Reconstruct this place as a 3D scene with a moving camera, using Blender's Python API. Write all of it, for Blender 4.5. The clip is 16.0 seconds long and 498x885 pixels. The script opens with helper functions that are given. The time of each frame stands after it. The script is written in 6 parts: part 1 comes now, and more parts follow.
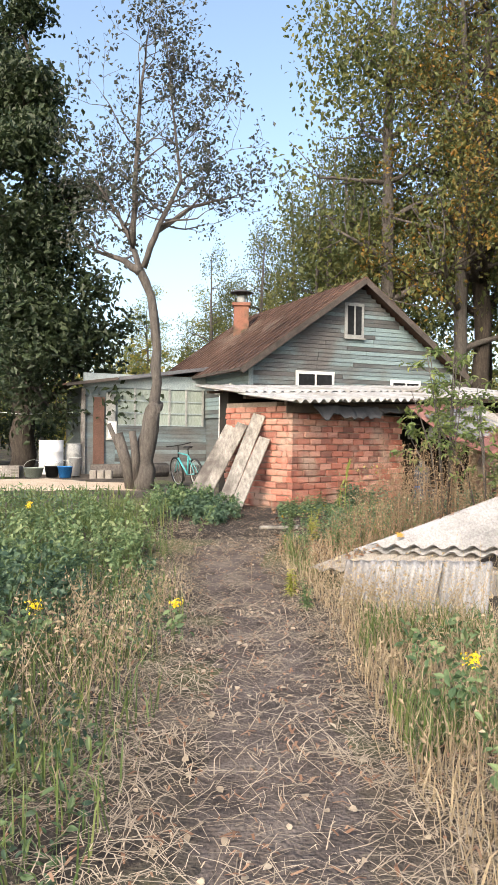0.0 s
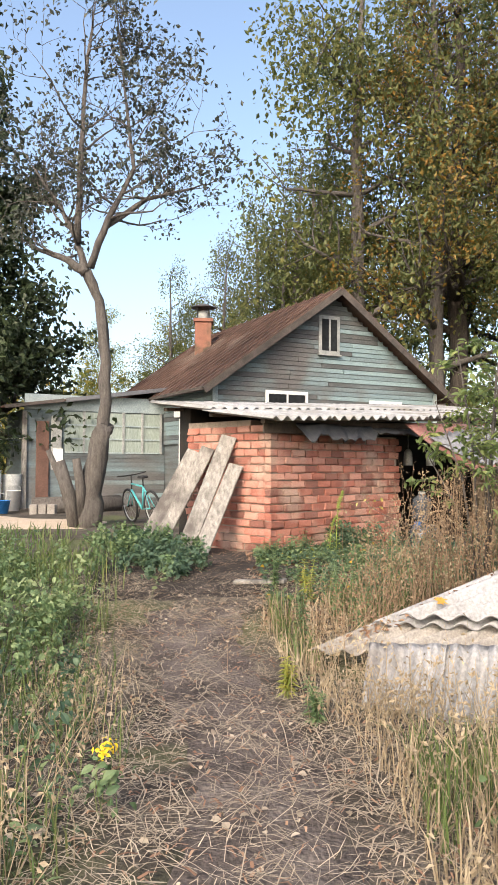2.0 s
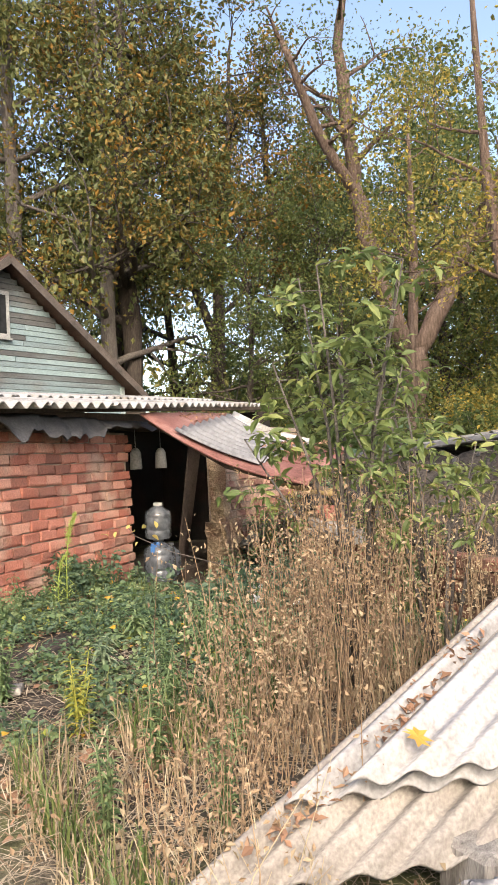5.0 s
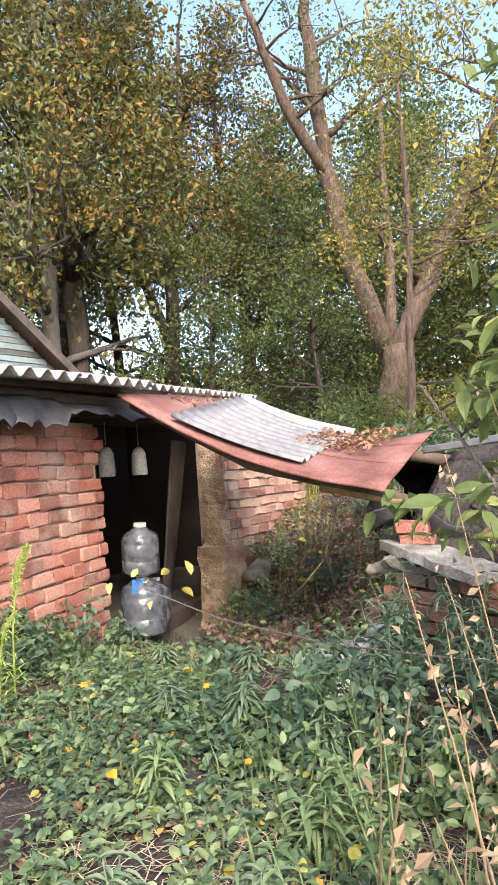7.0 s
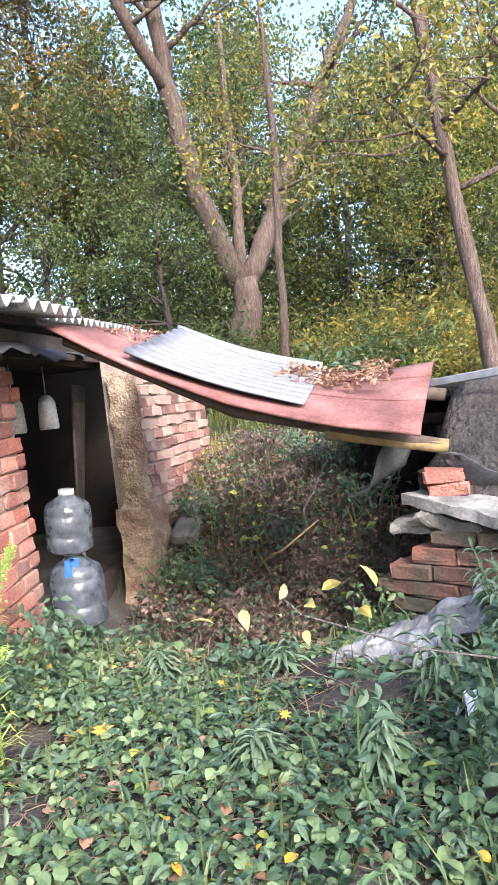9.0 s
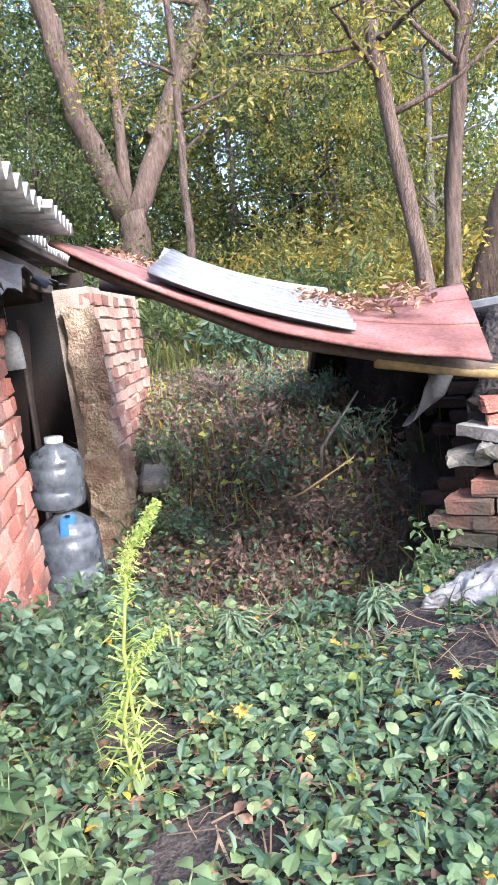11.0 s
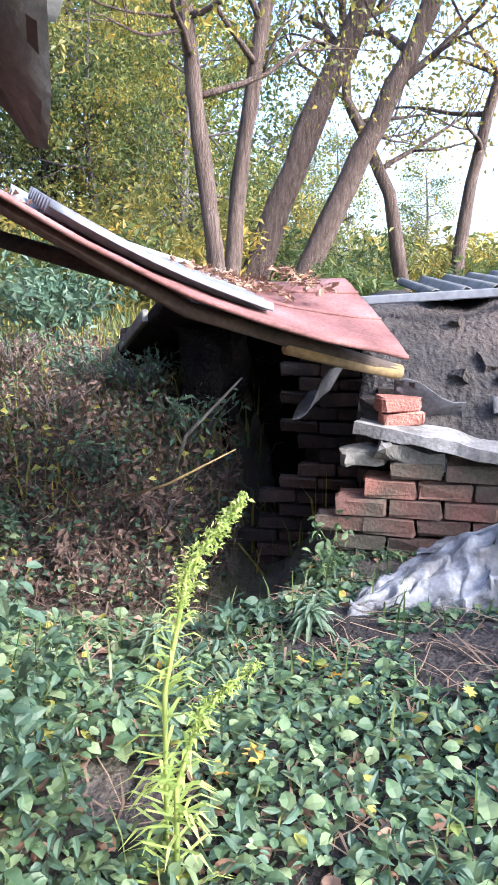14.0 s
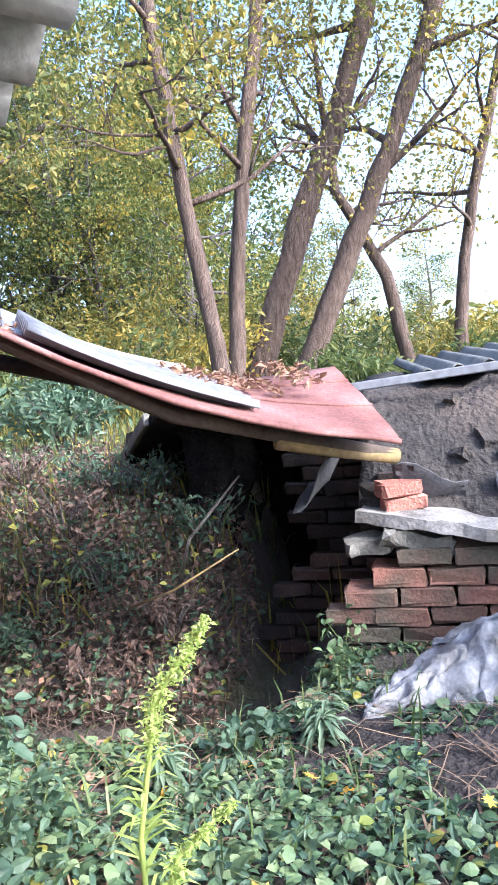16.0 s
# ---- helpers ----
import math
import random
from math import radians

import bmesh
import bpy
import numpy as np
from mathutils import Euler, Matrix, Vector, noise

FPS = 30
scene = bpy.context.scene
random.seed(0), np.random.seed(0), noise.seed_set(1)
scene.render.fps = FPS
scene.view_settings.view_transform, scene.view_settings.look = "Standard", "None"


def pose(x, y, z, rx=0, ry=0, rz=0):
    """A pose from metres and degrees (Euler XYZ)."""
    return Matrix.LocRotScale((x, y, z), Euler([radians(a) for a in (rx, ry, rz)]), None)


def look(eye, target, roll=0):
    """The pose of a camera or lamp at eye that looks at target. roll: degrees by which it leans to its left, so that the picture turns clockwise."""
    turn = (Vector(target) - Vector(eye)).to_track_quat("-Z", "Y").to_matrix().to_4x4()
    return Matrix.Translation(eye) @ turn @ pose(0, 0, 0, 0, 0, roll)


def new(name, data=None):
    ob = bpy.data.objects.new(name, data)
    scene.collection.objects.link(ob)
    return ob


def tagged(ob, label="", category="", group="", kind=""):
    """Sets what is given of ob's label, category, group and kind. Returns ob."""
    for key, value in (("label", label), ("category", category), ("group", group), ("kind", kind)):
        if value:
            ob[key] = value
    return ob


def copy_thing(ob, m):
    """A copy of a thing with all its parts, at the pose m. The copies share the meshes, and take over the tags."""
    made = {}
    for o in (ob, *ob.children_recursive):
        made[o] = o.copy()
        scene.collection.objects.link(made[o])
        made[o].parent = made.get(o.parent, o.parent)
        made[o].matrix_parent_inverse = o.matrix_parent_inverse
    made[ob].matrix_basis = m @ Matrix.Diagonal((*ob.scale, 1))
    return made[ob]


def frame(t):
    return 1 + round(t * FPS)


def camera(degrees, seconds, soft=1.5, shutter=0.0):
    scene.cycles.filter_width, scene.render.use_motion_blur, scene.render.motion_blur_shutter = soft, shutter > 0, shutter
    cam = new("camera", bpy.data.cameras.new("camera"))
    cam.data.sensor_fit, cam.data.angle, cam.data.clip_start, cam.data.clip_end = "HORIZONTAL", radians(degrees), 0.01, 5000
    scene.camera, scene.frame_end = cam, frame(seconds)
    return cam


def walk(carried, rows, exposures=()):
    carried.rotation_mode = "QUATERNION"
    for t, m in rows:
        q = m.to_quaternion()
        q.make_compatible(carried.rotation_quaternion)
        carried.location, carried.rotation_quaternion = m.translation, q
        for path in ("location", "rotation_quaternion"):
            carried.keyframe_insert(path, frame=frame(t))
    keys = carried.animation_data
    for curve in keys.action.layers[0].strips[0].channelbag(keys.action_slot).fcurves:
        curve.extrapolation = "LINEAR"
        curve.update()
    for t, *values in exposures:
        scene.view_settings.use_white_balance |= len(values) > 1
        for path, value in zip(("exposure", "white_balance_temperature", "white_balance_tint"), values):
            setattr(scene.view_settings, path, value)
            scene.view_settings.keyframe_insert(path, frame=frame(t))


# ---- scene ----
cam = camera(36.2, 16.0)
PATH = [
    (0, (0.025, 0.014, 1.577), (0.01, 2.014, 1.56), 0.8),
    (0.5, (-0.125, 0.581, 1.573), (-0.226, 2.578, 1.564), 0.5),
    (1, (-0.152, 1.199, 1.583), (-0.285, 3.193, 1.657), 1.1),
    (1.5, (-0.144, 1.821, 1.533), (-0.138, 3.82, 1.589), 0.7),
    (2, (-0.086, 2.395, 1.538), (0.002, 4.392, 1.599), 0.4),
    (2.5, (-0.043, 2.959, 1.576), (0.117, 4.951, 1.662), -0.1),
    (3, (-0.138, 3.486, 1.578), (0.196, 5.457, 1.641), -0.6),
    (3.5, (-0.181, 4.089, 1.582), (0.296, 6.031, 1.625), -1.1),
    (4, (-0.266, 4.604, 1.56), (0.442, 6.472, 1.656), -1.7),
    (4.5, (-0.335, 5.093, 1.537), (0.506, 6.907, 1.593), -1.6),
    (5, (-0.263, 5.611, 1.589), (0.699, 7.364, 1.639), -2.8),
    (7.3, (0.421, 8.437, 1.51), (1.57, 10.072, 1.588), -4.3),
    (7.5, (0.424, 8.588, 1.536), (1.63, 10.182, 1.601), -4.5),
    (8, (0.369, 8.958, 1.57), (1.723, 10.429, 1.574), -5.4),
    (8.5, (0.315, 9.3, 1.605), (1.725, 10.717, 1.544), -5.9),
    (10.8, (0.045, 10.602, 1.67), (1.658, 11.742, 1.356), -7.9),
    (11, (0.018, 10.661, 1.668), (1.663, 11.756, 1.357), -7.7),
    (11.5, (-0.164, 10.784, 1.676), (1.576, 11.718, 1.357), -6.8),
    (12, (-0.162, 10.94, 1.649), (1.655, 11.687, 1.273), -5.5),
    (12.5, (0.073, 11.245, 1.61), (1.963, 11.755, 1.201), -3.8),
    (13, (0.139, 11.536, 1.582), (2.062, 11.871, 1.145), -1.7),
    (13.5, (0.097, 11.678, 1.583), (2.023, 11.995, 1.147), -0.5),
    (14, (0.068, 11.689, 1.632), (1.993, 12.072, 1.248), 0.1),
    (14.5, (0.063, 11.669, 1.63), (1.974, 12.123, 1.254), -0.5),
    (15, (0.141, 11.657, 1.627), (2.051, 12.14, 1.281), -1.8),
    (15.5, (0.191, 11.651, 1.636), (2.111, 12.134, 1.355), -3.6),
    (16, (0.154, 11.555, 1.675), (2.097, 12.003, 1.518), -5.3),
]
walk(cam, [(t, look(eye, target, roll)) for t, eye, target, roll in PATH], [(0, 1.35, 7000, 9), (3, 1.3, 7100, 11), (5, 1.5, 7300, 12), (8, 2.05, 6200, 13), (11, 2.35, 5700, 14), (16, 2.45, 5500, 14)])

# ---- world and light ----
SUN_EL, SUN_AZ = 34.0, 205.0
world = bpy.data.worlds.new("world")
scene.world = world
world.use_nodes = True
wn = world.node_tree.nodes
sky = wn.new("ShaderNodeTexSky")
sky.sky_type = 'NISHITA'
sky.sun_disc = False
sky.sun_elevation = radians(SUN_EL)
sky.sun_rotation = radians(SUN_AZ)
sky.air_density, sky.dust_density, sky.ozone_density = 1.0, 3.6, 1.5
world.node_tree.links.new(sky.outputs[0], wn["Background"].inputs[0])
wn["Background"].inputs[1].default_value = 0.15
sun = new("sun", bpy.data.lights.new("sun", 'SUN'))
sun.data.energy, sun.data.angle, sun.data.color = 1.5, radians(14), (1.0, 0.93, 0.82)
sa, se = radians(SUN_AZ), radians(SUN_EL)
sun.matrix_world = look((math.sin(sa) * 50 * math.cos(se), math.cos(sa) * 50 * math.cos(se), 50 * math.sin(se)), (0, 0, 0))

# ---- materials ----
def material(name, cols, scale=6.0, fine=60.0, rough=0.85, bump=0.3, metal=0.0, stretch=(1, 1, 1), per="", stain=None, stain_at=0.55, spec=0.3, dist=0.01):
    """Noise-varied surface: two colours by a coarse noise, a fine grain, an optional stain colour and variation per object or island."""
    m = bpy.data.materials.new(name)
    m.use_nodes = True
    nt = m.node_tree
    n, l = nt.nodes, nt.links
    b = n["Principled BSDF"]
    tc = n.new("ShaderNodeTexCoord")
    mp = n.new("ShaderNodeMapping")
    mp.inputs["Scale"].default_value = stretch
    geo = n.new("ShaderNodeNewGeometry")
    l.new(geo.outputs["Position"] if per != "local" else tc.outputs["Object"], mp.inputs["Vector"])
    n1 = n.new("ShaderNodeTexNoise")
    n1.inputs["Scale"].default_value, n1.inputs["Detail"].default_value, n1.inputs["Roughness"].default_value = scale, 5, 0.6
    n2 = n.new("ShaderNodeTexNoise")
    n2.inputs["Scale"].default_value, n2.inputs["Detail"].default_value = fine, 3
    for k in (n1, n2):
        l.new(mp.outputs[0], k.inputs["Vector"])
    ramp = n.new("ShaderNodeValToRGB")
    ramp.color_ramp.elements[0].position, ramp.color_ramp.elements[1].position = 0.3, 0.7
    ramp.color_ramp.elements[0].color, ramp.color_ramp.elements[-1].color = (*cols[0], 1), (*cols[-1], 1)
    for i, c in enumerate(cols[1:-1]):
        e = ramp.color_ramp.elements.new(0.3 + 0.4 * (i + 1) / (len(cols) - 1))
        e.color = (*c, 1)
    fac = n1.outputs["Fac"]
    if per in ("object", "island"):
        src = n.new("ShaderNodeObjectInfo").outputs["Random"] if per == "object" else geo.outputs["Random Per Island"]
        mx = n.new("ShaderNodeMath")
        mx.operation = 'MULTIPLY_ADD'
        l.new(src, mx.inputs[0])
        mx.inputs[1].default_value = 0.6
        ad = n.new("ShaderNodeMath")
        ad.operation = 'MULTIPLY'
        l.new(n1.outputs["Fac"], ad.inputs[0])
        ad.inputs[1].default_value = 0.45
        l.new(ad.outputs[0], mx.inputs[2])
        fac = mx.outputs[0]
    l.new(fac, ramp.inputs[0])
    col = ramp.outputs[0]
    if stain:
        n3 = n.new("ShaderNodeTexNoise")
        n3.inputs["Scale"].default_value, n3.inputs["Detail"].default_value = scale * 0.45, 6
        l.new(geo.outputs["Position"], n3.inputs["Vector"])
        r3 = n.new("ShaderNodeValToRGB")
        r3.color_ramp.elements[0].position, r3.color_ramp.elements[1].position = stain_at - 0.06, stain_at + 0.1
        l.new(n3.outputs["Fac"], r3.inputs[0])
        ms = n.new("ShaderNodeMixRGB")
        l.new(r3.outputs[0], ms.inputs[0])
        l.new(col, ms.inputs[1])
        ms.inputs[2].default_value = (*stain, 1)
        col = ms.outputs[0]
    mg = n.new("ShaderNodeMixRGB")
    mg.blend_type = 'OVERLAY'
    mg.inputs[0].default_value = 0.55
    l.new(col, mg.inputs[1])
    l.new(n2.outputs["Fac"], mg.inputs[2])
    l.new(mg.outputs[0], b.inputs["Base Color"])
    b.inputs["Roughness"].default_value, b.inputs["Metallic"].default_value = rough, metal
    b.inputs["Specular IOR Level"].default_value = spec
    if bump:
        bp = n.new("ShaderNodeBump")
        bp.inputs["Strength"].default_value, bp.inputs["Distance"].default_value = bump, dist
        l.new(n2.outputs["Fac"], bp.inputs["Height"])
        l.new(bp.outputs[0], b.inputs["Normal"])
    return m


def leaf_material(name, cols, through_light=0.35, rough=0.55):
    """Leaves, each island its own shade, some light coming through."""
    m = bpy.data.materials.new(name)
    m.use_nodes = True
    n, l = m.node_tree.nodes, m.node_tree.links
    b = n["Principled BSDF"]
    geo = n.new("ShaderNodeNewGeometry")
    ramp = n.new("ShaderNodeValToRGB")
    els = ramp.color_ramp.elements
    els[0].color, els[1].color = (*cols[0], 1), (*cols[-1], 1)
    for i, c in enumerate(cols[1:-1]):
        els.new((i + 1) / (len(cols) - 1)).color = (*c, 1)
    n1 = n.new("ShaderNodeTexNoise")
    n1.inputs["Scale"].default_value = 0.7
    l.new(geo.outputs["Position"], n1.inputs["Vector"])
    ma = n.new("ShaderNodeMath")
    ma.operation = 'MULTIPLY_ADD'
    l.new(geo.outputs["Random Per Island"], ma.inputs[0])
    ma.inputs[1].default_value = 0.7
    sb = n.new("ShaderNodeMath")
    sb.operation = 'MULTIPLY_ADD'
    l.new(n1.outputs["Fac"], sb.inputs[0])
    sb.inputs[1].default_value, sb.inputs[2].default_value = 1.2, -0.45
    l.new(sb.outputs[0], ma.inputs[2])
    l.new(ma.outputs[0], ramp.inputs[0])
    l.new(ramp.outputs[0], b.inputs["Base Color"])
    b.inputs["Roughness"].default_value = rough
    tr = n.new("ShaderNodeBsdfTranslucent")
    l.new(ramp.outputs[0], tr.inputs[0])
    mix = n.new("ShaderNodeMixShader")
    mix.inputs[0].default_value = through_light
    l.new(b.outputs[0], mix.inputs[1])
    l.new(tr.outputs[0], mix.inputs[2])
    l.new(mix.outputs[0], n["Material Output"].inputs[0])
    return m


M_SOIL = material("soil", [(0.04, 0.033, 0.029), (0.08, 0.067, 0.056), (0.14, 0.118, 0.098)], 1.6, 45, 0.95, 0.8, stain=(0.10, 0.11, 0.05), stain_at=0.56, dist=0.03)
M_PATH = material("trodden_soil", [(0.05, 0.04, 0.037), (0.10, 0.082, 0.074), (0.175, 0.145, 0.128)], 2.6, 38, 0.95, 0.9, dist=0.03)
M_DARKSOIL = material("damp_black_soil", [(0.018, 0.015, 0.014), (0.04, 0.033, 0.03), (0.08, 0.066, 0.058)], 3, 40, 0.95, 1.0, dist=0.03)
M_SAND = material("sand", [(0.42, 0.33, 0.25), (0.52, 0.43, 0.34)], 2, 50, 0.95, 0.5)
M_BRICK = material("red_brick", [(0.22, 0.10, 0.08), (0.36, 0.135, 0.10), (0.42, 0.18, 0.138), (0.46, 0.24, 0.19)], 5, 70, 0.9, 0.8, per="object", stain=(0.40, 0.27, 0.22), stain_at=0.56, dist=0.02)
# brick darkened to imitate the shade inside the shed and the cellar
M_BRICK_UNLIT = material("unlit_room_brick", [(0.013, 0.011, 0.010), (0.03, 0.021, 0.018), (0.065, 0.04, 0.032)], 4, 60, 0.95, 0.6, per="object", stain=(0.02, 0.019, 0.018), stain_at=0.5)
M_BRICK_PALE = material("limewashed_brick", [(0.15, 0.075, 0.06), (0.27, 0.14, 0.11), (0.36, 0.24, 0.19)], 5, 70, 0.9, 0.6, per="object", stain=(0.36, 0.29, 0.23), stain_at=0.56)
M_MORTAR = material("mortar", [(0.22, 0.18, 0.15), (0.36, 0.30, 0.25)], 8, 90, 0.95, 0.6)
M_PLASTER = material("old_plaster", [(0.20, 0.15, 0.105), (0.34, 0.26, 0.18), (0.44, 0.35, 0.25)], 7, 50, 0.95, 0.9, stain=(0.24, 0.15, 0.11), stain_at=0.52, dist=0.03)
M_SLATE = material("grey_slate_sheet", [(0.21, 0.208, 0.208), (0.31, 0.312, 0.318), (0.38, 0.383, 0.395)], 3, 40, 0.85, 0.3, stain=(0.20, 0.185, 0.165), stain_at=0.57)
M_SLATE_DARK = material("dark_slate_sheet", [(0.10, 0.10, 0.095), (0.19, 0.19, 0.18)], 4, 60, 0.9, 0.4)
M_ZINC = material("galvanised_sheet", [(0.13, 0.135, 0.148), (0.19, 0.195, 0.21)], 1.2, 20, 0.6, 0.05, metal=0.2)
M_REDSHEET = material("faded_red_tin", [(0.10, 0.042, 0.036), (0.18, 0.082, 0.072), (0.25, 0.145, 0.132)], 3, 50, 0.75, 0.25, stain=(0.17, 0.07, 0.045), stain_at=0.58)
M_ROOF = material("rusty_roof_tin", [(0.06, 0.036, 0.03), (0.10, 0.06, 0.048), (0.14, 0.085, 0.068)], 1.5, 35, 0.75, 0.2, stain=(0.18, 0.14, 0.12), stain_at=0.60)
M_ROOFEDGE = material("weathered_trim", [(0.055, 0.048, 0.045), (0.12, 0.10, 0.09)], 4, 40, 0.85, 0.3)
M_SIDING = material("faded_blue_siding", [(0.085, 0.09, 0.094), (0.145, 0.18, 0.195), (0.18, 0.25, 0.275), (0.215, 0.29, 0.31)], 1.3, 30, 0.85, 0.4, stretch=(0.5, 0.5, 5), per="object", stain=(0.135, 0.13, 0.13), stain_at=0.55)
M_BLUETRIM = material("grey_blue_board", [(0.25, 0.31, 0.33), (0.36, 0.42, 0.44)], 3, 40, 0.8, 0.3)
M_OLDWOOD = material("weathered_board", [(0.14, 0.13, 0.122), (0.25, 0.235, 0.22), (0.35, 0.33, 0.31)], 5, 40, 0.9, 0.7, stretch=(5, 5, 0.8), stain=(0.10, 0.09, 0.085), stain_at=0.55)
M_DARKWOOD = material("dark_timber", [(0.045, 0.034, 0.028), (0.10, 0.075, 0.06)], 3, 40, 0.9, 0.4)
M_LOG = material("peeled_log", [(0.12, 0.09, 0.06), (0.27, 0.20, 0.085)], 3, 30, 0.8, 0.4)
M_FELT = material("roofing_felt", [(0.045, 0.045, 0.048), (0.10, 0.10, 0.105)], 5, 60, 0.8, 0.4)
M_FELT_GREY = material("sun_bleached_felt", [(0.055, 0.055, 0.06), (0.12, 0.12, 0.128)], 5, 50, 0.75, 0.4)
M_EARTHROOF = material("earth_and_felt", [(0.014, 0.013, 0.013), (0.035, 0.031, 0.029), (0.075, 0.065, 0.058)], 2.5, 30, 0.95, 0.9, stain=(0.09, 0.072, 0.06), stain_at=0.58, dist=0.04)
M_BARK = material("brown_bark", [(0.065, 0.046, 0.038), (0.125, 0.09, 0.073), (0.185, 0.138, 0.115)], 5, 26, 0.95, 1.0, stretch=(4, 4, 0.7), dist=0.04)
M_BARK_DARK = material("dark_bark", [(0.035, 0.03, 0.027), (0.085, 0.07, 0.06)], 5, 22, 0.95, 1.0, stretch=(4, 4, 0.7), dist=0.04)
M_BARK_GREY = material("grey_bark", [(0.075, 0.066, 0.062), (0.15, 0.135, 0.125)], 6, 30, 0.95, 0.9, stretch=(4, 4, 0.8), dist=0.03)
M_WHITE = material("white_paint", [(0.66, 0.67, 0.68), (0.78, 0.79, 0.8)], 4, 50, 0.6, 0.15)
M_GREYPAINT = material("worn_grey_paint", [(0.24, 0.25, 0.25), (0.38, 0.39, 0.39)], 4, 40, 0.8, 0.3)
M_BROWNPAINT = material("brown_door_paint", [(0.10, 0.055, 0.045), (0.16, 0.09, 0.07)], 4, 40, 0.7, 0.3)
M_CURTAIN = material("pale_green_curtain", [(0.24, 0.29, 0.265), (0.33, 0.38, 0.35)], 3, 20, 0.9, 0.2, stretch=(6, 6, 0.5))
M_CONCRETE = material("concrete", [(0.20, 0.18, 0.165), (0.31, 0.29, 0.27)], 5, 60, 0.95, 0.6)
M_PLASTIC_WHITE = material("white_plastic", [(0.66, 0.67, 0.69), (0.76, 0.77, 0.79)], 3, 30, 0.4, 0.1)
M_PLASTIC_BLUE = material("blue_plastic", [(0.02, 0.16, 0.50), (0.04, 0.24, 0.62)], 3, 30, 0.4, 0.1)
M_RUBBER = material("black_rubber", [(0.015, 0.015, 0.016), (0.03, 0.03, 0.032)], 8, 60, 0.7, 0.2)
M_TEAL = material("teal_paint", [(0.06, 0.33, 0.36), (0.09, 0.43, 0.46)], 5, 40, 0.35, 0.05)
M_BAG = material("dirty_plastic_sacking", [(0.13, 0.13, 0.132), (0.235, 0.235, 0.24), (0.34, 0.34, 0.345)], 9, 40, 0.6, 0.6, stain=(0.11, 0.105, 0.10), stain_at=0.56, spec=0.35)
M_SLABPALE = material("pale_broken_concrete", [(0.11, 0.10, 0.09), (0.21, 0.20, 0.185), (0.34, 0.325, 0.30)], 7, 60, 0.95, 0.7, stain=(0.14, 0.125, 0.11), stain_at=0.56)
# earth coloured near black: the cellar's darkness is put into the colour
M_CELLAR_SHADE = material("shaded_cellar_earth", [(0.004, 0.004, 0.005), (0.009, 0.008, 0.008), (0.018, 0.016, 0.015)], 4, 40, 0.98, 0.9, stain=(0.022, 0.019, 0.018), stain_at=0.60, spec=0.1, dist=0.04)
M_BRICK_OLD = material("old_brown_brick", [(0.085, 0.05, 0.04), (0.17, 0.085, 0.065), (0.27, 0.125, 0.09)], 5, 60, 0.95, 0.7, per="object", stain=(0.085, 0.075, 0.055), stain_at=0.54)
# the old brown brick again, darker, with the cellar's shade in its colour
M_BRICK_DIM = material("dim_cellar_brick", [(0.028, 0.02, 0.018), (0.055, 0.038, 0.032), (0.095, 0.062, 0.05)], 5, 60, 0.95, 0.7, per="object", stain=(0.03, 0.027, 0.025), stain_at=0.54)
M_SLATE_PALE = material("bleached_slate_sheet", [(0.20, 0.198, 0.202), (0.28, 0.278, 0.286), (0.34, 0.338, 0.352)], 2.2, 45, 0.9, 0.4, stain=(0.17, 0.15, 0.14), stain_at=0.64)
M_GREYSTONE = material("grey_stone", [(0.075, 0.072, 0.06), (0.18, 0.17, 0.15)], 5, 50, 0.95, 0.7)

L_GRASS = leaf_material("green_grass", [(0.05, 0.09, 0.025), (0.10, 0.15, 0.045), (0.20, 0.21, 0.08)], 0.3)
L_DRY = leaf_material("dry_grass", [(0.19, 0.145, 0.095), (0.32, 0.25, 0.165), (0.45, 0.375, 0.26)], 0.2, 0.8)
L_STRAW = leaf_material("flattened_straw", [(0.21, 0.165, 0.12), (0.36, 0.295, 0.22), (0.52, 0.44, 0.335)], 0.05, 0.85)
L_BROWN = leaf_material("dead_seed_heads", [(0.13, 0.088, 0.058), (0.24, 0.165, 0.105), (0.36, 0.26, 0.165)], 0.15, 0.9)
L_HERB = leaf_material("green_herb_leaves", [(0.045, 0.09, 0.042), (0.10, 0.165, 0.075), (0.18, 0.25, 0.115), (0.28, 0.335, 0.17)], 0.35)
L_NETTLE = leaf_material("dark_weed_leaves", [(0.034, 0.074, 0.046), (0.078, 0.135, 0.082), (0.145, 0.205, 0.12)], 0.35)
L_YELLOWGREEN = leaf_material("yellowing_leaves", [(0.18, 0.24, 0.05), (0.33, 0.35, 0.08), (0.50, 0.42, 0.08)], 0.4)
L_YELLOW = leaf_material("yellow_leaves", [(0.45, 0.24, 0.025), (0.55, 0.34, 0.04), (0.50, 0.27, 0.06)], 0.3)
L_FALLEN = leaf_material("fallen_brown_leaves", [(0.14, 0.075, 0.045), (0.25, 0.14, 0.09), (0.36, 0.24, 0.16)], 0.1, 0.85)
L_DEAD = leaf_material("dark_dead_leaves", [(0.055, 0.037, 0.03), (0.12, 0.08, 0.063), (0.23, 0.155, 0.12)], 0.15, 0.9)
L_MUGWORT = leaf_material("grey_green_leaves", [(0.08, 0.135, 0.08), (0.15, 0.215, 0.13), (0.25, 0.31, 0.20)], 0.35)
L_PALEYELLOW = leaf_material("pale_yellow_leaves", [(0.42, 0.33, 0.09), (0.52, 0.44, 0.16)], 0.35)
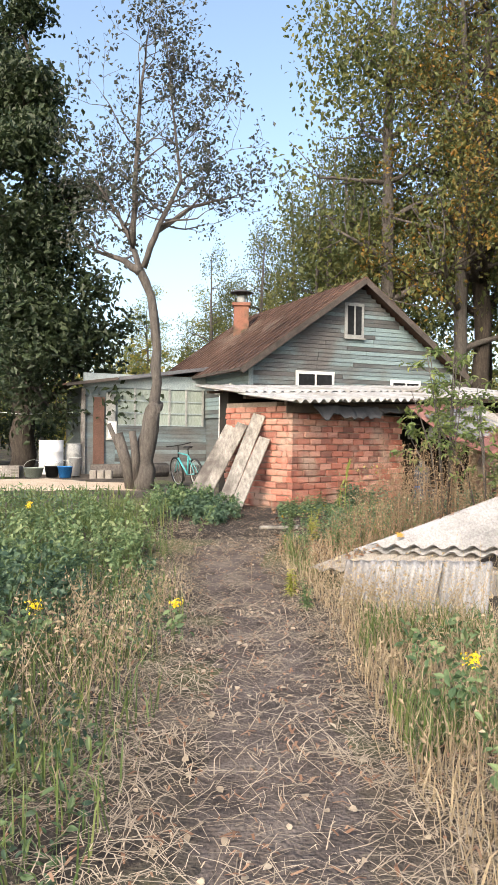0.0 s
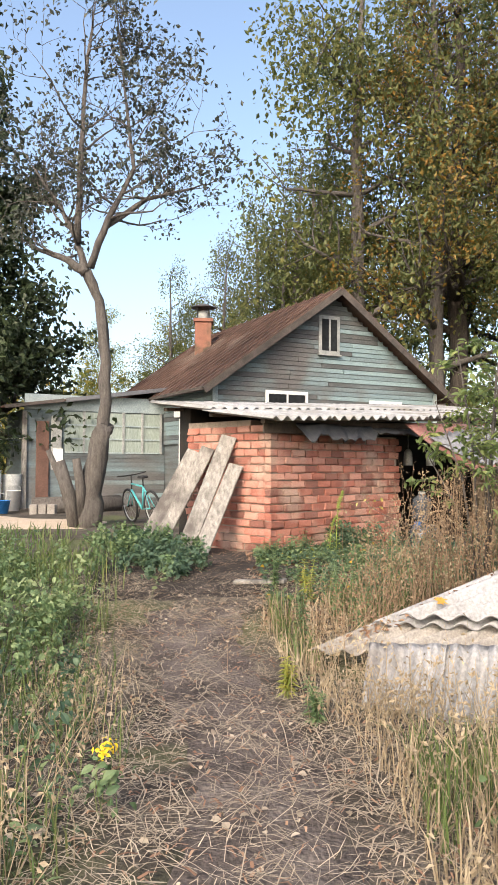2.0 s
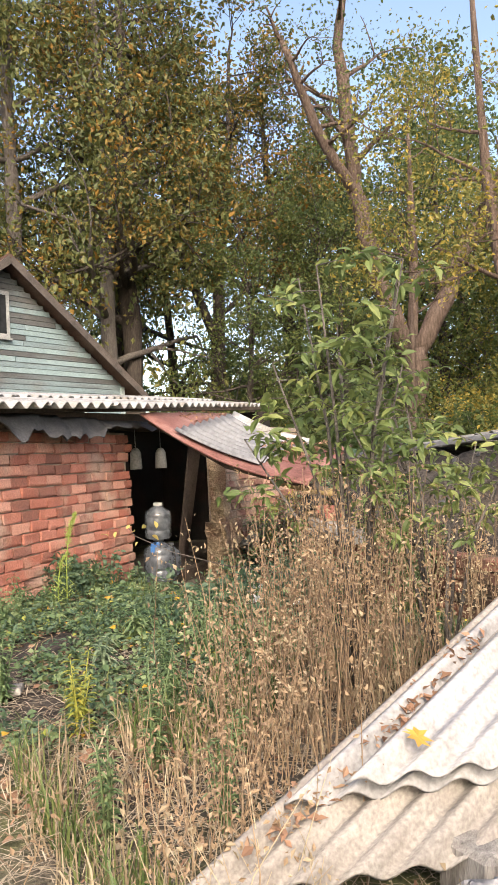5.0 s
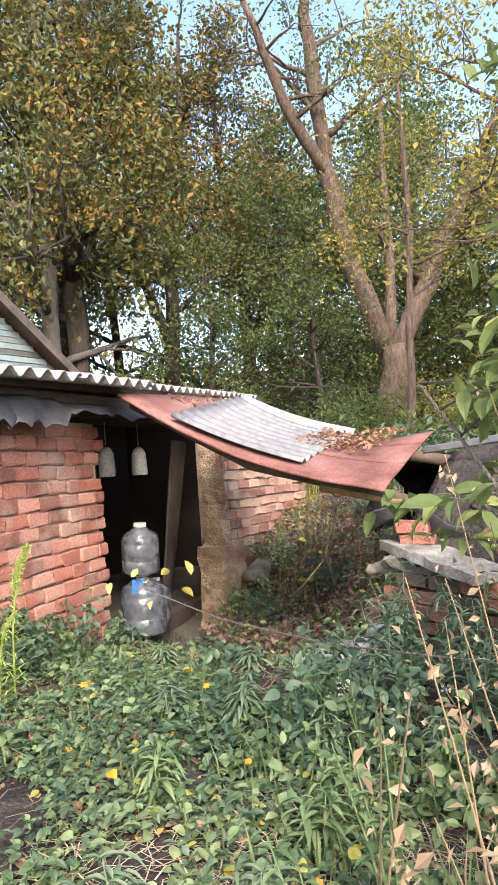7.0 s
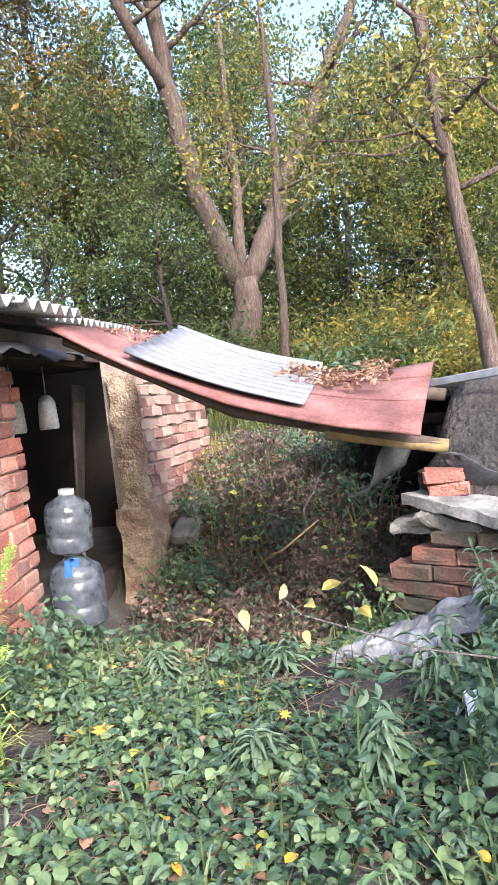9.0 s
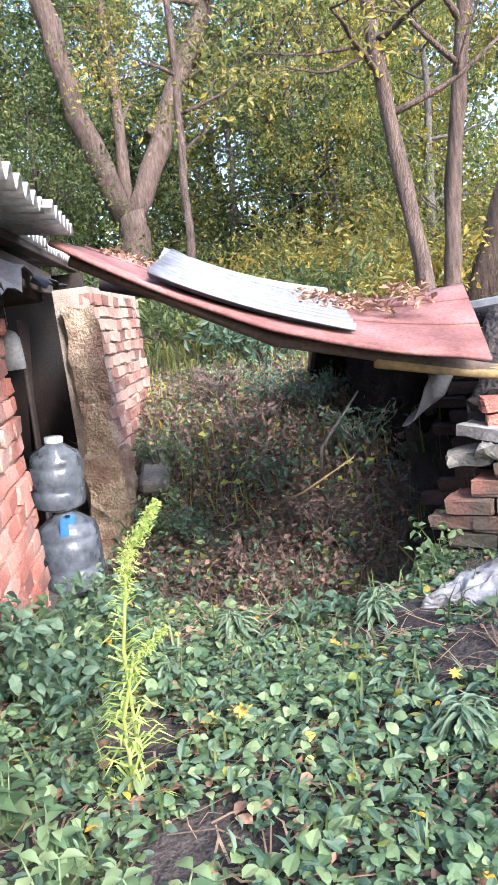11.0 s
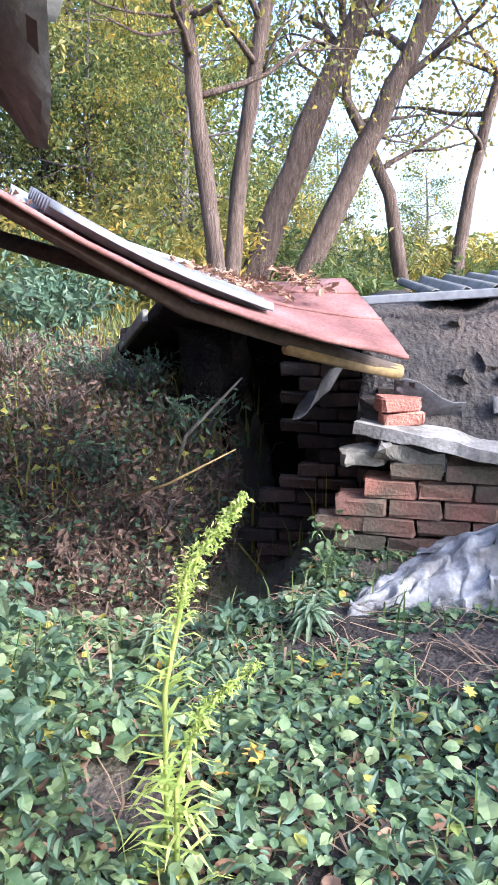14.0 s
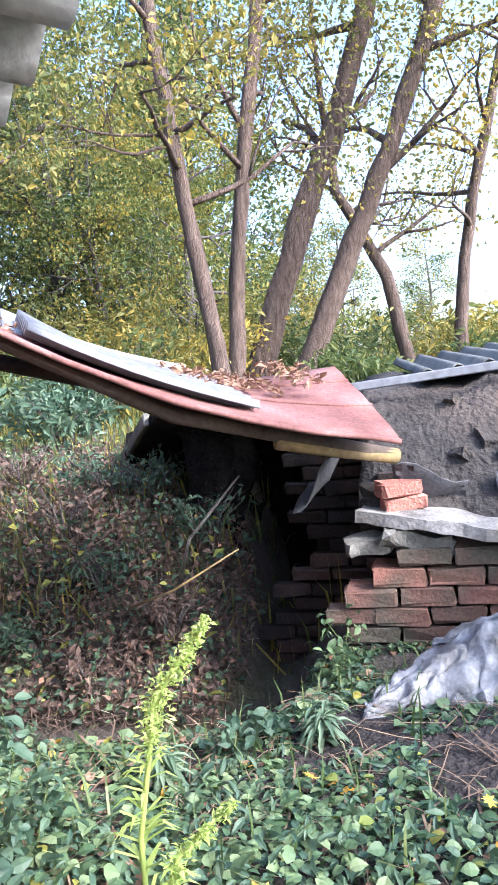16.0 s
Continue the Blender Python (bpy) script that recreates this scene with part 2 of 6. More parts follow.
L_PLUME = leaf_material("bright_plume", [(0.24, 0.34, 0.08), (0.36, 0.46, 0.12), (0.46, 0.54, 0.18)], 0.4)
L_BIRCH = leaf_material("birch_leaves", [(0.06, 0.085, 0.03), (0.115, 0.135, 0.045), (0.21, 0.20, 0.06)], 0.4)
L_MAPLE = leaf_material("turning_maple_leaves", [(0.035, 0.06, 0.02), (0.085, 0.10, 0.028), (0.19, 0.135, 0.03), (0.34, 0.17, 0.03)], 0.4)
L_DARK = leaf_material("dark_green_leaves", [(0.018, 0.032, 0.014), (0.03, 0.05, 0.02), (0.05, 0.07, 0.03)], 0.25)
L_FOREST = leaf_material("forest_leaves", [(0.042, 0.07, 0.025), (0.095, 0.135, 0.042), (0.185, 0.20, 0.055)], 0.48)
L_GOLD = leaf_material("golden_forest_leaves", [(0.09, 0.12, 0.03), (0.20, 0.19, 0.045), (0.42, 0.30, 0.05)], 0.4)
L_GOLDGREEN = leaf_material("green_and_gold_leaves", [(0.06, 0.09, 0.026), (0.13, 0.165, 0.042), (0.23, 0.235, 0.055), (0.48, 0.34, 0.05)], 0.5)
L_APPLE = leaf_material("sparse_dull_leaves", [(0.03, 0.04, 0.035), (0.06, 0.07, 0.055), (0.10, 0.10, 0.07)], 0.25)
L_ASH = leaf_material("sapling_leaves", [(0.085, 0.13, 0.045), (0.16, 0.22, 0.075), (0.30, 0.33, 0.11)], 0.45)


# ---- mesh helpers ----
def mesh_ob(name, verts, faces, mat, parent=None, smooth=False, label=""):
    me = bpy.data.meshes.new(name)
    me.from_pydata([tuple(map(float, v)) for v in verts], [], [tuple(map(int, f)) for f in faces])
    me.materials.append(mat)
    if smooth:
        me.polygons.foreach_set("use_smooth", [True] * len(me.polygons))
    me.update()
    ob = new(name, me)
    ob.parent = parent
    if label:
        ob["label"] = label
    return ob


def part(name, bm, mat, parent=None, label="", smooth=False):
    """Link a bmesh as one mesh object under a thing or a part."""
    me = bpy.data.meshes.new(name)
    bmesh.ops.recalc_face_normals(bm, faces=bm.faces)
    bm.to_mesh(me)
    bm.free()
    me.materials.append(mat)
    if smooth:
        me.polygons.foreach_set("use_smooth", [True] * len(me.polygons))
    ob = new(name, me)
    ob.parent = parent
    if label:
        ob["label"] = label
    return ob


def empty(name, at=(0, 0, 0)):
    ob = new(name)
    ob.location = at
    return ob


def box(bm, lo, hi, m=None, bevel=0.0):
    r = bmesh.ops.create_cube(bm, size=1)
    vs = r["verts"]
    for v in vs:
        v.co = Vector([lo[i] + (v.co[i] + 0.5) * (hi[i] - lo[i]) for i in range(3)])
    if bevel:
        es = {e for v in vs for e in v.link_edges}
        out = bmesh.ops.bevel(bm, geom=list(es), offset=bevel, segments=1, affect='EDGES', profile=0.5)
        vs = list({v for f in out["faces"] for v in f.verts} | {v for v in vs if v.is_valid})
    if m is not None:
        bmesh.ops.transform(bm, matrix=m, verts=[v for v in vs if v.is_valid])
    return vs


def boxed(name, lo, hi, mat, parent=None, m=None, bevel=0.0, label=""):
    bm = bmesh.new()
    box(bm, lo, hi, m, bevel)
    return part(name, bm, mat, parent, label)


def rough_box(name, lo, hi, mat, m, amount=0.03, step=0.07):
    """A crumbling block: a box with many faces pushed in and out."""
    bm = bmesh.new()
    box(bm, lo, hi)
    for axis in range(3):
        k = int((hi[axis] - lo[axis]) / step)
        for c in range(1, k):
            co = [0, 0, 0]
            no = [0, 0, 0]
            co[axis] = lo[axis] + (hi[axis] - lo[axis]) * c / k
            no[axis] = 1
            bmesh.ops.bisect_plane(bm, geom=bm.verts[:] + bm.edges[:] + bm.faces[:], plane_co=co, plane_no=no)
    for v in bm.verts:
        q = v.co * 6
        v.co += Vector((noise.noise(q), noise.noise(q + Vector((9, 0, 0))), noise.noise(q + Vector((0, 9, 0))))) * amount
        q = v.co * 21
        v.co += Vector((noise.noise(q), noise.noise(q + Vector((9, 0, 0))), noise.noise(q + Vector((0, 9, 0))))) * amount * 0.4
    bmesh.ops.transform(bm, matrix=m, verts=bm.verts)
    return part(name, bm, mat)


def beam(name, a, b, w, h, mat, parent=None, up=(0, 0, 1), bevel=0.006, label=""):
    """A board or post from a to b, w wide and h thick."""
    a, b = Vector(a), Vector(b)
    d = (b - a)
    x = d.normalized()
    y = Vector(up).cross(x)
    if y.length < 1e-4:
        y = Vector((1, 0, 0))
    y.normalize()
    z = x.cross(y)
    m = Matrix((x, y, z)).transposed().to_4x4()
    m.translation = a
    return boxed(name, (0, -w / 2, -h / 2), (d.length, w / 2, h / 2), mat, parent, m, bevel, label)


def tube_arrays(pts, radii, sides=8, jitter=0.0):
    verts, faces = [], []
    prev = None
    for i, p in enumerate(pts):
        p = Vector(p)
        d = Vector(pts[min(i + 1, len(pts) - 1)]) - Vector(pts[max(i - 1, 0)])
        d.normalize()
        u = d.orthogonal().normalized() if prev is None else (prev - d * prev.dot(d)).normalized()
        prev = u
        w = d.cross(u)
        for k in range(sides):
            a = 2 * math.pi * k / sides
            r = radii[i] * (1 + jitter * noise.noise((p.x * 3 + k * 1.7, p.y * 3, p.z * 2.5)))
            verts.append(p + (u * math.cos(a) + w * math.sin(a)) * r)
    for i in range(len(pts) - 1):
        for k in range(sides):
            a, b = i * sides + k, i * sides + (k + 1) % sides
            faces.append((a, b, b + sides, a + sides))
    faces.append(tuple(range(sides))[::-1])
    faces.append(tuple(range((len(pts) - 1) * sides, len(pts) * sides)))
    return verts, faces


def tube(name, pts, radii, mat, parent=None, sides=8, jitter=0.0, label=""):
    if not hasattr(radii, "__len__"):
        radii = [radii] * len(pts)
    v, f = tube_arrays(pts, radii, sides, jitter)
    return mesh_ob(name, v, f, mat, parent, True, label)


def lathe(name, profile, mat, parent=None, sides=20, at=(0, 0, 0), label=""):
    verts, faces = [], []
    for r, z in profile:
        for k in range(sides):
            a = 2 * math.pi * k / sides
            verts.append((at[0] + r * math.cos(a), at[1] + r * math.sin(a), at[2] + z))
    for i in range(len(profile) - 1):
        for k in range(sides):
            a, b = i * sides + k, i * sides + (k + 1) % sides
            faces.append((a, b, b + sides, a + sides))
    return mesh_ob(name, verts, faces, mat, parent, True, label)


def surface(name, grid, mat, thick=0.0, parent=None, smooth=True, label=""):
    """A sheet from rows of points, with thickness downwards."""
    rows, cols = len(grid), len(grid[0])
    verts = [p for r in grid for p in r]
    faces = [(i * cols + j, i * cols + j + 1, (i + 1) * cols + j + 1, (i + 1) * cols + j) for i in range(rows - 1) for j in range(cols - 1)]
    if thick:
        n = len(verts)
        verts = verts + [(p[0], p[1], p[2] - thick) for p in verts]
        faces += [tuple(n + k for k in f[::-1]) for f in faces]
        rim = [j for j in range(cols)] + [i * cols + cols - 1 for i in range(1, rows)] + [(rows - 1) * cols + j for j in range(cols - 2, -1, -1)] + [i * cols for i in range(rows - 2, 0, -1)]
        faces += [(rim[k], rim[k] + n, rim[(k + 1) % len(rim)] + n, rim[(k + 1) % len(rim)]) for k in range(len(rim))]
    return mesh_ob(name, verts, faces, mat, parent, smooth, label)


def corrugated(name, p00, p10, p01, mat, pitch=0.15, amp=0.025, thick=0.008, parent=None, sag=0.0, label="", rough_edge=0.0):
    """A wavy sheet; the waves run from p00 to p10 and follow each other from p00 to p01."""
    p00, p10, p01 = Vector(p00), Vector(p10), Vector(p01)
    u, v = p10 - p00, p01 - p00
    nrm = u.cross(v).normalized()
    if nrm.z < 0:
        nrm = -nrm
    nv = max(8, int(v.length / pitch * 8))
    nu = 7
    grid = []
    for j in range(nv + 1):
        s = j / nv
        row = []
        cut = rough_edge * (noise.noise((s * 9, p00.x, p00.y)) + 0.4 * noise.noise((s * 40, p00.y, 1)))
        for i in range(nu + 1):
            t = i / nu
            h = amp * math.sin(2 * math.pi * s * v.length / pitch) - sag * math.sin(math.pi * t) * (0.6 + 0.8 * s)
            q = p00 + u * (t * (1 + cut)) + v * s + nrm * h
            row.append(tuple(q))
        grid.append(row)
    return surface(name, grid, mat, thick, parent, True, label)


def smooth01(a, b, x):
    t = min(1, max(0, (x - a) / (b - a)))
    return t * t * (3 - 2 * t)


def gz(x, y):
    """Height of the ground."""
    h = 0.40 * smooth01(6.8, 11.5, y + 0.25 * min(3, max(-3, x)))
    # the pit before the cellar and the bank that rises behind it
    h -= 0.10 * smooth01(1.7, 2.8, x) * smooth01(11.2, 12.4, y)
    pit = smooth01(2.75, 3.3, x - 0.3 * (1 - smooth01(12.0, 13.0, y))) * smooth01(12.0, 12.5, y) * (1 - smooth01(-0.25, 0.3, (y - 12.08) * 0.757 - (x - 0.62) * 0.653))
    w = (y - 14.95) * 0.847 - (x - 4.36) * 0.53
    wide = smooth01(7.5, 10.5, x)
    bank = -0.12 + 0.95 * smooth01(3.85, 5.9, x) * (0.55 + 0.45 * smooth01(3.85, 5.2, x)) + 0.42 * smooth01(5.6, 9.5, x)
    inside = (1 - smooth01(12.62, 12.95, y)) * (1 - smooth01(6.3, 6.6, x))
    bank = bank * (1 - inside) - 0.2 * inside
    m = max(pit, smooth01(4.4, 5.2, x) * max(wide, smooth01(11.9, 12.4, y) * (1 - smooth01(0.2, 0.6, w))))
    h += (bank - h) * m
    if abs(x) < 40 and abs(y) < 60:
        h += 0.05 * noise.noise((x * 0.7, y * 0.7, 3.1)) + 0.018 * noise.noise((x * 3.1, y * 3.1, 8))
    return h


def path_x(y):
    """The middle of the trodden path."""
    return 0.15 - 0.42 * smooth01(6, 9, y) - 0.85 * smooth01(9, 15, y)


def scatter(n, x0, x1, y0, y1, keep=None, seed=1):
    rng = np.random.default_rng(seed)
    out = []
    while len(out) < n:
        x, y = rng.uniform(x0, x1), rng.uniform(y0, y1)
        if keep is None or keep(x, y, rng):
            out.append((x, y, gz(x, y)))
    return np.array(out)


def blades(name, pts, h0, h1, width, mat, lean=0.4, seed=1, label="", category="grass"):
    """Many curved blades of grass: one object of stuff."""
    rng = np.random.default_rng(seed)
    n = len(pts)
    a = rng.uniform(0, 2 * np.pi, n)
    d = np.stack([np.cos(a), np.sin(a), np.zeros(n)], 1)
    s = np.stack([-np.sin(a), np.cos(a), np.zeros(n)], 1)
    tw = rng.uniform(-1, 1, n)[:, None]
    s = s * np.cos(tw) + d * np.sin(tw)
    h = rng.uniform(h0, h1, n)[:, None]
    ln = np.abs(rng.normal(0, lean, n))[:, None] * h
    z = np.array([[0, 0, 1.0]])
    w = width * rng.uniform(0.6, 1.3, n)[:, None]
    p = pts
    mid = p + z * h * 0.55 + d * ln * 0.3
    tip = p + z * h * np.clip(1 - 0.3 * (ln / h), 0.1, 1) + d * ln
    v = np.stack([p - s * w, p + s * w, mid + s * w * 0.7, mid - s * w * 0.7, tip], 1).reshape(-1, 3)
    k = np.arange(n) * 5
    me = bpy.data.meshes.new(name)
    faces = np.concatenate([np.stack([k, k + 1, k + 2, k + 3], 1).tolist(), np.stack([k + 3, k + 2, k + 4, k + 4], 1)])
    fl = np.stack([k, k + 1, k + 2, k + 3], 1).tolist() + np.stack([k + 3, k + 2, k + 4], 1).tolist()
    me.from_pydata(v.tolist(), [], fl)
    me.materials.append(mat)
    ob = new(name, me)
    return tagged(ob, label, category, kind="stuff")


def leaf_cloud(centres, size, rng, flat=0.0, aspect=0.55, droop=0.0, rounded=False):
    """Arrays of folded leaves, one at each centre: plain lozenges, or rounded ones with eight corners."""
    n = len(centres)
    nrm = rng.normal(0, 1, (n, 3))
    nrm[:, 2] = np.abs(nrm[:, 2]) + flat
    nrm /= np.linalg.norm(nrm, axis=1)[:, None]
    d = rng.normal(0, 1, (n, 3))
    d[:, 2] -= droop
    d -= nrm * np.sum(d * nrm, 1)[:, None]
    d /= np.linalg.norm(d, axis=1)[:, None] + 1e-9
    s = np.cross(nrm, d)
    L = (size * rng.uniform(0.5, 1.4, n))[:, None]
    c = np.asarray(centres)
    if not rounded:
        v = np.stack([c, c + d * L * 0.5 + s * L * aspect * 0.5 + nrm * L * 0.1, c + d * L - nrm * L * 0.12, c + d * L * 0.5 - s * L * aspect * 0.5 + nrm * L * 0.1], 1).reshape(-1, 3)
        k = np.arange(n) * 4
        return v, np.concatenate([np.stack([k, k + 1, k + 2], 1), np.stack([k, k + 2, k + 3], 1)])
    w = L * aspect * 0.5
    rows = [c - d * L * 0.02]
    for t, q, up in ((0.22, 0.85, 0.05), (0.52, 1.0, 0.06), (0.80, 0.55, 0.0)):
        rows += [c + d * L * t + s * w * q + nrm * L * (up + 0.07 * q), c + d * L * t + nrm * L * up, c + d * L * t - s * w * q + nrm * L * (up + 0.07 * q)]
    rows.append(c + d * L - nrm * L * 0.10)
    v = np.stack(rows, 1).reshape(-1, 3)
    k = np.arange(n) * 11
    quad = lambda a, b, e, f: np.stack([k + a, k + b, k + e, k + f], 1).tolist()
    tri = lambda a, b, e: np.stack([k + a, k + b, k + e], 1).tolist()
    f = tri(0, 1, 2) + tri(0, 2, 3) + quad(1, 4, 5, 2) + quad(2, 5, 6, 3) + quad(4, 7, 8, 5) + quad(5, 8, 9, 6) + tri(7, 10, 8) + tri(8, 10, 9)
    return v, f


def leaves(name, centres, size, mat, parent=None, seed=1, flat=0.0, aspect=0.55, droop=0.0, label="", rounded=False):
    v, f = leaf_cloud(np.asarray(centres), size, np.random.default_rng(seed), flat, aspect, droop, rounded)
    me = bpy.data.meshes.new(name)
    me.from_pydata(v.tolist(), [], f if rounded else f.tolist())
    me.materials.append(mat)
    ob = new(name, me)
    ob.parent = parent
    ob["kind"] = "stuff"
    if label:
        ob["label"] = label
    return ob


def grow(p, d, length, r, depth, rng, tubes, tips, spread=0.7, up=0.15, kids=4, wobble=0.18):
    pts, radii = [Vector(p)], [r]
    d = Vector(d).normalized()
    steps = 5
    for i in range(steps):
        d = (d + Vector(rng.normal(0, wobble, 3)) + Vector((0, 0, up * 0.3))).normalized()
        pts.append(pts[-1] + d * length / steps)
        radii.append(r * (1 - 0.62 * (i + 1) / steps))
    tubes.append((pts, radii, depth))
    if depth == 0:
        tips.extend(pts[2:])
        return
    for k in range(kids):
        t = rng.uniform(0.35, 1.0) if k else 1.0
        i = min(steps - 1, int(t * steps))
        q = pts[i].lerp(pts[i + 1], t * steps - i) if t < 1 else pts[-1]
        side = Vector(rng.normal(0, 1, 3))
        side = (side - d * side.dot(d)).normalized()
        nd = (d * (1 - spread * 0.5) + side * spread + Vector((0, 0, up))).normalized()
        grow(q, nd, length * rng.uniform(0.55, 0.8), max(0.006, radii[i] * rng.uniform(0.45, 0.68)), depth - 1, rng, tubes, tips, spread, up, kids, wobble)


def tree(name, at, stems, bark, leaf, leaf_size, per_tip, sigma, seed, depth=2, kids=4, spread=0.7, up=0.15, droop=0.0, label="", strands=0, wobble=0.12, group="", bare=False):
    """A tree: each stem is a list of points and radii from the ground up; limbs grow from its upper part, leaves round their ends."""
    rng = np.random.default_rng(seed)
    ob = empty(name, at)
    tubes, tips, stem_t = [], [], []
    for pts, radii, first, n, ln in stems:
        fine = []
        fr = []
        for i in range(len(pts) - 1):
            for k in range(4):
                t = k / 4
                q = Vector(pts[i]).lerp(Vector(pts[i + 1]), t)
                fine.append(q + Vector(rng.normal(0, radii[i] * 0.12, 3)) * (1 if i or k else 0))
                fr.append(radii[i] * (1 - t) + radii[i + 1] * t)
        fine.append(Vector(pts[-1]))
        fr.append(radii[-1])
        stem_t.append((fine, fr))
        for k in range(n):
            t = first + (1 - first) * (k + rng.uniform(0, 0.8)) / n
            i = min(len(fine) - 2, int(t * (len(fine) - 1)))
            q = fine[i]
            a = rng.uniform(0, 2 * math.pi)
            d = Vector((math.cos(a), math.sin(a), rng.uniform(0.1, 0.7)))
            grow(q, d, ln * (1.15 - 0.6 * t) * rng.uniform(0.8, 1.2), max(0.012, fr[i] * 0.5), depth - 1, rng, tubes, tips, spread, up, kids, wobble)
        if n:
            grow(fine[-1], fine[-1] - fine[-3], ln * 0.6, fr[-1], depth - 1, rng, tubes, tips, spread, up, kids, wobble)
    for i, (pts, radii) in enumerate(stem_t):
        v, f = tube_arrays(pts, radii, 12, 0.35)
        mesh_ob("limb" if i else "trunk", v, f, bark, ob, True)
    V, F = [], []
    for pts, radii, dp in tubes:
        v, f = tube_arrays(pts, radii, 6 if dp else 4)
        o = len(V)
        V += v
        F += [tuple(o + k for k in q) for q in f]
    if V:
        mesh_ob("branchwork", V, F, bark, ob, True)["kind"] = "stuff"
    if per_tip and tips:
        t = np.array([tuple(p) for p in tips])
        c = np.repeat(t, per_tip, 0)
        c = c + rng.normal(0, sigma, c.shape) * np.array([1, 1, 0.8])
        if strands:
            hang = rng.uniform(0, 1, len(c)) ** 1.0 * strands
            c[:, 2] -= hang
            cell = np.repeat(t, per_tip, 0)
            k = rng.integers(0, 7, len(c))
            off = np.stack([np.cos(k * 0.9), np.sin(k * 0.9), 0 * k], 1) * sigma * 1.0
            c[:, :2] = cell[:, :2] + off[:, :2] + rng.normal(0, 0.07, (len(c), 2))
        leaves("crown", c, leaf_size, leaf, ob, seed, 0.0, 0.6, droop)
    return tagged(ob, label, "tree", group)


# ---- ground ----
def lines_of(fine0, fine1, step, far):
    a = list(np.arange(fine0, fine1 + step * 0.5, step))
    s, lo, hi = step, fine0, fine1
    while hi < far:
        s *= 1.35
        hi += s
        a.append(hi)
    s = step
    while lo > -far:
        s *= 1.35
        lo -= s
        a.insert(0, lo)
    return a


gxs, gys = lines_of(-7, 9, 0.14, 600), lines_of(0.5, 18, 0.14, 600)
V = [(x, y, gz(x, y)) for y in gys for x in gxs]
nx = len(gxs)
# the sheet is left open where the cellar goes down into the bank
F = [(j * nx + i, j * nx + i + 1, (j + 1) * nx + i + 1, (j + 1) * nx + i) for j in range(len(gys) - 1) for i in range(nx - 1)]
ground = mesh_ob("ground", V, F, M_SOIL, None, True)
tagged(ground, "brown soil with dry litter and patchy green", "ground", kind="structure")
rowsy = np.arange(0.6, 17, 0.16)
grid = []
for y in rowsy:
    wd = 0.52 + 0.1 * noise.noise((y, 0, 2)) + 0.35 * smooth01(8, 11, y)
    grid.append([(path_x(y) + wd * s, y, gz(path_x(y) + wd * s, y) + 0.012 - 0.035 * abs(s) ** 3 + 0.012 * noise.noise((s * 4, y * 5, 1))) for s in np.linspace(-1, 1, 11)])
path = surface("path", grid[:56], M_PATH)
soil = [[(x, y, gz(x, y) + 0.022 - 0.06 * max(0, abs(x - 0.9) - 2.0) - 0.12 * max(0, 9.9 + 0.35 * noise.noise((x * 1.7, 0, 6)) - y)) for x in np.arange(-1.7, 3.3, 0.1)] for y in np.arange(9.4, 12.4, 0.1)]
tagged(surface("garden_soil", soil, M_DARKSOIL), "damp dark soil trodden before the shed", "soil", kind="structure")
tagged(path, "trodden bare earth footpath with straw", "path", kind="structure")
grid = [[(x, y, gz(x, y) + 0.05 - 0.10 * max(0, ((x + 5.4) / 3.2) ** 2 + ((y - 17.2) / 1.6) ** 2 - 0.6)) for x in np.arange(-8.8, -2.0, 0.2)] for y in np.arange(15.4, 19.2, 0.2)]
tagged(surface("sand_heap", grid, M_SAND), "flat heap of pale sand in the yard", "sand", kind="structure")

# ---- brick work ----
def brick_mesh(name, lx, ly, lz, mat, seed):
    rng = np.random.default_rng(seed)
    bm = bmesh.new()
    box(bm, (-lx / 2, -ly / 2, -lz / 2), (lx / 2, ly / 2, lz / 2), None, 0.008)
    for v in bm.verts:
        v.co += Vector(rng.normal(0, 0.0055, 3))
    me = bpy.data.meshes.new(name)
    bm.to_mesh(me)
    bm.free()
    me.materials.append(mat)
    return me


def brick_wall(parent, origin, d, length, z0, z1, mat, seed, lx=0.25, lz=0.088, depth=0.11, joint=0.015, missing=0.0, ragged=None, limit=10000):
    """Courses of bricks, each an object; the face is to the right of d."""
    rng = np.random.default_rng(seed)
    d = Vector((d[0], d[1], 0)).normalized()
    ang = math.atan2(d.y, d.x)
    full = [brick_mesh("brick", lx, depth, lz, mat, seed + k) for k in range(4)]
    half = [brick_mesh("brick_half", lx * 0.48, depth, lz, mat, seed + 9 + k) for k in range(2)]
    n = 0
    course = 0
    z = z0 + lz / 2
    while z < z1:
        k = -(lx / 2 + joint) * (course % 2)
        while k < length:
            a, b = max(0, k), min(length, k + lx)
            edge = length - (ragged(z, rng) if ragged else 0)
            if b - a > 0.06 and (a + b) / 2 < edge and rng.uniform() > missing and n < limit:
                short = b - a < lx * 0.7
                ob = new("brick", (half if short else full)[rng.integers(0, 2 if short else 4)])
                c = Vector(origin) + d * ((a + b) / 2)
                ob.matrix_basis = pose(c.x, c.y, z, rng.normal(0, 0.6), rng.normal(0, 0.8), math.degrees(ang) + rng.normal(0, 1.2)) @ Matrix.Translation((0, rng.normal(0, 0.006), 0)) @ Matrix.Diagonal((1 if not short else (b - a) / (lx * 0.48), 1, 1, 1))
                ob.parent = parent
                n += 1
            k += lx + joint
        z += lz + joint
        course += 1


C0 = Vector((0.62, 12.08, 0))
FD = Vector((0.757, 0.653, 0))
BD = Vector((-0.653, 0.757, 0))
TOP = 2.04


def along(k, b=0.0, z=0.0):
    q = C0 + FD * k + BD * b
    return Vector((q.x, q.y, z))


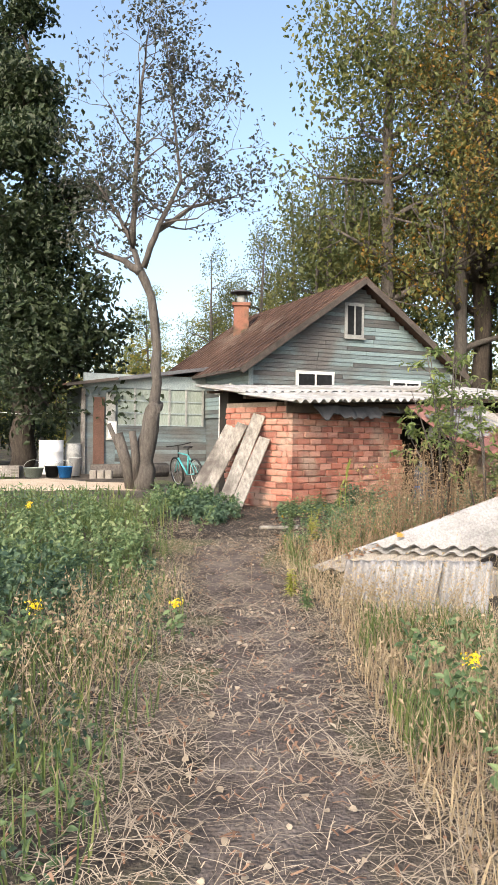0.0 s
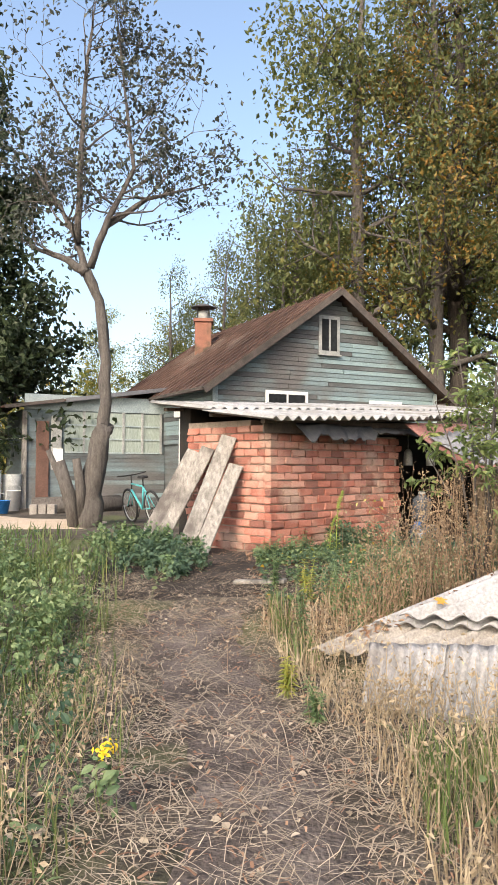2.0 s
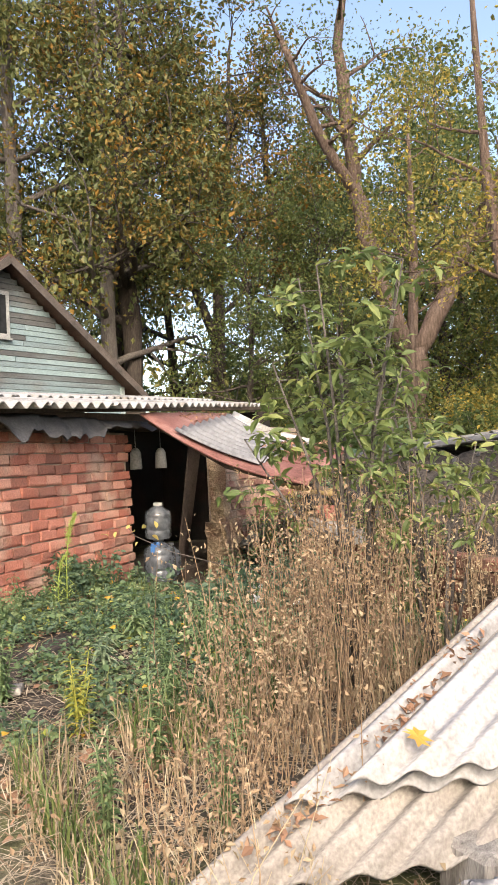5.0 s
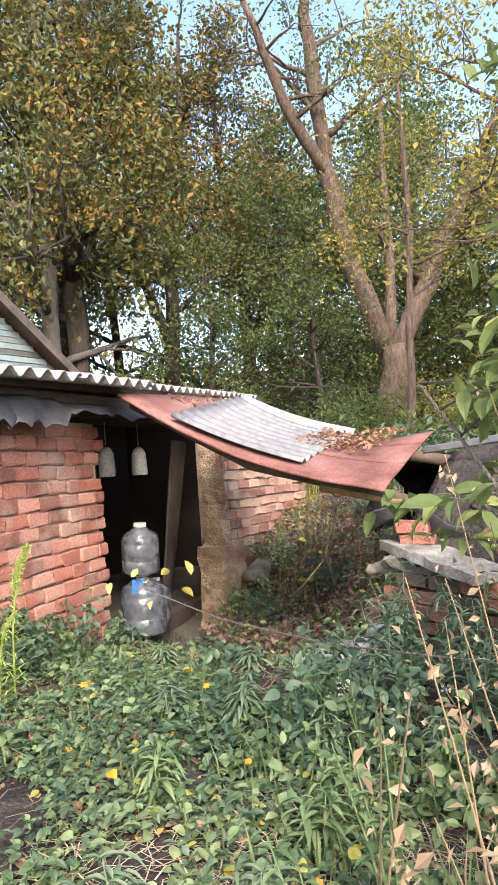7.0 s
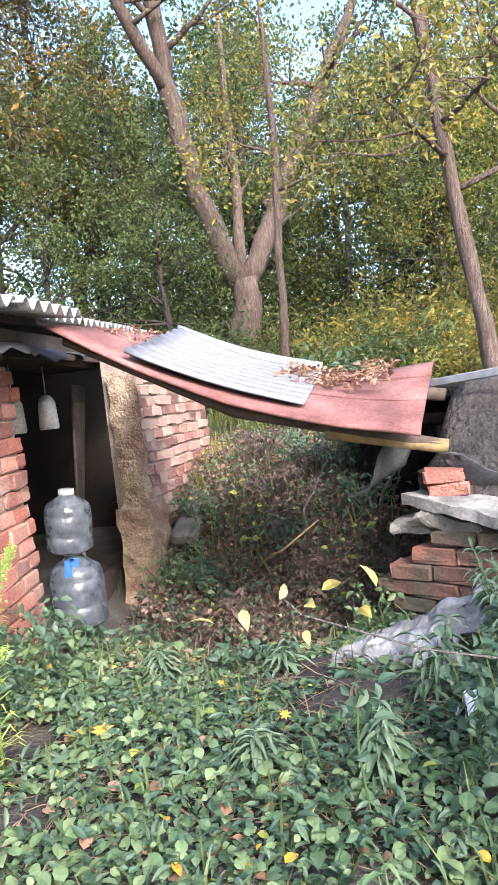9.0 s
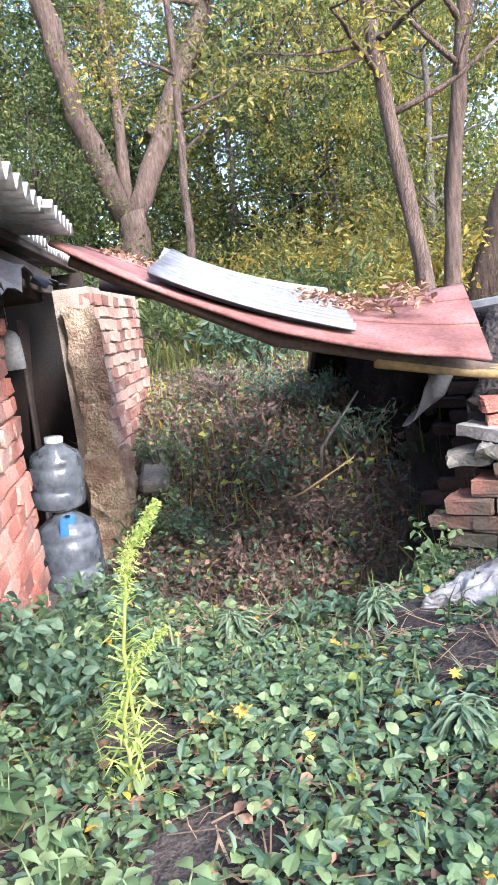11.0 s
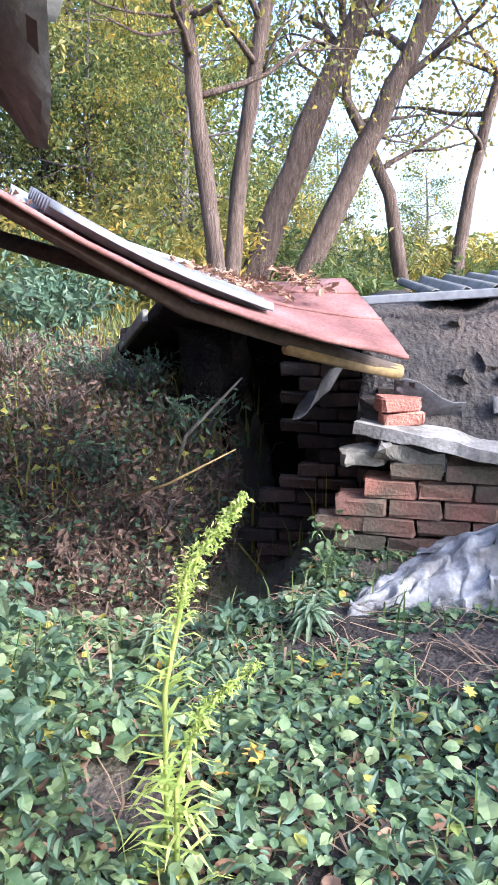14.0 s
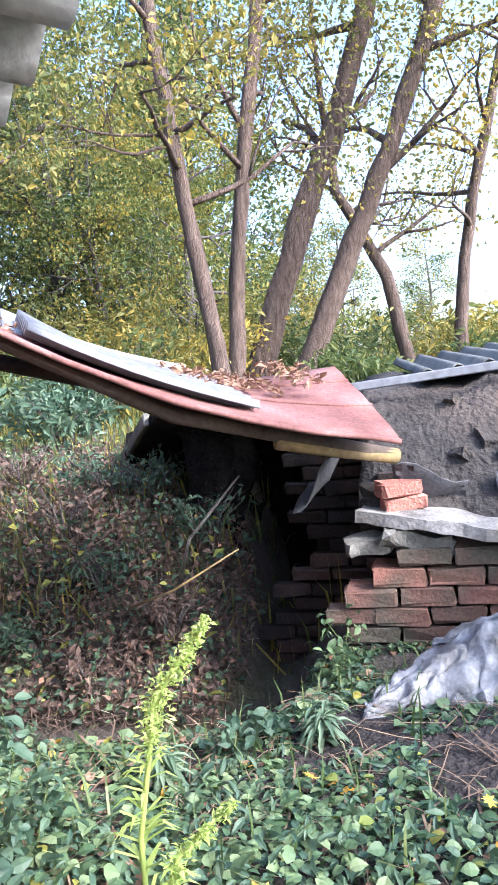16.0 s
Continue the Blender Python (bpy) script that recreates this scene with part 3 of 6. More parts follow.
def frame_m(o, d):
    d = Vector((d[0], d[1], 0)).normalized()
    m = Matrix(((d.x, -d.y, 0), (d.y, d.x, 0), (0, 0, 1))).to_4x4()
    m.translation = o
    return m


SM = frame_m(C0, FD)          # shed: x along the front, y backwards
JL, JR, END = 2.80, 4.72, 7.2
RW0, RWD = Vector((4.43, 14.86, 0)), Vector((0.847, 0.53, 0))
RM = frame_m(RW0, RWD)        # the wall beyond the door


def shed_core(name, x0, x1, y0, y1, z0, z1, mat):
    ob = boxed(name, (x0, y0, z0), (x1, y1, z1), mat, None, SM)
    return ob


wl = shed_core("wall_front_left", 0.03, JL - 0.08, 0.025, 0.40, 0.0, 1.98, M_MORTAR)
wr = boxed("wall_front_right", (0.0, 0.025, -0.3), (2.38, 0.30, TOP + 0.06), M_MORTAR, None, RM)
ws = shed_core("wall_side", 0.025, 0.34, 0.404, 1.70, 0.0, TOP + 0.1, M_MORTAR)
# inner walls coloured near black for the dim room, raised against light leaks
wb = shed_core("wall_back", 0.06, END, 1.704, 1.95, 0.0, 2.40, M_BRICK_UNLIT)
we = shed_core("wall_end", END - 0.3, END - 0.004, -0.2, 1.700, -0.3, 2.40, M_BRICK_UNLIT)
for o in (wl, wr, ws, wb, we):
    tagged(o, "old red brick wall of the low shed", "wall", kind="structure")
# the dark timber colour on this earth floor stands for the room's shade
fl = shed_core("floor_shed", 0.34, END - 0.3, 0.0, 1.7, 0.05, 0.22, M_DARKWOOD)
tagged(fl, "earth floor inside the shed, coloured dark for shade", "floor", kind="structure")
rev = rough_box("door_reveal", (-0.10, -0.02, 0.70), (0.012, 0.22, TOP - 0.10), M_PLASTER, RM, 0.05)
tagged(rev, "crumbling ochre plaster on the door jamb", "wall", kind="structure")
rev = rough_box("door_reveal_lower", (-0.20, -0.07, -0.25), (0.22, 0.24, 0.80), M_PLASTER, RM, 0.05)
tagged(rev, "crumbling ochre plaster on the lower door jamb", "wall", kind="structure")
lin = boxed("door_lintel", (JL - 0.3, 0.02, TOP - 0.0), (JR + 0.3, 0.42, TOP + 0.12), M_DARKWOOD, None, SM, 0.01)
tagged(lin, "dark timber lintel over the shed door", "lintel", kind="structure")

# shed roof: two rows of wavy sheets
EAVE, RISE = 2.13, 0.30
rows = ((-0.42, 0.95), (0.80, 2.15))
shed_roof = empty("shed_roof", tuple(along(3.5, 0, EAVE)))
tagged(shed_roof, "pale grey corrugated slate roof of the shed", "roof", kind="structure")


def roofp(k, b, lift=0.0):
    return along(k, b, EAVE + lift + (b + 0.42) * RISE / 2.5 + 0.05 * k)


for r, (b0, b1) in enumerate(rows):
    k = -0.35
    while k < END - 0.1:
        k1 = min(k + 1.12, END + 0.35)
        dj = random.uniform(-0.05, 0.05) + (0.26 if k > 1.9 and r == 0 else 0)
        s = corrugated("slate_sheet", roofp(k, b0 + dj, 0.03 * r), roofp(k, b1, 0.03 * r), roofp(k1, b0 + dj, 0.03 * r), M_SLATE, 0.20, 0.03, 0.010)
        s.parent = shed_roof
        s.matrix_parent_inverse = Matrix.Translation(-shed_roof.location)
        k += 1.08
for b in (-0.1, 0.9, 1.9):
    bb = beam("roof_batten", roofp(-0.25, b, -0.06), roofp(END + 0.2, b, -0.06), 0.08, 0.05, M_DARKWOOD)
    bb.parent = shed_roof
    bb.matrix_parent_inverse = Matrix.Translation(-shed_roof.location)
fb = beam("fascia_board", along(-0.2, -0.06, 2.03), along(JR + 0.3, -0.06, 2.17), 0.03, 0.17, M_DARKWOOD)
tagged(fb, "dark weathered board under the shed eave", "board")
# torn roofing felt hanging under the eave
def felt(name, k0, k1, drop, mat, seed):
    grid = []
    for i in range(13):
        s = i / 12
        row = []
        for j in range(6):
            t = j / 5
            dr = drop * (0.55 + 0.9 * noise.noise((s * 2.6, seed * 5, 0.3)) + 0.35 * noise.noise((s * 9, seed * 3, 2))) * t
            row.append(tuple(along(k0 + (k1 - k0) * s, -0.10 - 0.13 * t + 0.03 * math.sin(9 * s + 3 * t), 2.10 + 0.02 * s - dr)))
        grid.append(row)
    ob = surface(name, grid, mat, 0.006)
    return tagged(ob, "torn dark roofing felt hanging from the eave", "roofing felt", "torn felt")


felt("torn_felt", 0.35, 1.25, 0.22, M_FELT_GREY, 0.2)
felt("torn_felt", 1.2, 1.95, 0.26, M_FELT_GREY, 1.1)
felt("torn_felt", 2.0, 3.2, 0.12, M_FELT_GREY, 0.5)
felt("torn_felt", 3.3, 4.2, 0.10, M_FELT, 0.8)

# ---- tin and slate canopy over the pit ----
RC, RTIP, RTR = Vector((2.70, 13.43, 2.20)), Vector((3.66, 11.66, 1.385)), Vector((4.50, 12.02, 1.62))
RBK = Vector((4.30, 14.35, 2.22))
grid = []
for i in range(15):
    s = i / 14
    row = []
    for j in range(9):
        t = j / 8
        q = RC.lerp(RTIP, s).lerp(RBK.lerp(RTR, s), t)
        q.z -= 0.13 * math.sin(math.pi * s) * (1 - 0.4 * t) + 0.012 * noise.noise((s * 7, t * 5, 2)) + 0.03 * (1 - t) ** 4
        if s > 0.8:
            q.z += 0.10 * (s - 0.8) * 5 * t
        row.append(tuple(q))
    grid.append(row)
canopy = surface("tin_canopy", grid, M_REDSHEET, 0.012)
tube("folded_edge", [Vector(r[0]) + Vector((0, 0, -0.01)) for r in grid], 0.013, M_REDSHEET, canopy, 8, 0.3)
for j in (3, 6):
    tube("sheet_seam", [Vector(r[j]) + Vector((0, 0, 0.004)) for r in grid], 0.009, M_REDSHEET, canopy, 6, 0.3)
tagged(canopy, "sagging faded red tin sheet over the pit", "tin sheet")
WTL, WBR, WTR = Vector((2.93, 13.05, 1.965)), Vector((3.49, 12.26, 1.56)), Vector((4.40, 12.80, 1.74))
sh = corrugated("slate_sheet_loose", WTL, WBR, WTL + (WTR - WBR), M_ZINC, 0.13, 0.028, 0.008, None, 0.045)
tagged(sh, "pale corrugated sheet lying on red tin", "roof sheet")
sh = corrugated("slate_sheet_loose", WTL + Vector((0.55, 0.42, 0.045)), WBR + Vector((0.5, 0.33, 0.05)), WTL + (WTR - WBR) * 1.12 + Vector((0.1, 0.15, 0.03)), M_SLATE, 0.13, 0.02, 0.008, None, 0.03)
tagged(sh, "second grey corrugated sheet on red tin", "roof sheet")
lg = tube("canopy_log", [RC + Vector((0.1, -0.02, -0.12)), RC.lerp(RTIP, 0.5) + Vector((0.12, 0.06, -0.23)), Vector((3.98, 11.70, 1.245))], [0.034, 0.036, 0.036], M_DARKWOOD, None, 10, 0.2)
tube("log_end", [Vector((3.60, 12.22, 1.39)), Vector((3.80, 11.95, 1.31)), Vector((3.985, 11.695, 1.243))], [0.036, 0.040, 0.040], M_LOG, lg, 10, 0.2, "yellow weathered log end")
tagged(lg, "dark peeled log carrying the tin sheet", "log")
lg = tube("canopy_log", [(3.95, 14.3, 2.05), (4.45, 13.2, 1.7), (4.75, 12.1, 1.5)], [0.045, 0.05, 0.045], M_DARKWOOD, None, 10, 0.2)
tagged(lg, "dark round pole under the tin sheet", "log")

# ---- ruined cellar on the other side of the pit ----
cw = boxed("wall_cellar_front", (0.16, -0.02, -0.25), (0.44, 2.28, 0.80), M_MORTAR, None, frame_m(Vector((3.70, 9.3, 0)), (1, -0.03)))
tagged(cw, "ruined brick retaining wall of the cellar", "wall", kind="structure")
# cellar side and pier core take the brick darkened for shade
cs = boxed("wall_cellar_side", (4.05, 11.62, -0.3), (6.3, 11.80, 1.15), M_BRICK_UNLIT)
tagged(cs, "inner cellar wall, darkened for shade", "wall", kind="structure")
cp = boxed("wall_cellar_pier", (5.10, 11.804, -0.35), (5.22, 12.30, 1.25), M_BRICK_UNLIT)
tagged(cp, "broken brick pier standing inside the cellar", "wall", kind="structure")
# back, side and roof wear the near-black colour to imitate deep shade
cb = rough_box("wall_cellar_back", (6.32, 11.7, -0.35), (6.6, 14.05, 1.35), M_CELLAR_SHADE, Matrix.Identity(4), 0.10, 0.16)
tagged(cb, "earth back wall of the cellar, darkened for shade", "wall", kind="structure")
cn = rough_box("wall_cellar_bank", (5.35, 12.92, -0.35), (6.34, 13.25, 1.38), M_CELLAR_SHADE, Matrix.Identity(4), 0.12, 0.14)
tagged(cn, "crumbling earth side of the cellar, darkened for shade", "wall", kind="structure")
grid = []
for i in range(15):
    s = i / 14
    row = []
    for j in range(9):
        t = j / 8
        q = Vector((5.05, 13.25, 1.64)).lerp(Vector((6.62, 14.22, 1.10)), s).lerp(Vector((4.75, 11.75, 1.52)).lerp(Vector((6.62, 11.75, 1.66)), s), t)
        row.append((q.x, q.y, q.z + 0.03 * noise.noise((q.x * 3, q.y * 3, 4))))
    grid.append(row)
cr = surface("ceiling_cellar", grid, M_CELLAR_SHADE, 0.09)
tagged(cr, "earth covered boards roofing the cellar, darkened for shade", "ceiling", kind="structure")
eb = beam("eave_board", (6.66, 14.26, 1.06), (5.50, 13.55, 1.47), 0.05, 0.10, M_GREYSTONE, None, (0, 0, 1), 0.01)
tagged(eb, "pale board along the edge of the cellar roof", "board")
grid = []
for i in range(40):
    s = i / 39
    row = []
    for j in range(18):
        t = j / 17
        x = 3.93 + 0.72 * smooth01(0, 0.6, t) + 1.9 * max(0, t - 0.45)
        y = 11.9 - 2.85 * s + 0.05 * noise.noise((t * 6, 3, 1)) * (1 - s)
        z = 0.95 - 0.13 * min(1, s * 1.6) + (0.63 + 0.13 * min(1, s * 1.6)) * smooth01(0.0, 0.55, t) + 0.06 * noise.noise((s * 9, t * 4, 5)) + 0.035 * noise.noise((s * 33, t * 14, 1)) + 0.1 * max(0, t - 0.55)
        row.append((x + 0.05 * noise.noise((s * 8, t * 6, 9)) + 0.02 * noise.noise((s * 30, t * 12, 3)), y, z))
    grid.append(row)
er = surface("earth_roof", grid, M_EARTHROOF, 0.10)
tagged(er, "grey earth and felt heaped on the cellar", "earth roof", kind="structure")
b = beam("metal_strip", (4.42, 12.05, 1.585), (4.62, 9.3, 1.76), 0.03, 0.05, M_ZINC)
tagged(b, "long pale metal edge strip along the cellar roof", "metal strip")
sheet = corrugated("slate_sheet_dark", (4.62, 11.55, 1.625), (6.2, 11.75, 1.72), (4.75, 9.3, 1.80), M_SLATE_DARK, 0.17, 0.035, 0.01)
tagged(sheet, "dark mossy corrugated slate on the cellar", "roof sheet")
rng = np.random.default_rng(91)
for k in range(16):
    s, t = rng.uniform(0.02, 0.6), rng.uniform(0.1, 0.5)
    x, y, z = er.data.vertices[int(s * 39) * 18 + int(t * 17)].co
    if k % 2:
        w = rng.uniform(0.025, 0.06)
        a0 = rng.uniform(0, 6)
        g = [[(x - 0.02 + w * (a * math.cos(a0) * 0.5 + 0.5 * b), y + w * (a - 0.3 * b * math.sin(a0)), z + 0.03 + 0.7 * w * b + 0.4 * w * noise.noise((a * 2, b * 2, k))) for b in np.linspace(-1, 1, 7)] for a in np.linspace(-1, 1, 7)]
        tagged(surface("felt_scrap", g, M_FELT, 0.005), "torn flake of roofing felt on the earth", "roofing felt", "felt flakes")
    else:
        st_ = rough_box("stone", (-0.05, -0.06, -0.03), (0.05, 0.06, 0.03), M_EARTHROOF, pose(x, y, z + 0.01, 0, -35, rng.uniform(0, 180)) @ Matrix.Scale(rng.uniform(0.5, 1.1), 4), 0.03, 0.03)
        tagged(st_, "small dark rubble stone in the earth", "stone", "rubble stones")
sl = rough_box("stone_slab", (0.0, -0.13, -0.028), (0.98, 0.13, 0.028), M_SLABPALE, look((3.93, 11.88, 0.985), (3.80, 11.30, 0.905)) @ Matrix(((0, 1, 0, 0), (0, 0, 1, 0), (-1, 0, 0, 0), (0, 0, 0, 1))), 0.022, 0.05)
tagged(sl, "long broken pale concrete slab on the ruined wall", "slab")
sl = rough_box("stone_slab", (-0.17, -0.10, -0.055), (0.17, 0.10, 0.055), M_GREYSTONE, pose(3.83, 11.62, 0.855, 4, 8, -84), 0.06, 0.04)
tagged(sl, "broken mossy concrete piece on the ruined wall", "slab")
sl = rough_box("stone_slab", (-0.09, -0.09, -0.04), (0.09, 0.09, 0.04), M_GREYSTONE, pose(3.82, 11.86, 0.845, 4, -8, -70), 0.04, 0.04)
tagged(sl, "lump of old mortar on the ruined wall", "slab")
for k, (dz, a) in enumerate(((0.0, -66), (0.075, -60))):
    me = brick_mesh("loose_brick", 0.21, 0.11, 0.07, M_BRICK, 50 + k)
    ob = new("loose_brick", me)
    ob.matrix_basis = pose(3.93 - 0.02 * k, 11.68 + 0.015 * k, 1.03 + dz + (-0.01), 0, 0, a)
    tagged(ob, "loose bright red brick under the log", "brick", "loose bricks")
grid = [[(3.93 + 0.10 * t + 0.06 * s, 11.72 - 0.36 * s, 1.21 - 0.10 * s - 0.17 * t + 0.03 * math.sin(6 * s + 4 * t)) for t in np.linspace(0, 1, 5)] for s in np.linspace(0, 1, 7)]
tagged(surface("felt_scrap", grid, M_FELT_GREY, 0.006), "curled scrap of grey felt by the log", "roofing felt")
grid = [[(3.86 + 0.25 * s, 12.0 + 0.22 * t - 0.02 * s, 1.28 - 0.30 * t * (1 - 0.4 * s) - 0.05 * s + 0.04 * math.sin(7 * t + 2 * s)) for t in np.linspace(0, 1, 7)] for s in np.linspace(0, 1, 6)]
tagged(surface("felt_scrap", grid, M_FELT, 0.006), "torn black felt hanging in the cellar mouth", "roofing felt")

# crumpled plastic sheet by the ruined wall, folded into a flaring roll
grid = []
for i in range(46):
    s = i / 45
    row = []
    foot = Vector((3.00, 11.86, 0.36)).lerp(Vector((3.02, 11.18, 0.36)), s)
    ridge = Vector((3.03, 11.85, 0.39)).lerp(Vector((3.40, 11.20, 0.70)), s)
    rear = Vector((3.10, 11.86, 0.36)).lerp(Vector((3.70, 11.45, 0.50)), s)
    for k in range(31):
        t = k / 30
        q = foot.lerp(ridge, t / 0.6) if t < 0.6 else ridge.lerp(rear, (t - 0.6) / 0.4)
        bulge = 0.06 * math.sin(math.pi * min(1, t / 0.6)) * (0.3 + s)
        f = abs(noise.noise((s * 5, t * 7, 3))) + 0.5 * abs(noise.noise((s * 13, t * 15, 8))) + 0.25 * abs(noise.noise((s * 31, t * 33, 2)))
        row.append((q.x - bulge - 0.10 * f * (0.35 + s), q.y + 0.07 * noise.noise((s * 6, t * 6, 12)) * (0.3 + s), q.z + 0.05 * noise.noise((s * 9, t * 9, 6)) + 0.03 * (f - 0.4)))
    grid.append(row)
sack = surface("plastic_sack", grid, M_BAG, 0.004)
tagged(sack, "crumpled dirty white plastic sheeting by the wall", "plastic sheet")
for x, y, sz, sd in ((2.62, 10.92, 0.10, 1), (2.92, 10.78, 0.05, 2), (3.05, 10.70, 0.04, 3)):
    grid = [[(x + sz * (a + 0.5 * noise.noise((a * 3, b * 3, sd))), y + 0.6 * sz * b, gz(x, y) + 0.02 + sz * (0.9 + 0.9 * noise.noise((a * 2, b * 2, sd + 5))) * (1 - 0.4 * a * a - 0.4 * b * b)) for b in np.linspace(-1, 1, 12)] for a in np.linspace(-1, 1, 12)]
    tagged(surface("plastic_scrap", grid, M_PLASTIC_WHITE, 0.003), "crumpled white plastic scrap on bare soil", "scrap", "plastic scraps")

# ---- pile of slate by the path ----
pile = empty("slate_pile", (1.4, 7.4, 0))
tagged(pile, "pile of weathered white corrugated slate sheets", "slate pile")


def under(ob, top):
    ob.parent = top
    ob.matrix_parent_inverse = Matrix.Translation(-top.location)
    return ob


A0, A1 = Vector((0.60, 7.88, 0.22)), Vector((2.95, 8.32, 1.05))
ACR = Vector((0.86, -0.36, 0.04))
under(corrugated("sheet", A0 + Vector((0.46, 0.02, 0.19)), A1 + Vector((0.1, 0, 0.03)), A0 + ACR * 1.9 + Vector((0.40, 0.0, 0.19)), M_SLATE_PALE, 0.19, 0.028, 0.01, None, 0.0, "", 0.03), pile)
under(corrugated("sheet", A0 + Vector((0.62, -0.12, 0.27)), A1 + Vector((0.2, -0.12, 0.07)), A0 + ACR * 1.8 + Vector((0.52, -0.05, 0.26)), M_SLATE_PALE, 0.19, 0.028, 0.01, None, 0.0, "", 0.05), pile)
under(corrugated("sheet", A0, A1 + Vector((-0.1, 0.0, -0.03)), A0 + ACR * 1.5 + Vector((0, 0, 0.0)), M_CONCRETE, 0.19, 0.028, 0.01, None, 0.0, "", 0.04), pile)
for k, (x, y, w, lean_) in enumerate(((0.92, 7.32, 0.45, 0.05), (1.28, 7.16, 0.48, 0.09), (1.66, 7.0, 0.5, 0.06))):
    t0 = Vector((x, y, 0.40 + 0.03 * k))
    under(corrugated("broken_sheet", t0, t0 + Vector((-0.05 - lean_, -0.12 - lean_ * 0.6, -0.46 - 0.06 * k)), t0 + Vector((w, -w * 0.42, 0.03)), M_SLATE_PALE, 0.12, 0.03, 0.01, None, 0.0, "broken sheet standing on edge", 0.25), pile)
under(boxed("support", (1.5, 7.4, -0.05), (2.5, 7.65, 0.30), M_OLDWOOD, None, None, 0.02), pile)

# ---- boards leaning on the shed ----
bm_label = "grey weathered plank leaning on the brick shed"
for a, bt, w in (((-1.06, 12.62), (-0.38, 13.0, 1.74), 0.20), ((-0.86, 12.52), (-0.18, 12.9, 1.78), 0.20), ((-0.48, 12.08), (0.10, 12.60, 1.93), 0.22), ((-0.27, 12.0), (0.19, 12.44, 1.55), 0.20)):
    p0 = Vector((a[0], a[1], gz(*a) + 0.02))
    ob = beam("leaning_plank", p0, bt, w, 0.035, M_OLDWOOD, None, (-0.25, -1.0, 0.4), 0.008)
    tagged(ob, bm_label, "plank", "leaning planks")
pl = beam("ground_plank", (0.12, 10.15, gz(0.1, 10.1) + 0.045), (0.62, 9.95, gz(0.6, 9.95) + 0.06), 0.12, 0.04, M_OLDWOOD, None)
tagged(pl, "short grey plank lying in the weeds", "plank")

# ---- the wooden house ----
HL = Vector((-0.14, 20.6, 0))
HU = Vector((0.911, 0.413, 0))
HV = Vector((-0.413, 0.911, 0))
HW, HLEN, HEAVE, HAPEX = 6.8, 7.6, 3.62, 6.05
HM = frame_m(HL, HU)
house = empty("wooden_house", tuple(HL))
tagged(house, "old wooden house with faded blue boards and rusty roof", "house")


def hp(ob):
    ob.parent = house
    ob.matrix_parent_inverse = Matrix.Translation(-house.location)
    return ob


def hx(u, v, z):
    q = HL + HU * u + HV * v
    return Vector((q.x, q.y, z))


bm = bmesh.new()
pts = [(0.03, 0.2), (HW - 0.03, 0.2), (HW - 0.03, HEAVE), (HW / 2, HAPEX - 0.1), (0.03, HEAVE)]
va = [bm.verts.new(hx(u, 0.03, z)) for u, z in pts]
vb = [bm.verts.new(hx(u, HLEN, z)) for u, z in pts]
bm.faces.new(va)
bm.faces.new(vb[::-1])
for i in range(5):
    bm.faces.new((va[i], vb[i], vb[(i + 1) % 5], va[(i + 1) % 5]))
hp(part("wall", bm, M_SIDING))
z = 0.3
while z < HAPEX - 0.25:
    h = 0.118
    zc = z + h
    lim = 0 if zc < HEAVE else (zc - HEAVE) / (HAPEX - HEAVE) * HW / 2
    segs = [(lim + 0.02, HW - lim - 0.02)]
    cut = 2.2 + 0.9 * math.sin(z * 37)
    if HW - 2 * lim > 3:
        segs = [(lim + 0.02, lim + 0.02 + cut), (lim + 0.03 + cut, HW - lim - 0.02)]
    for a, b in segs:
        lo, hi = (a, -0.004 - random.uniform(0, 0.008), z), (b, 0.028, z + h - 0.008)
        bm = bmesh.new()
        vs = box(bm, lo, hi)
        for v in vs:
            if v.co.z > z + h / 2 and v.co.y < 0.02:
                v.co.y += 0.014
        bmesh.ops.transform(bm, matrix=HM, verts=bm.verts)
        hp(part("plank", bm, M_SIDING))
    z += h
for k in range(12):
    zz = 2.1 + k * 0.125
    bm = bmesh.new()
    box(bm, (-0.028, 0.05, zz), (0.02, 3.3, zz + 0.115), HM)
    hp(part("plank", bm, M_SIDING))
hp(boxed("corner_board", (-0.035, -0.03, 0.3), (0.10, 0.02, HEAVE - 0.05), M_BLUETRIM, None, HM, 0.004))
hp(boxed("corner_board", (HW - 0.10, -0.03, 0.3), (HW + 0.03, 0.02, HEAVE - 0.05), M_BLUETRIM, None, HM, 0.004))


def house_window(u, z, w, h, name, frame_mat, bars, dark, vplane=-0.02):
    win = hp(boxed(name, (u - w / 2 - 0.09, vplane - 0.03, z - h / 2 - 0.09), (u + w / 2 + 0.09, vplane + 0.0, z + h / 2 + 0.09), frame_mat, None, HM, 0.006))
    gl = boxed("pane", (u - w / 2, vplane - 0.036, z - h / 2), (u + w / 2, vplane - 0.031, z + h / 2), dark, None, HM)
    gl.parent = win
    for k in range(1, bars + 1):
        uu = u - w / 2 + w * k / (bars + 1)
        o = boxed("glazing_bar", (uu - 0.025, vplane - 0.05, z - h / 2), (uu + 0.025, vplane - 0.037, z + h / 2), frame_mat, None, HM)
        o.parent = win
    o = boxed("sill", (u - w / 2 - 0.12, vplane - 0.08, z - h / 2 - 0.13), (u + w / 2 + 0.12, vplane, z - h / 2 - 0.095), frame_mat, None, HM)
    o.parent = win
    return win


M_GLASS = material("dark_window_glass", [(0.012, 0.014, 0.016), (0.03, 0.032, 0.035)], 1.5, 10, 0.55, 0.0, spec=0.08)
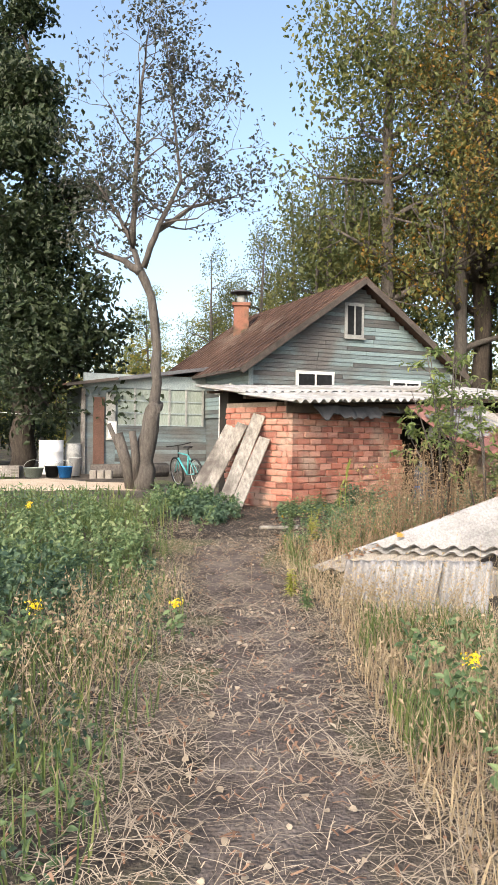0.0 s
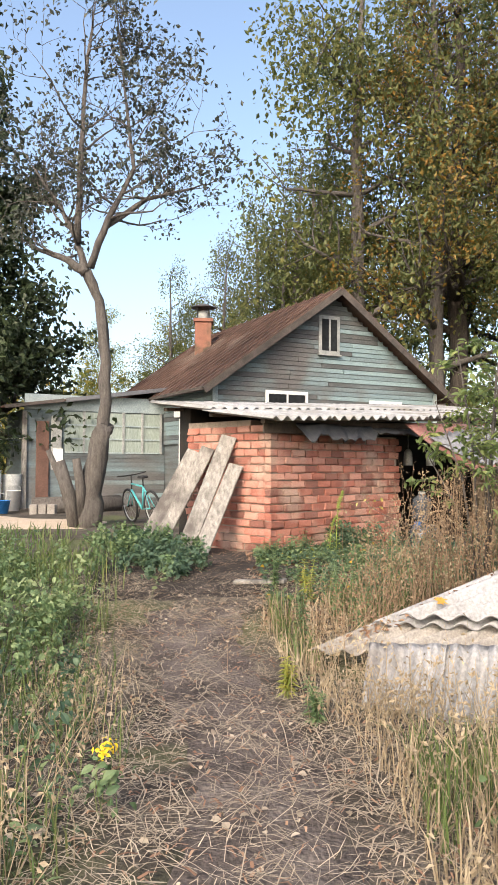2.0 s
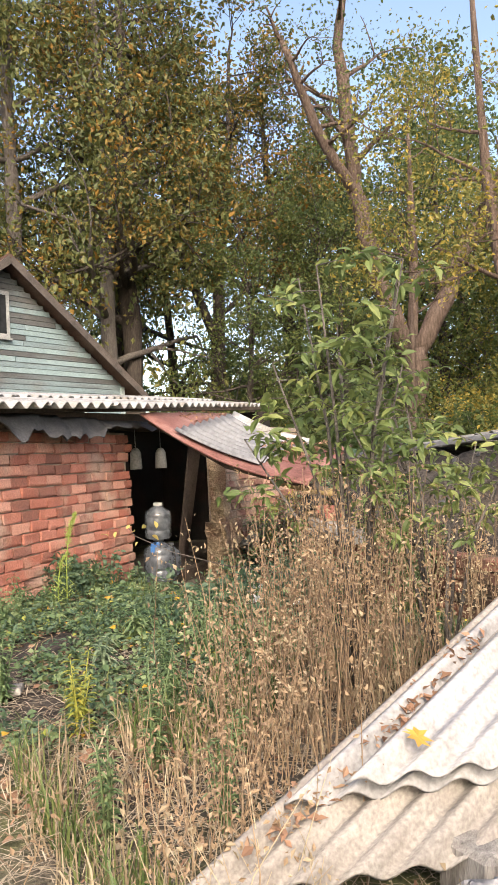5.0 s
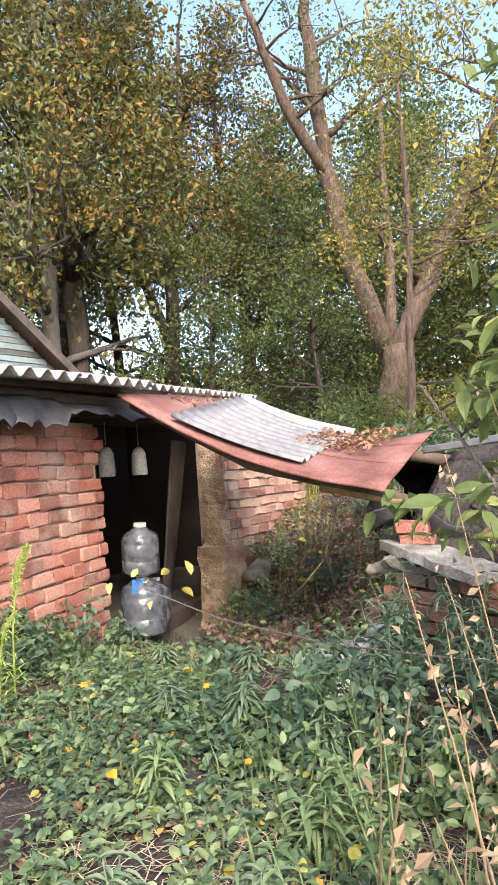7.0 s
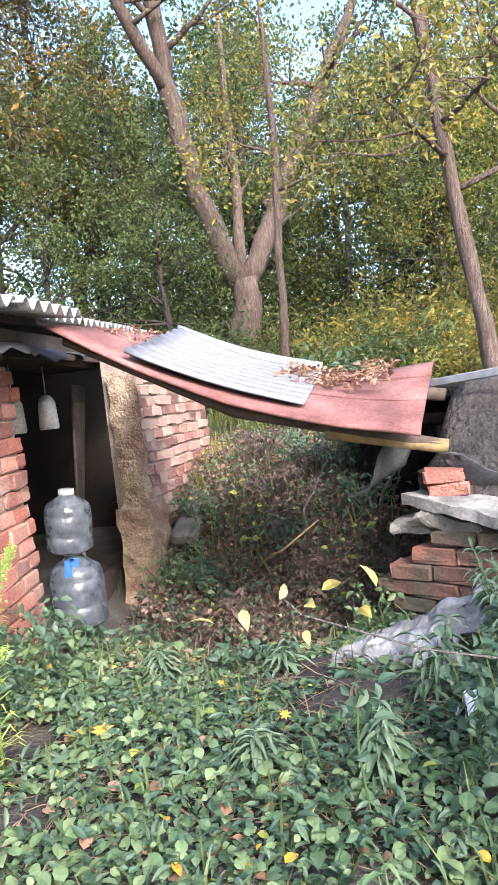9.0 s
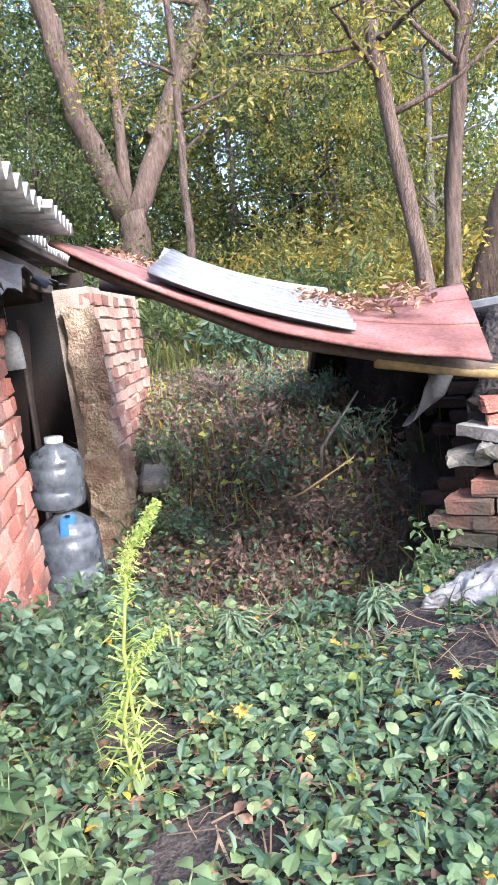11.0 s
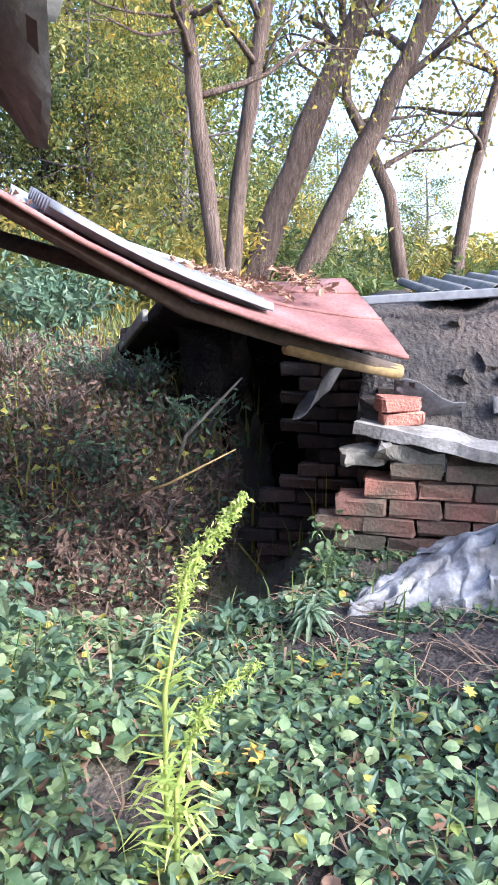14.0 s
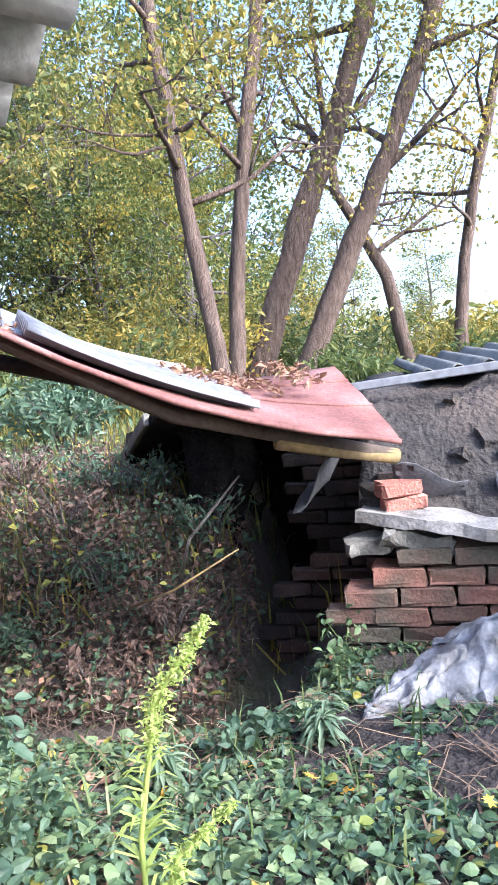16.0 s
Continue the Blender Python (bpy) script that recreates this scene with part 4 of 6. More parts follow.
house_window(3.25, 4.93, 0.46, 0.82, "window", M_GREYPAINT, 1, M_GLASS)
house_window(2.0, 2.68, 1.05, 1.3, "window", M_WHITE, 1, M_GLASS)
house_window(5.05, 2.55, 0.9, 1.3, "window", M_WHITE, 1, M_GLASS)

# roof of the house: two slopes with standing seams
over, ov = 0.42, 0.38
slope = (HAPEX - HEAVE) / (HW / 2)
for sgn in (-1, 1):
    grid = []
    for i in range(9):
        t = i / 8
        u = HW / 2 + sgn * (HW / 2 + over) * t
        zz = HAPEX + 0.06 - slope * (HW / 2 + over) * t
        grid.append([tuple(hx(u, -ov + (HLEN + 2 * ov) * j / 16, zz + 0.012 * noise.noise((i, j * 0.8, sgn)))) for j in range(17)])
    hp(surface("roof", grid, M_ROOF, 0.04, None, False))
    n = 19
    for j in range(n + 1):
        v = -ov + 0.02 + (HLEN + 2 * ov - 0.04) * j / n
        hp(beam("roof_seam", hx(HW / 2 + sgn * 0.02, v, HAPEX + 0.08), hx(HW / 2 + sgn * (HW / 2 + over), v, HAPEX + 0.08 - slope * (HW / 2 + over)), 0.022, 0.045, M_ROOF, None, (0, 0, 1), 0.0))
    hp(beam("barge_board", hx(HW / 2, -ov - 0.02, HAPEX - 0.03), hx(HW / 2 + sgn * (HW / 2 + over), -ov - 0.02, HAPEX - 0.03 - slope * (HW / 2 + over)), 0.03, 0.16, M_ROOFEDGE, None, (0, 0, 1), 0.004))
hp(beam("gutter", hx(-over, -ov, HEAVE - 0.28), hx(-over, HLEN + ov, HEAVE - 0.28), 0.12, 0.08, M_ROOFEDGE))
bm = bmesh.new()
cx = hx(2.1, 5.5, 0)
cz = 6.0
box(bm, (-0.26, -0.26, 4.7), (0.26, 0.26, 6.05), Matrix.Translation((cx.x, cx.y, 0)), 0.01)
box(bm, (-0.31, -0.31, 6.05), (0.31, 0.31, 6.16), Matrix.Translation((cx.x, cx.y, 0)), 0.01)
chim = hp(part("chimney", bm, M_BRICK_OLD))
for dx, dy in ((-0.2, -0.2), (0.2, -0.2), (-0.2, 0.2), (0.2, 0.2)):
    o = tube("cap_leg", [(cx.x + dx, cx.y + dy, 6.16), (cx.x + dx, cx.y + dy, 6.55)], 0.012, M_FELT)
    o.parent = chim
o = lathe("flue", [(0.16, 6.1), (0.16, 6.42), (0.13, 6.42)], M_GREYPAINT, None, 16, (cx.x, cx.y, 0))
o.parent = chim
o = lathe("cap", [(0.0, 6.66), (0.2, 6.62), (0.40, 6.54), (0.40, 6.52), (0.0, 6.55)], M_FELT, None, 20, (cx.x, cx.y, 0))
o.parent = chim

# ---- veranda ----
V0, V1 = Vector((-1.49, 23.6, 0)), Vector((-4.95, 22.03, 0))
VD = (V1 - V0).normalized()
VLEN = (V1 - V0).length
VM = frame_m(V0, VD)          # x runs away from the house corner, -y is outside? (left hand side)
VM = VM @ Matrix.Diagonal((1, -1, 1, 1))   # y runs backwards
veranda = empty("veranda", tuple(V0))
tagged(veranda, "glazed veranda with grey blue boards and curtains", "veranda")


def vp(ob):
    ob.parent = veranda
    ob.matrix_parent_inverse = Matrix.Translation(-veranda.location)
    return ob


bm = bmesh.new()
box(bm, (0, 0.05, 0.2), (VLEN, 2.6, 2.95), VM)
vp(part("wall", bm, M_SIDING))
for k in range(13):
    zz = 0.3 + k * 0.118
    bm = bmesh.new()
    box(bm, (0, 0.0, zz), (VLEN - 0.95, 0.046, zz + 0.108), VM)
    vp(part("plank", bm, M_SIDING))
bm = bmesh.new()
box(bm, (0, -0.01, 2.95), (VLEN, 0.045, 3.35), VM)
vp(part("frieze_board", bm, M_BLUETRIM))
x = 0.12
ncol = 5
cw_ = (VLEN - 0.12 - 1.0) / ncol
for i in range(ncol):
    for j in range(3):
        x0, z0 = 0.12 + i * cw_, 1.86 + j * 0.36
        vp(boxed("pane", (x0 + 0.03, 0.02, z0 + 0.02), (x0 + cw_ - 0.03, 0.043, z0 + 0.34), M_CURTAIN, None, VM))
        vp(boxed("glazing_bar", (x0 + 0.032, -0.012, z0 - 0.02), (x0 + cw_ - 0.032, 0.038, z0 + 0.018), M_BLUETRIM, None, VM))
    vp(boxed("mullion", (0.12 + i * cw_ - 0.03, -0.02, 1.84), (0.12 + i * cw_ + 0.03, 0.044, 2.95), M_GREYPAINT, None, VM))
vp(boxed("corner_post", (VLEN - 0.06, -0.03, 0.2), (VLEN + 0.06, 0.06, 2.9), M_OLDWOOD, None, VM, 0.006))
vp(boxed("door_leaf", (VLEN - 0.62, -0.02, 0.35), (VLEN - 0.30, 0.045, 2.65), M_BROWNPAINT, None, VM, 0.006))
vp(boxed("window_bay", (VLEN - 0.95, -0.015, 1.4), (VLEN - 0.68, 0.046, 2.8), M_GREYPAINT, None, VM, 0.006))
vp(boxed("notice_sheet", (VLEN - 0.98, -0.028, 1.45), (VLEN - 0.72, -0.016, 1.95), M_WHITE, None, VM, 0.002, "pale sheet pinned beside the door"))
q0, q1 = V0 + Vector((0.35, 0.3, 0)), V1 + VD * 0.55
grid = []
for i in range(13):
    s = i / 12
    e = q0.lerp(q1, s)
    zz = 3.72 - 0.72 * s
    grid.append([(e.x + HV.x * (t * 3.2 - 0.3), e.y + HV.y * (t * 3.2 - 0.3), zz + 0.10 * t) for t in np.linspace(0, 1, 8)])
vp(surface("roof", grid, M_ROOF, 0.05))
e0, e1 = q0 - HV * 0.31, q1 - HV * 0.31
vp(beam("fascia", (e0.x, e0.y, 3.69), (e0.lerp(e1, 0.68).x, e0.lerp(e1, 0.68).y, 3.69 - 0.72 * 0.68), 0.03, 0.11, M_ZINC))
vp(beam("fascia", (e0.lerp(e1, 0.69).x, e0.lerp(e1, 0.69).y, 3.69 - 0.72 * 0.69), (e1.x, e1.y, 2.97), 0.03, 0.09, M_ROOFEDGE))
# white door frame on the house side wall, seen past the shed
dm = frame_m(HL, HV)
dr = boxed("door_1", (1.2, 0.03, 0.5), (2.0, 0.09, 2.75), M_WHITE, None, dm, 0.01)
tagged(dr, "white framed door on the house side", "door", kind="structure")
o = boxed("door_glass", (1.38, 0.091, 0.75), (1.82, 0.10, 2.3), M_GLASS, dr, dm)
tagged(boxed("door_transom", (1.1, 0.03, 2.8), (2.3, 0.12, 3.05), M_WHITE, None, dm, 0.01), "white board over the house door", "board", kind="structure")

# ---- yard things ----
def barrel(x, y, r, h, mat, label):
    z = gz(x, y)
    ob = empty("barrel", (x, y, z))
    lathe("body", [(0, 0), (r * 0.96, 0), (r, 0.02), (r, h * 0.33), (r * 1.03, h * 0.35), (r, h * 0.37), (r, h * 0.66), (r * 1.03, h * 0.68), (r, h * 0.7), (r, h), (r * 0.94, h), (r * 0.94, h - 0.03), (0, h - 0.03)], mat, ob, 24)
    lathe("rim", [(r, h), (r * 1.04, h + 0.012), (r * 0.97, h + 0.02)], mat, ob, 24)
    return tagged(ob, label, "barrel")


def bucket(name, x, y, r, h, mat, label, z=None):
    z = gz(x, y) + 0.02 if z is None else z
    ob = empty(name, (x, y, z))
    lathe("body", [(0, 0), (r * 0.75, 0), (r, h), (r * 1.06, h), (r * 0.96, h - 0.01), (r * 0.7, 0.015), (0, 0.015)], mat, ob, 20)
    tube("handle", [(r * math.cos(a), 0, h + r * 0.8 * math.sin(a)) for a in np.linspace(0, math.pi, 9)], 0.006, M_GREYPAINT, ob, 6)
    return tagged(ob, label, "bucket")


barrel(-5.75, 21.6, 0.34, 0.95, M_PLASTIC_WHITE, "white plastic barrel beside the veranda")
barrel(-5.2, 21.9, 0.22, 0.85, M_GREYPAINT, "grey metal drum beside the white barrel")
bucket("bucket", -5.0, 20.2, 0.2, 0.30, M_PLASTIC_BLUE, "blue plastic bucket on the sand")
bucket("bucket", -4.9, 20.9, 0.17, 0.5, M_PLASTIC_WHITE, "tall white bucket beside the barrel")
bucket("basin", -5.75, 19.9, 0.26, 0.25, M_CURTAIN, "pale green plastic basin on the sand")
bucket("basin", -5.4, 20.4, 0.2, 0.3, M_RUBBER, "black rubber basin on the sand")
cr_ = empty("wooden_crate", (-6.6, 20.0, gz(-6.6, 20) + 0.03))
for k in range(4):
    boxed("slat", (-0.5, -0.22, 0.02 + k * 0.075), (0.5, -0.2, 0.08 + k * 0.075), M_OLDWOOD, cr_)
    boxed("slat", (-0.5, 0.2, 0.02 + k * 0.075), (0.5, 0.22, 0.08 + k * 0.075), M_OLDWOOD, cr_)
for s in (-0.49, 0.47):
    boxed("end_board", (s, -0.198, 0.0), (s + 0.02, 0.198, 0.3), M_OLDWOOD, cr_)
tagged(cr_, "low weathered wooden crate on the sand", "crate")
lgm = tube("felled_log", [(-4.4, 20.6, gz(-4, 20.6) + 0.15), (-3.4, 20.9, gz(-3.2, 20.9) + 0.17), (-2.4, 21.3, gz(-2.4, 21.3) + 0.17)], [0.2, 0.22, 0.2], M_BARK_GREY, None, 12, 0.2)
tagged(lgm, "grey bark log lying before the veranda", "log")
for x in (-4.2, -4.0, -3.8):
    st = boxed("kerb_stone", (x - 0.09, 19.9, gz(x, 19.95) - 0.05), (x + 0.09, 20.1, gz(x, 19.95) + 0.22), M_CONCRETE, None, None, 0.02)
    tagged(st, "pale concrete block at the sand's edge", "block", "concrete blocks")
bl = boxed("blue_tank", (-8.6, 21.0, gz(-8, 21) + 0.3), (-7.6, 21.8, gz(-8, 21) + 1.0), M_PLASTIC_BLUE, None, None, 0.08)
tagged(bl, "blue plastic tank at the yard edge", "tank")
bx = boxed("tank_stand", (-8.6, 21.0, gz(-8, 21) - 0.05), (-7.6, 21.8, gz(-8, 21) + 0.298), M_DARKWOOD, None, None, 0.02)
tagged(bx, "dark timber stand under the blue tank", "stand")
wire = tube("clothes_line", [(-8.5, 22.5, 2.25), (-6.7, 22.3, 2.12), (-5.0, 22.1, 2.2)], 0.008, M_WHITE, None, 5)
tagged(wire, "thin pale line strung from tree to veranda", "line")

# bicycle by the old tree
bike = empty("bicycle", (-1.55, 17.25, gz(-1.55, 17.25)))
tagged(bike, "teal bicycle with black tyres leaning by the tree", "bicycle")


def bwheel(x):
    ob = empty("wheel")
    ob.parent = bike
    ring = [(x + 0.32 * math.cos(a), 0, 0.34 + 0.32 * math.sin(a)) for a in np.linspace(0, 2 * math.pi, 29)]
    tube("tyre", ring, 0.024, M_RUBBER, ob, 8)
    ring = [(x + 0.29 * math.cos(a), 0, 0.34 + 0.29 * math.sin(a)) for a in np.linspace(0, 2 * math.pi, 29)]
    tube("rim", ring, 0.011, M_GREYPAINT, ob, 6)
    for k in range(10):
        a = k * math.pi / 5
        tube("spoke", [(x, 0, 0.34), (x + 0.29 * math.cos(a), 0, 0.34 + 0.29 * math.sin(a))], 0.0025, M_GREYPAINT, ob, 4)
    tube("hub", [(x, -0.05, 0.34), (x, 0.05, 0.34)], 0.02, M_RUBBER, ob, 8)


bwheel(-0.52)
bwheel(0.52)
BB, HT, HB, ST = (-0.05, 0, 0.30), (0.30, 0, 0.78), (0.34, 0, 0.66), (-0.22, 0, 0.74)
for a, b, r in ((BB, HB, 0.022), (ST, HT, 0.018), (BB, ST, 0.018)):
    tube("frame_tube", [a, b], r, M_TEAL, bike, 8)
for s in (-0.05, 0.05):
    tube("stay", [(-0.52, s, 0.34), BB], 0.010, M_TEAL, bike, 6)
    tube("stay", [(-0.52, s, 0.34), ST], 0.009, M_TEAL, bike, 6)
    tube("fork_blade", [HB, (0.52, s, 0.34)], 0.012, M_TEAL, bike, 6)
tube("stem", [HB, HT, (0.27, 0, 0.94)], 0.015, M_RUBBER, bike, 8)
tube("handlebar", [(0.22, -0.30, 0.97), (0.29, -0.1, 0.95), (0.29, 0.1, 0.95), (0.22, 0.30, 0.97)], 0.012, M_RUBBER, bike, 8)
tube("seat_post", [ST, (-0.25, 0, 0.90)], 0.013, M_RUBBER, bike, 8)
bm = bmesh.new()
box(bm, (-0.39, -0.065, 0.90), (-0.13, 0.065, 0.945), None, 0.02)
part("saddle", bm, M_RUBBER, bike)
tube("crank", [(-0.05, 0.06, 0.30), (0.05, 0.06, 0.16)], 0.010, M_RUBBER, bike, 6)
bike.matrix_basis = pose(-1.45, 17.1, gz(-1.45, 17.1), -9, 0, 120)

# ---- trees ----
def rel(at, pts):
    return [tuple(Vector(p) - Vector(at)) for p in pts]


# the half-bare old tree before the house
at = (-2.42, 16.7, gz(-2.42, 16.7) - 0.05)
tree("bare_fruit_tree", at, [
    ([(0, 0, 0), (0.05, 0, 0.9), (0.25, 0, 1.8), (0.30, 0, 1.95)], [0.27, 0.21, 0.18, 0.14], 0.9, 0, 0.5),
    ([(0.25, 0, 1.7), (0.28, 0, 3.1), (0.12, 0.05, 4.3), (-0.12, 0, 4.85)], [0.13, 0.10, 0.095, 0.09], 0.9, 0, 1.4),
    ([(-0.12, 0, 4.8), (-0.5, 0, 5.05), (-0.85, -0.1, 5.15)], [0.10, 0.07, 0.04], 0.4, 2, 0.8),
    ([(-0.1, 0, 4.8), (-0.35, 0.2, 5.5), (-0.7, 0.3, 6.2), (-1.2, 0.2, 6.9)], [0.07, 0.05, 0.035, 0.012], 0.3, 12, 1.2),
    ([(-0.05, 0, 4.9), (0.3, -0.1, 5.8), (0.75, 0, 6.8), (0.55, 0.1, 8.4), (0.35, 0, 10.2)], [0.075, 0.055, 0.038, 0.022, 0.008], 0.25, 18, 1.4),
    ([(0.25, 0, 5.7), (1.0, 0.2, 6.3), (1.9, 0.1, 6.5)], [0.06, 0.04, 0.015], 0.3, 9, 1.1),
    ([(-0.3, 0.1, 5.4), (-0.2, -0.2, 7.0), (-0.1, -0.2, 8.8), (0.0, 0, 10.0)], [0.07, 0.05, 0.03, 0.01], 0.3, 11, 1.4),
], M_BARK_GREY, L_APPLE, 0.10, 3, 0.13, 11, depth=3, kids=3, spread=0.75, up=0.25, label="half-bare old fruit tree with grey twisted trunk", wobble=0.2)
st = empty("cut_stump", (-2.65, 16.55, gz(-2.65, 16.55) - 0.04))
for a, b, r in (((0, 0, 0), (-0.28, -0.1, 1.25), 0.13), ((0.1, 0, 0.2), (0.02, -0.05, 1.30), 0.10), ((-0.1, 0, 0.3), (-0.50, -0.05, 1.45), 0.07)):
    tube("stem", [a, tuple((Vector(a) + Vector(b)) / 2 + Vector((0.04, 0, 0.02))), b], [r, r * 0.9, r * 0.75], M_BARK_GREY, st, 10, 0.3)
tagged(st, "split grey stump with cut stems by the tree", "stump")

# large dark tree at the yard's edge
tree("maple_tree", (-7.2, 23.5, 0.3), [([(0, 0, 0), (0.1, 0, 2.4), (0, 0.1, 5), (0.2, 0, 9), (0.1, 0, 13)], [0.38, 0.30, 0.26, 0.18, 0.06], 0.20, 22, 1.7)], M_BARK_DARK, L_DARK, 0.2, 22, 0.32, 21, depth=3, kids=4, spread=0.8, up=0.08, label="tall dark green leafy tree at the yard's edge")
tree("maple_tree", (-10.6, 25.5, 0.3), [([(0, 0, 0), (0.1, 0, 2.4), (0, 0.1, 5), (0.2, 0, 9), (0.1, 0, 15)], [0.34, 0.28, 0.24, 0.17, 0.06], 0.18, 20, 2.0)], M_BARK_DARK, L_DARK, 0.22, 14, 0.4, 22, depth=3, kids=4, spread=0.8, up=0.08, label="tall dark green leafy tree behind the sand")

# birches behind the house
birch = tree("birch_tree", (3.2, 34.0, 0.4), [([(0, 0, 0), (0.1, 0, 4), (0, 0, 8), (0.2, 0, 13)], [0.22, 0.18, 0.12, 0.04], 0.3, 18, 2.4)], M_BARK_GREY, L_BIRCH, 0.13, 34, 0.35, 31, depth=2, kids=4, spread=0.8, up=0.0, strands=1.7, droop=1.2, label="weeping birch with yellowing hanging twigs", group="birches")
copy_thing(birch, pose(6.0, 35.5, 0.4, 0, 0, 70) @ Matrix.Diagonal((1.2, 1.2, 1.25, 1)))
for x, y, r, s in ((8.3, 30.5, 140, 1.55), (5.4, 32.0, 20, 1.7), (0.2, 37.0, 10, 0.78), (1.9, 38.0, 130, 0.95), (3.5, 40.0, 190, 1.05), (4.5, 36.5, 260, 1.0), (2.6, 33.5, 330, 0.8), (-2.2, 38.0, 250, 0.72), (5.4, 41.0, 300, 1.15)):
    o = copy_thing(birch, pose(x, y, 0.4, 0, 0, r))
    o.scale = (s, s, s)
tree("maple_tree", (9.2, 31.0, 0.4), [([(0, 0, 0), (0, 0.1, 5), (-0.2, 0, 10), (0.1, 0, 16), (0, 0, 21)], [0.42, 0.36, 0.30, 0.2, 0.06], 0.35, 26, 3.6)], M_BARK_DARK, L_MAPLE, 0.19, 12, 0.36, 41, depth=3, kids=4, spread=0.85, up=0.05, label="tall maple turning orange behind the house", group="maples")
mp = tree("maple_tree", (13.5, 33.0, 0.6), [([(0, 0, 0), (0.1, 0.1, 5), (0.3, 0, 9), (1.0, 0, 14), (1.2, 0, 18)], [0.36, 0.30, 0.24, 0.15, 0.05], 0.4, 16, 3.2), ([(0.15, 0, 5.5), (-1.2, 0.2, 9), (-1.9, 0, 14)], [0.2, 0.14, 0.05], 0.35, 9, 2.6)], M_BARK_DARK, L_MAPLE, 0.18, 9, 0.34, 42, depth=3, kids=4, spread=0.85, up=0.08, label="tall forked maple with thinning leaves", group="maples")
for x, y, r, s in ((18.5, 35.0, 120, 1.0), (12.0, 40.0, 200, 1.15)):
    o = copy_thing(mp, pose(x, y, 0.8, 0, 0, r))
    o.scale = (s, s, s)

# the great forked tree above the pit
YB = Vector((15.8, 23.9, 1.2))
tree("forked_willow", tuple(YB), [
    ([(0, 0, 0), (-0.05, 0, 1.6), (-0.05, 0, 3.6)], [0.50, 0.42, 0.40], 0.9, 0, 1),
    ([(-0.1, 0, 3.4), (-1.15, 0.2, 6.0), (-1.75, 0.3, 8.6), (-1.75, 0.3, 9.4), (-2.0, 0.4, 13), (-1.8, 0, 16)], [0.30, 0.26, 0.24, 0.22, 0.16, 0.05], 0.6, 8, 2.6),
    ([(-1.7, 0.3, 8.4), (-3.1, 0.2, 10.2), (-4.2, 0.2, 12.6)], [0.19, 0.15, 0.08], 0.4, 5, 1.6),
    ([(0.05, 0, 3.4), (1.2, -0.7, 6.0), (2.5, -1.5, 8.8), (4.2, -2.5, 12.5)], [0.30, 0.26, 0.22, 0.09], 0.5, 7, 2.2),
    ([(0.9, -0.3, 5.6), (2.6, -0.8, 7.6), (4.6, -1.2, 9.2)], [0.15, 0.11, 0.05], 0.4, 5, 1.8),
    ([(0.0, 0, 3.8), (0.35, 0.2, 6.5), (0.6, 0.4, 11)], [0.16, 0.13, 0.05], 0.4, 7, 2.0),
], M_BARK, L_FOREST, 0.11, 9, 0.4, 51, depth=2, kids=4, spread=0.8, up=0.1, label="great brown willow forking into heavy limbs", wobble=0.14)

# trunks on the bank behind the cellar
def bare_stem(name, pts, radii, seed, label, n=7, ln=1.8, per=4):
    at = pts[0]
    return tree(name, at, [(rel(at, pts), radii, 0.45, n, ln)], M_BARK, L_GOLD, 0.085, per * 3, 0.3, seed, depth=3, kids=3, spread=0.8, up=0.15, label=label, group="bank trees")


bare_stem("willow_tree", [(9.28, 13.85, gz(9.3, 13.85) - 0.1), (9.24, 14.0, 2.6), (9.2, 14.2, 4.3), (9.15, 14.36, 6.0), (9.2, 14.5, 9)], [0.115, 0.10, 0.09, 0.08, 0.04], 61, "slender reddish-brown trunk rising behind the cellar")
bare_stem("willow_tree", [(11.0, 14.2, gz(11, 14.2) - 0.1), (11.05, 14.05, 3.2), (11.1, 13.7, 5.2), (11.2, 13.3, 7.5), (11.3, 13.1, 11)], [0.13, 0.115, 0.105, 0.09, 0.04], 62, "brown trunk standing on the bank")
bare_stem("willow_tree", [(12.6, 14.3, gz(12.6, 14.3) - 0.1), (12.7, 13.5, 3.6), (12.8, 12.5, 5.8), (12.9, 11.6, 8.5), (13, 11, 12)], [0.24, 0.21, 0.18, 0.14, 0.05], 63, "thick trunk leaning over the bank")
bare_stem("willow_tree", [(12.0, 13.5, gz(12, 13.5) - 0.1), (12.0, 12.6, 3.2), (12.0, 11.7, 5.0), (12.1, 10.7, 7.5), (12.2, 10, 10)], [0.18, 0.16, 0.135, 0.11, 0.05], 64, "leaning brown trunk beside the thick one")
bare_stem("willow_tree", [(14.5, 11.6, gz(14, 11.6) - 0.1), (14.5, 12.0, 3.4), (14.5, 12.8, 5.0), (14.5, 13.0, 8)], [0.14, 0.12, 0.09, 0.04], 65, "thin dark trunk bent back on the bank", 8, 2.0)
bare_stem("willow_tree", [(13.5, 10.9, gz(13.5, 10.9) - 0.1), (13.5, 10.7, 3.4), (13.5, 10.2, 5.5), (13.5, 9.6, 8)], [0.12, 0.10, 0.08, 0.04], 66, "thin brown trunk on the bank", 9, 2.0)
bare_stem("slim_tree", [(11.2, 18.9, gz(11.2, 18.9) - 0.1), (11.25, 18.8, 3.5), (11.5, 18.8, 6.0), (11.4, 18.7, 9)], [0.095, 0.08, 0.07, 0.03], 67, "slim pale green-grey trunk on the bank", 6, 1.6, 6)

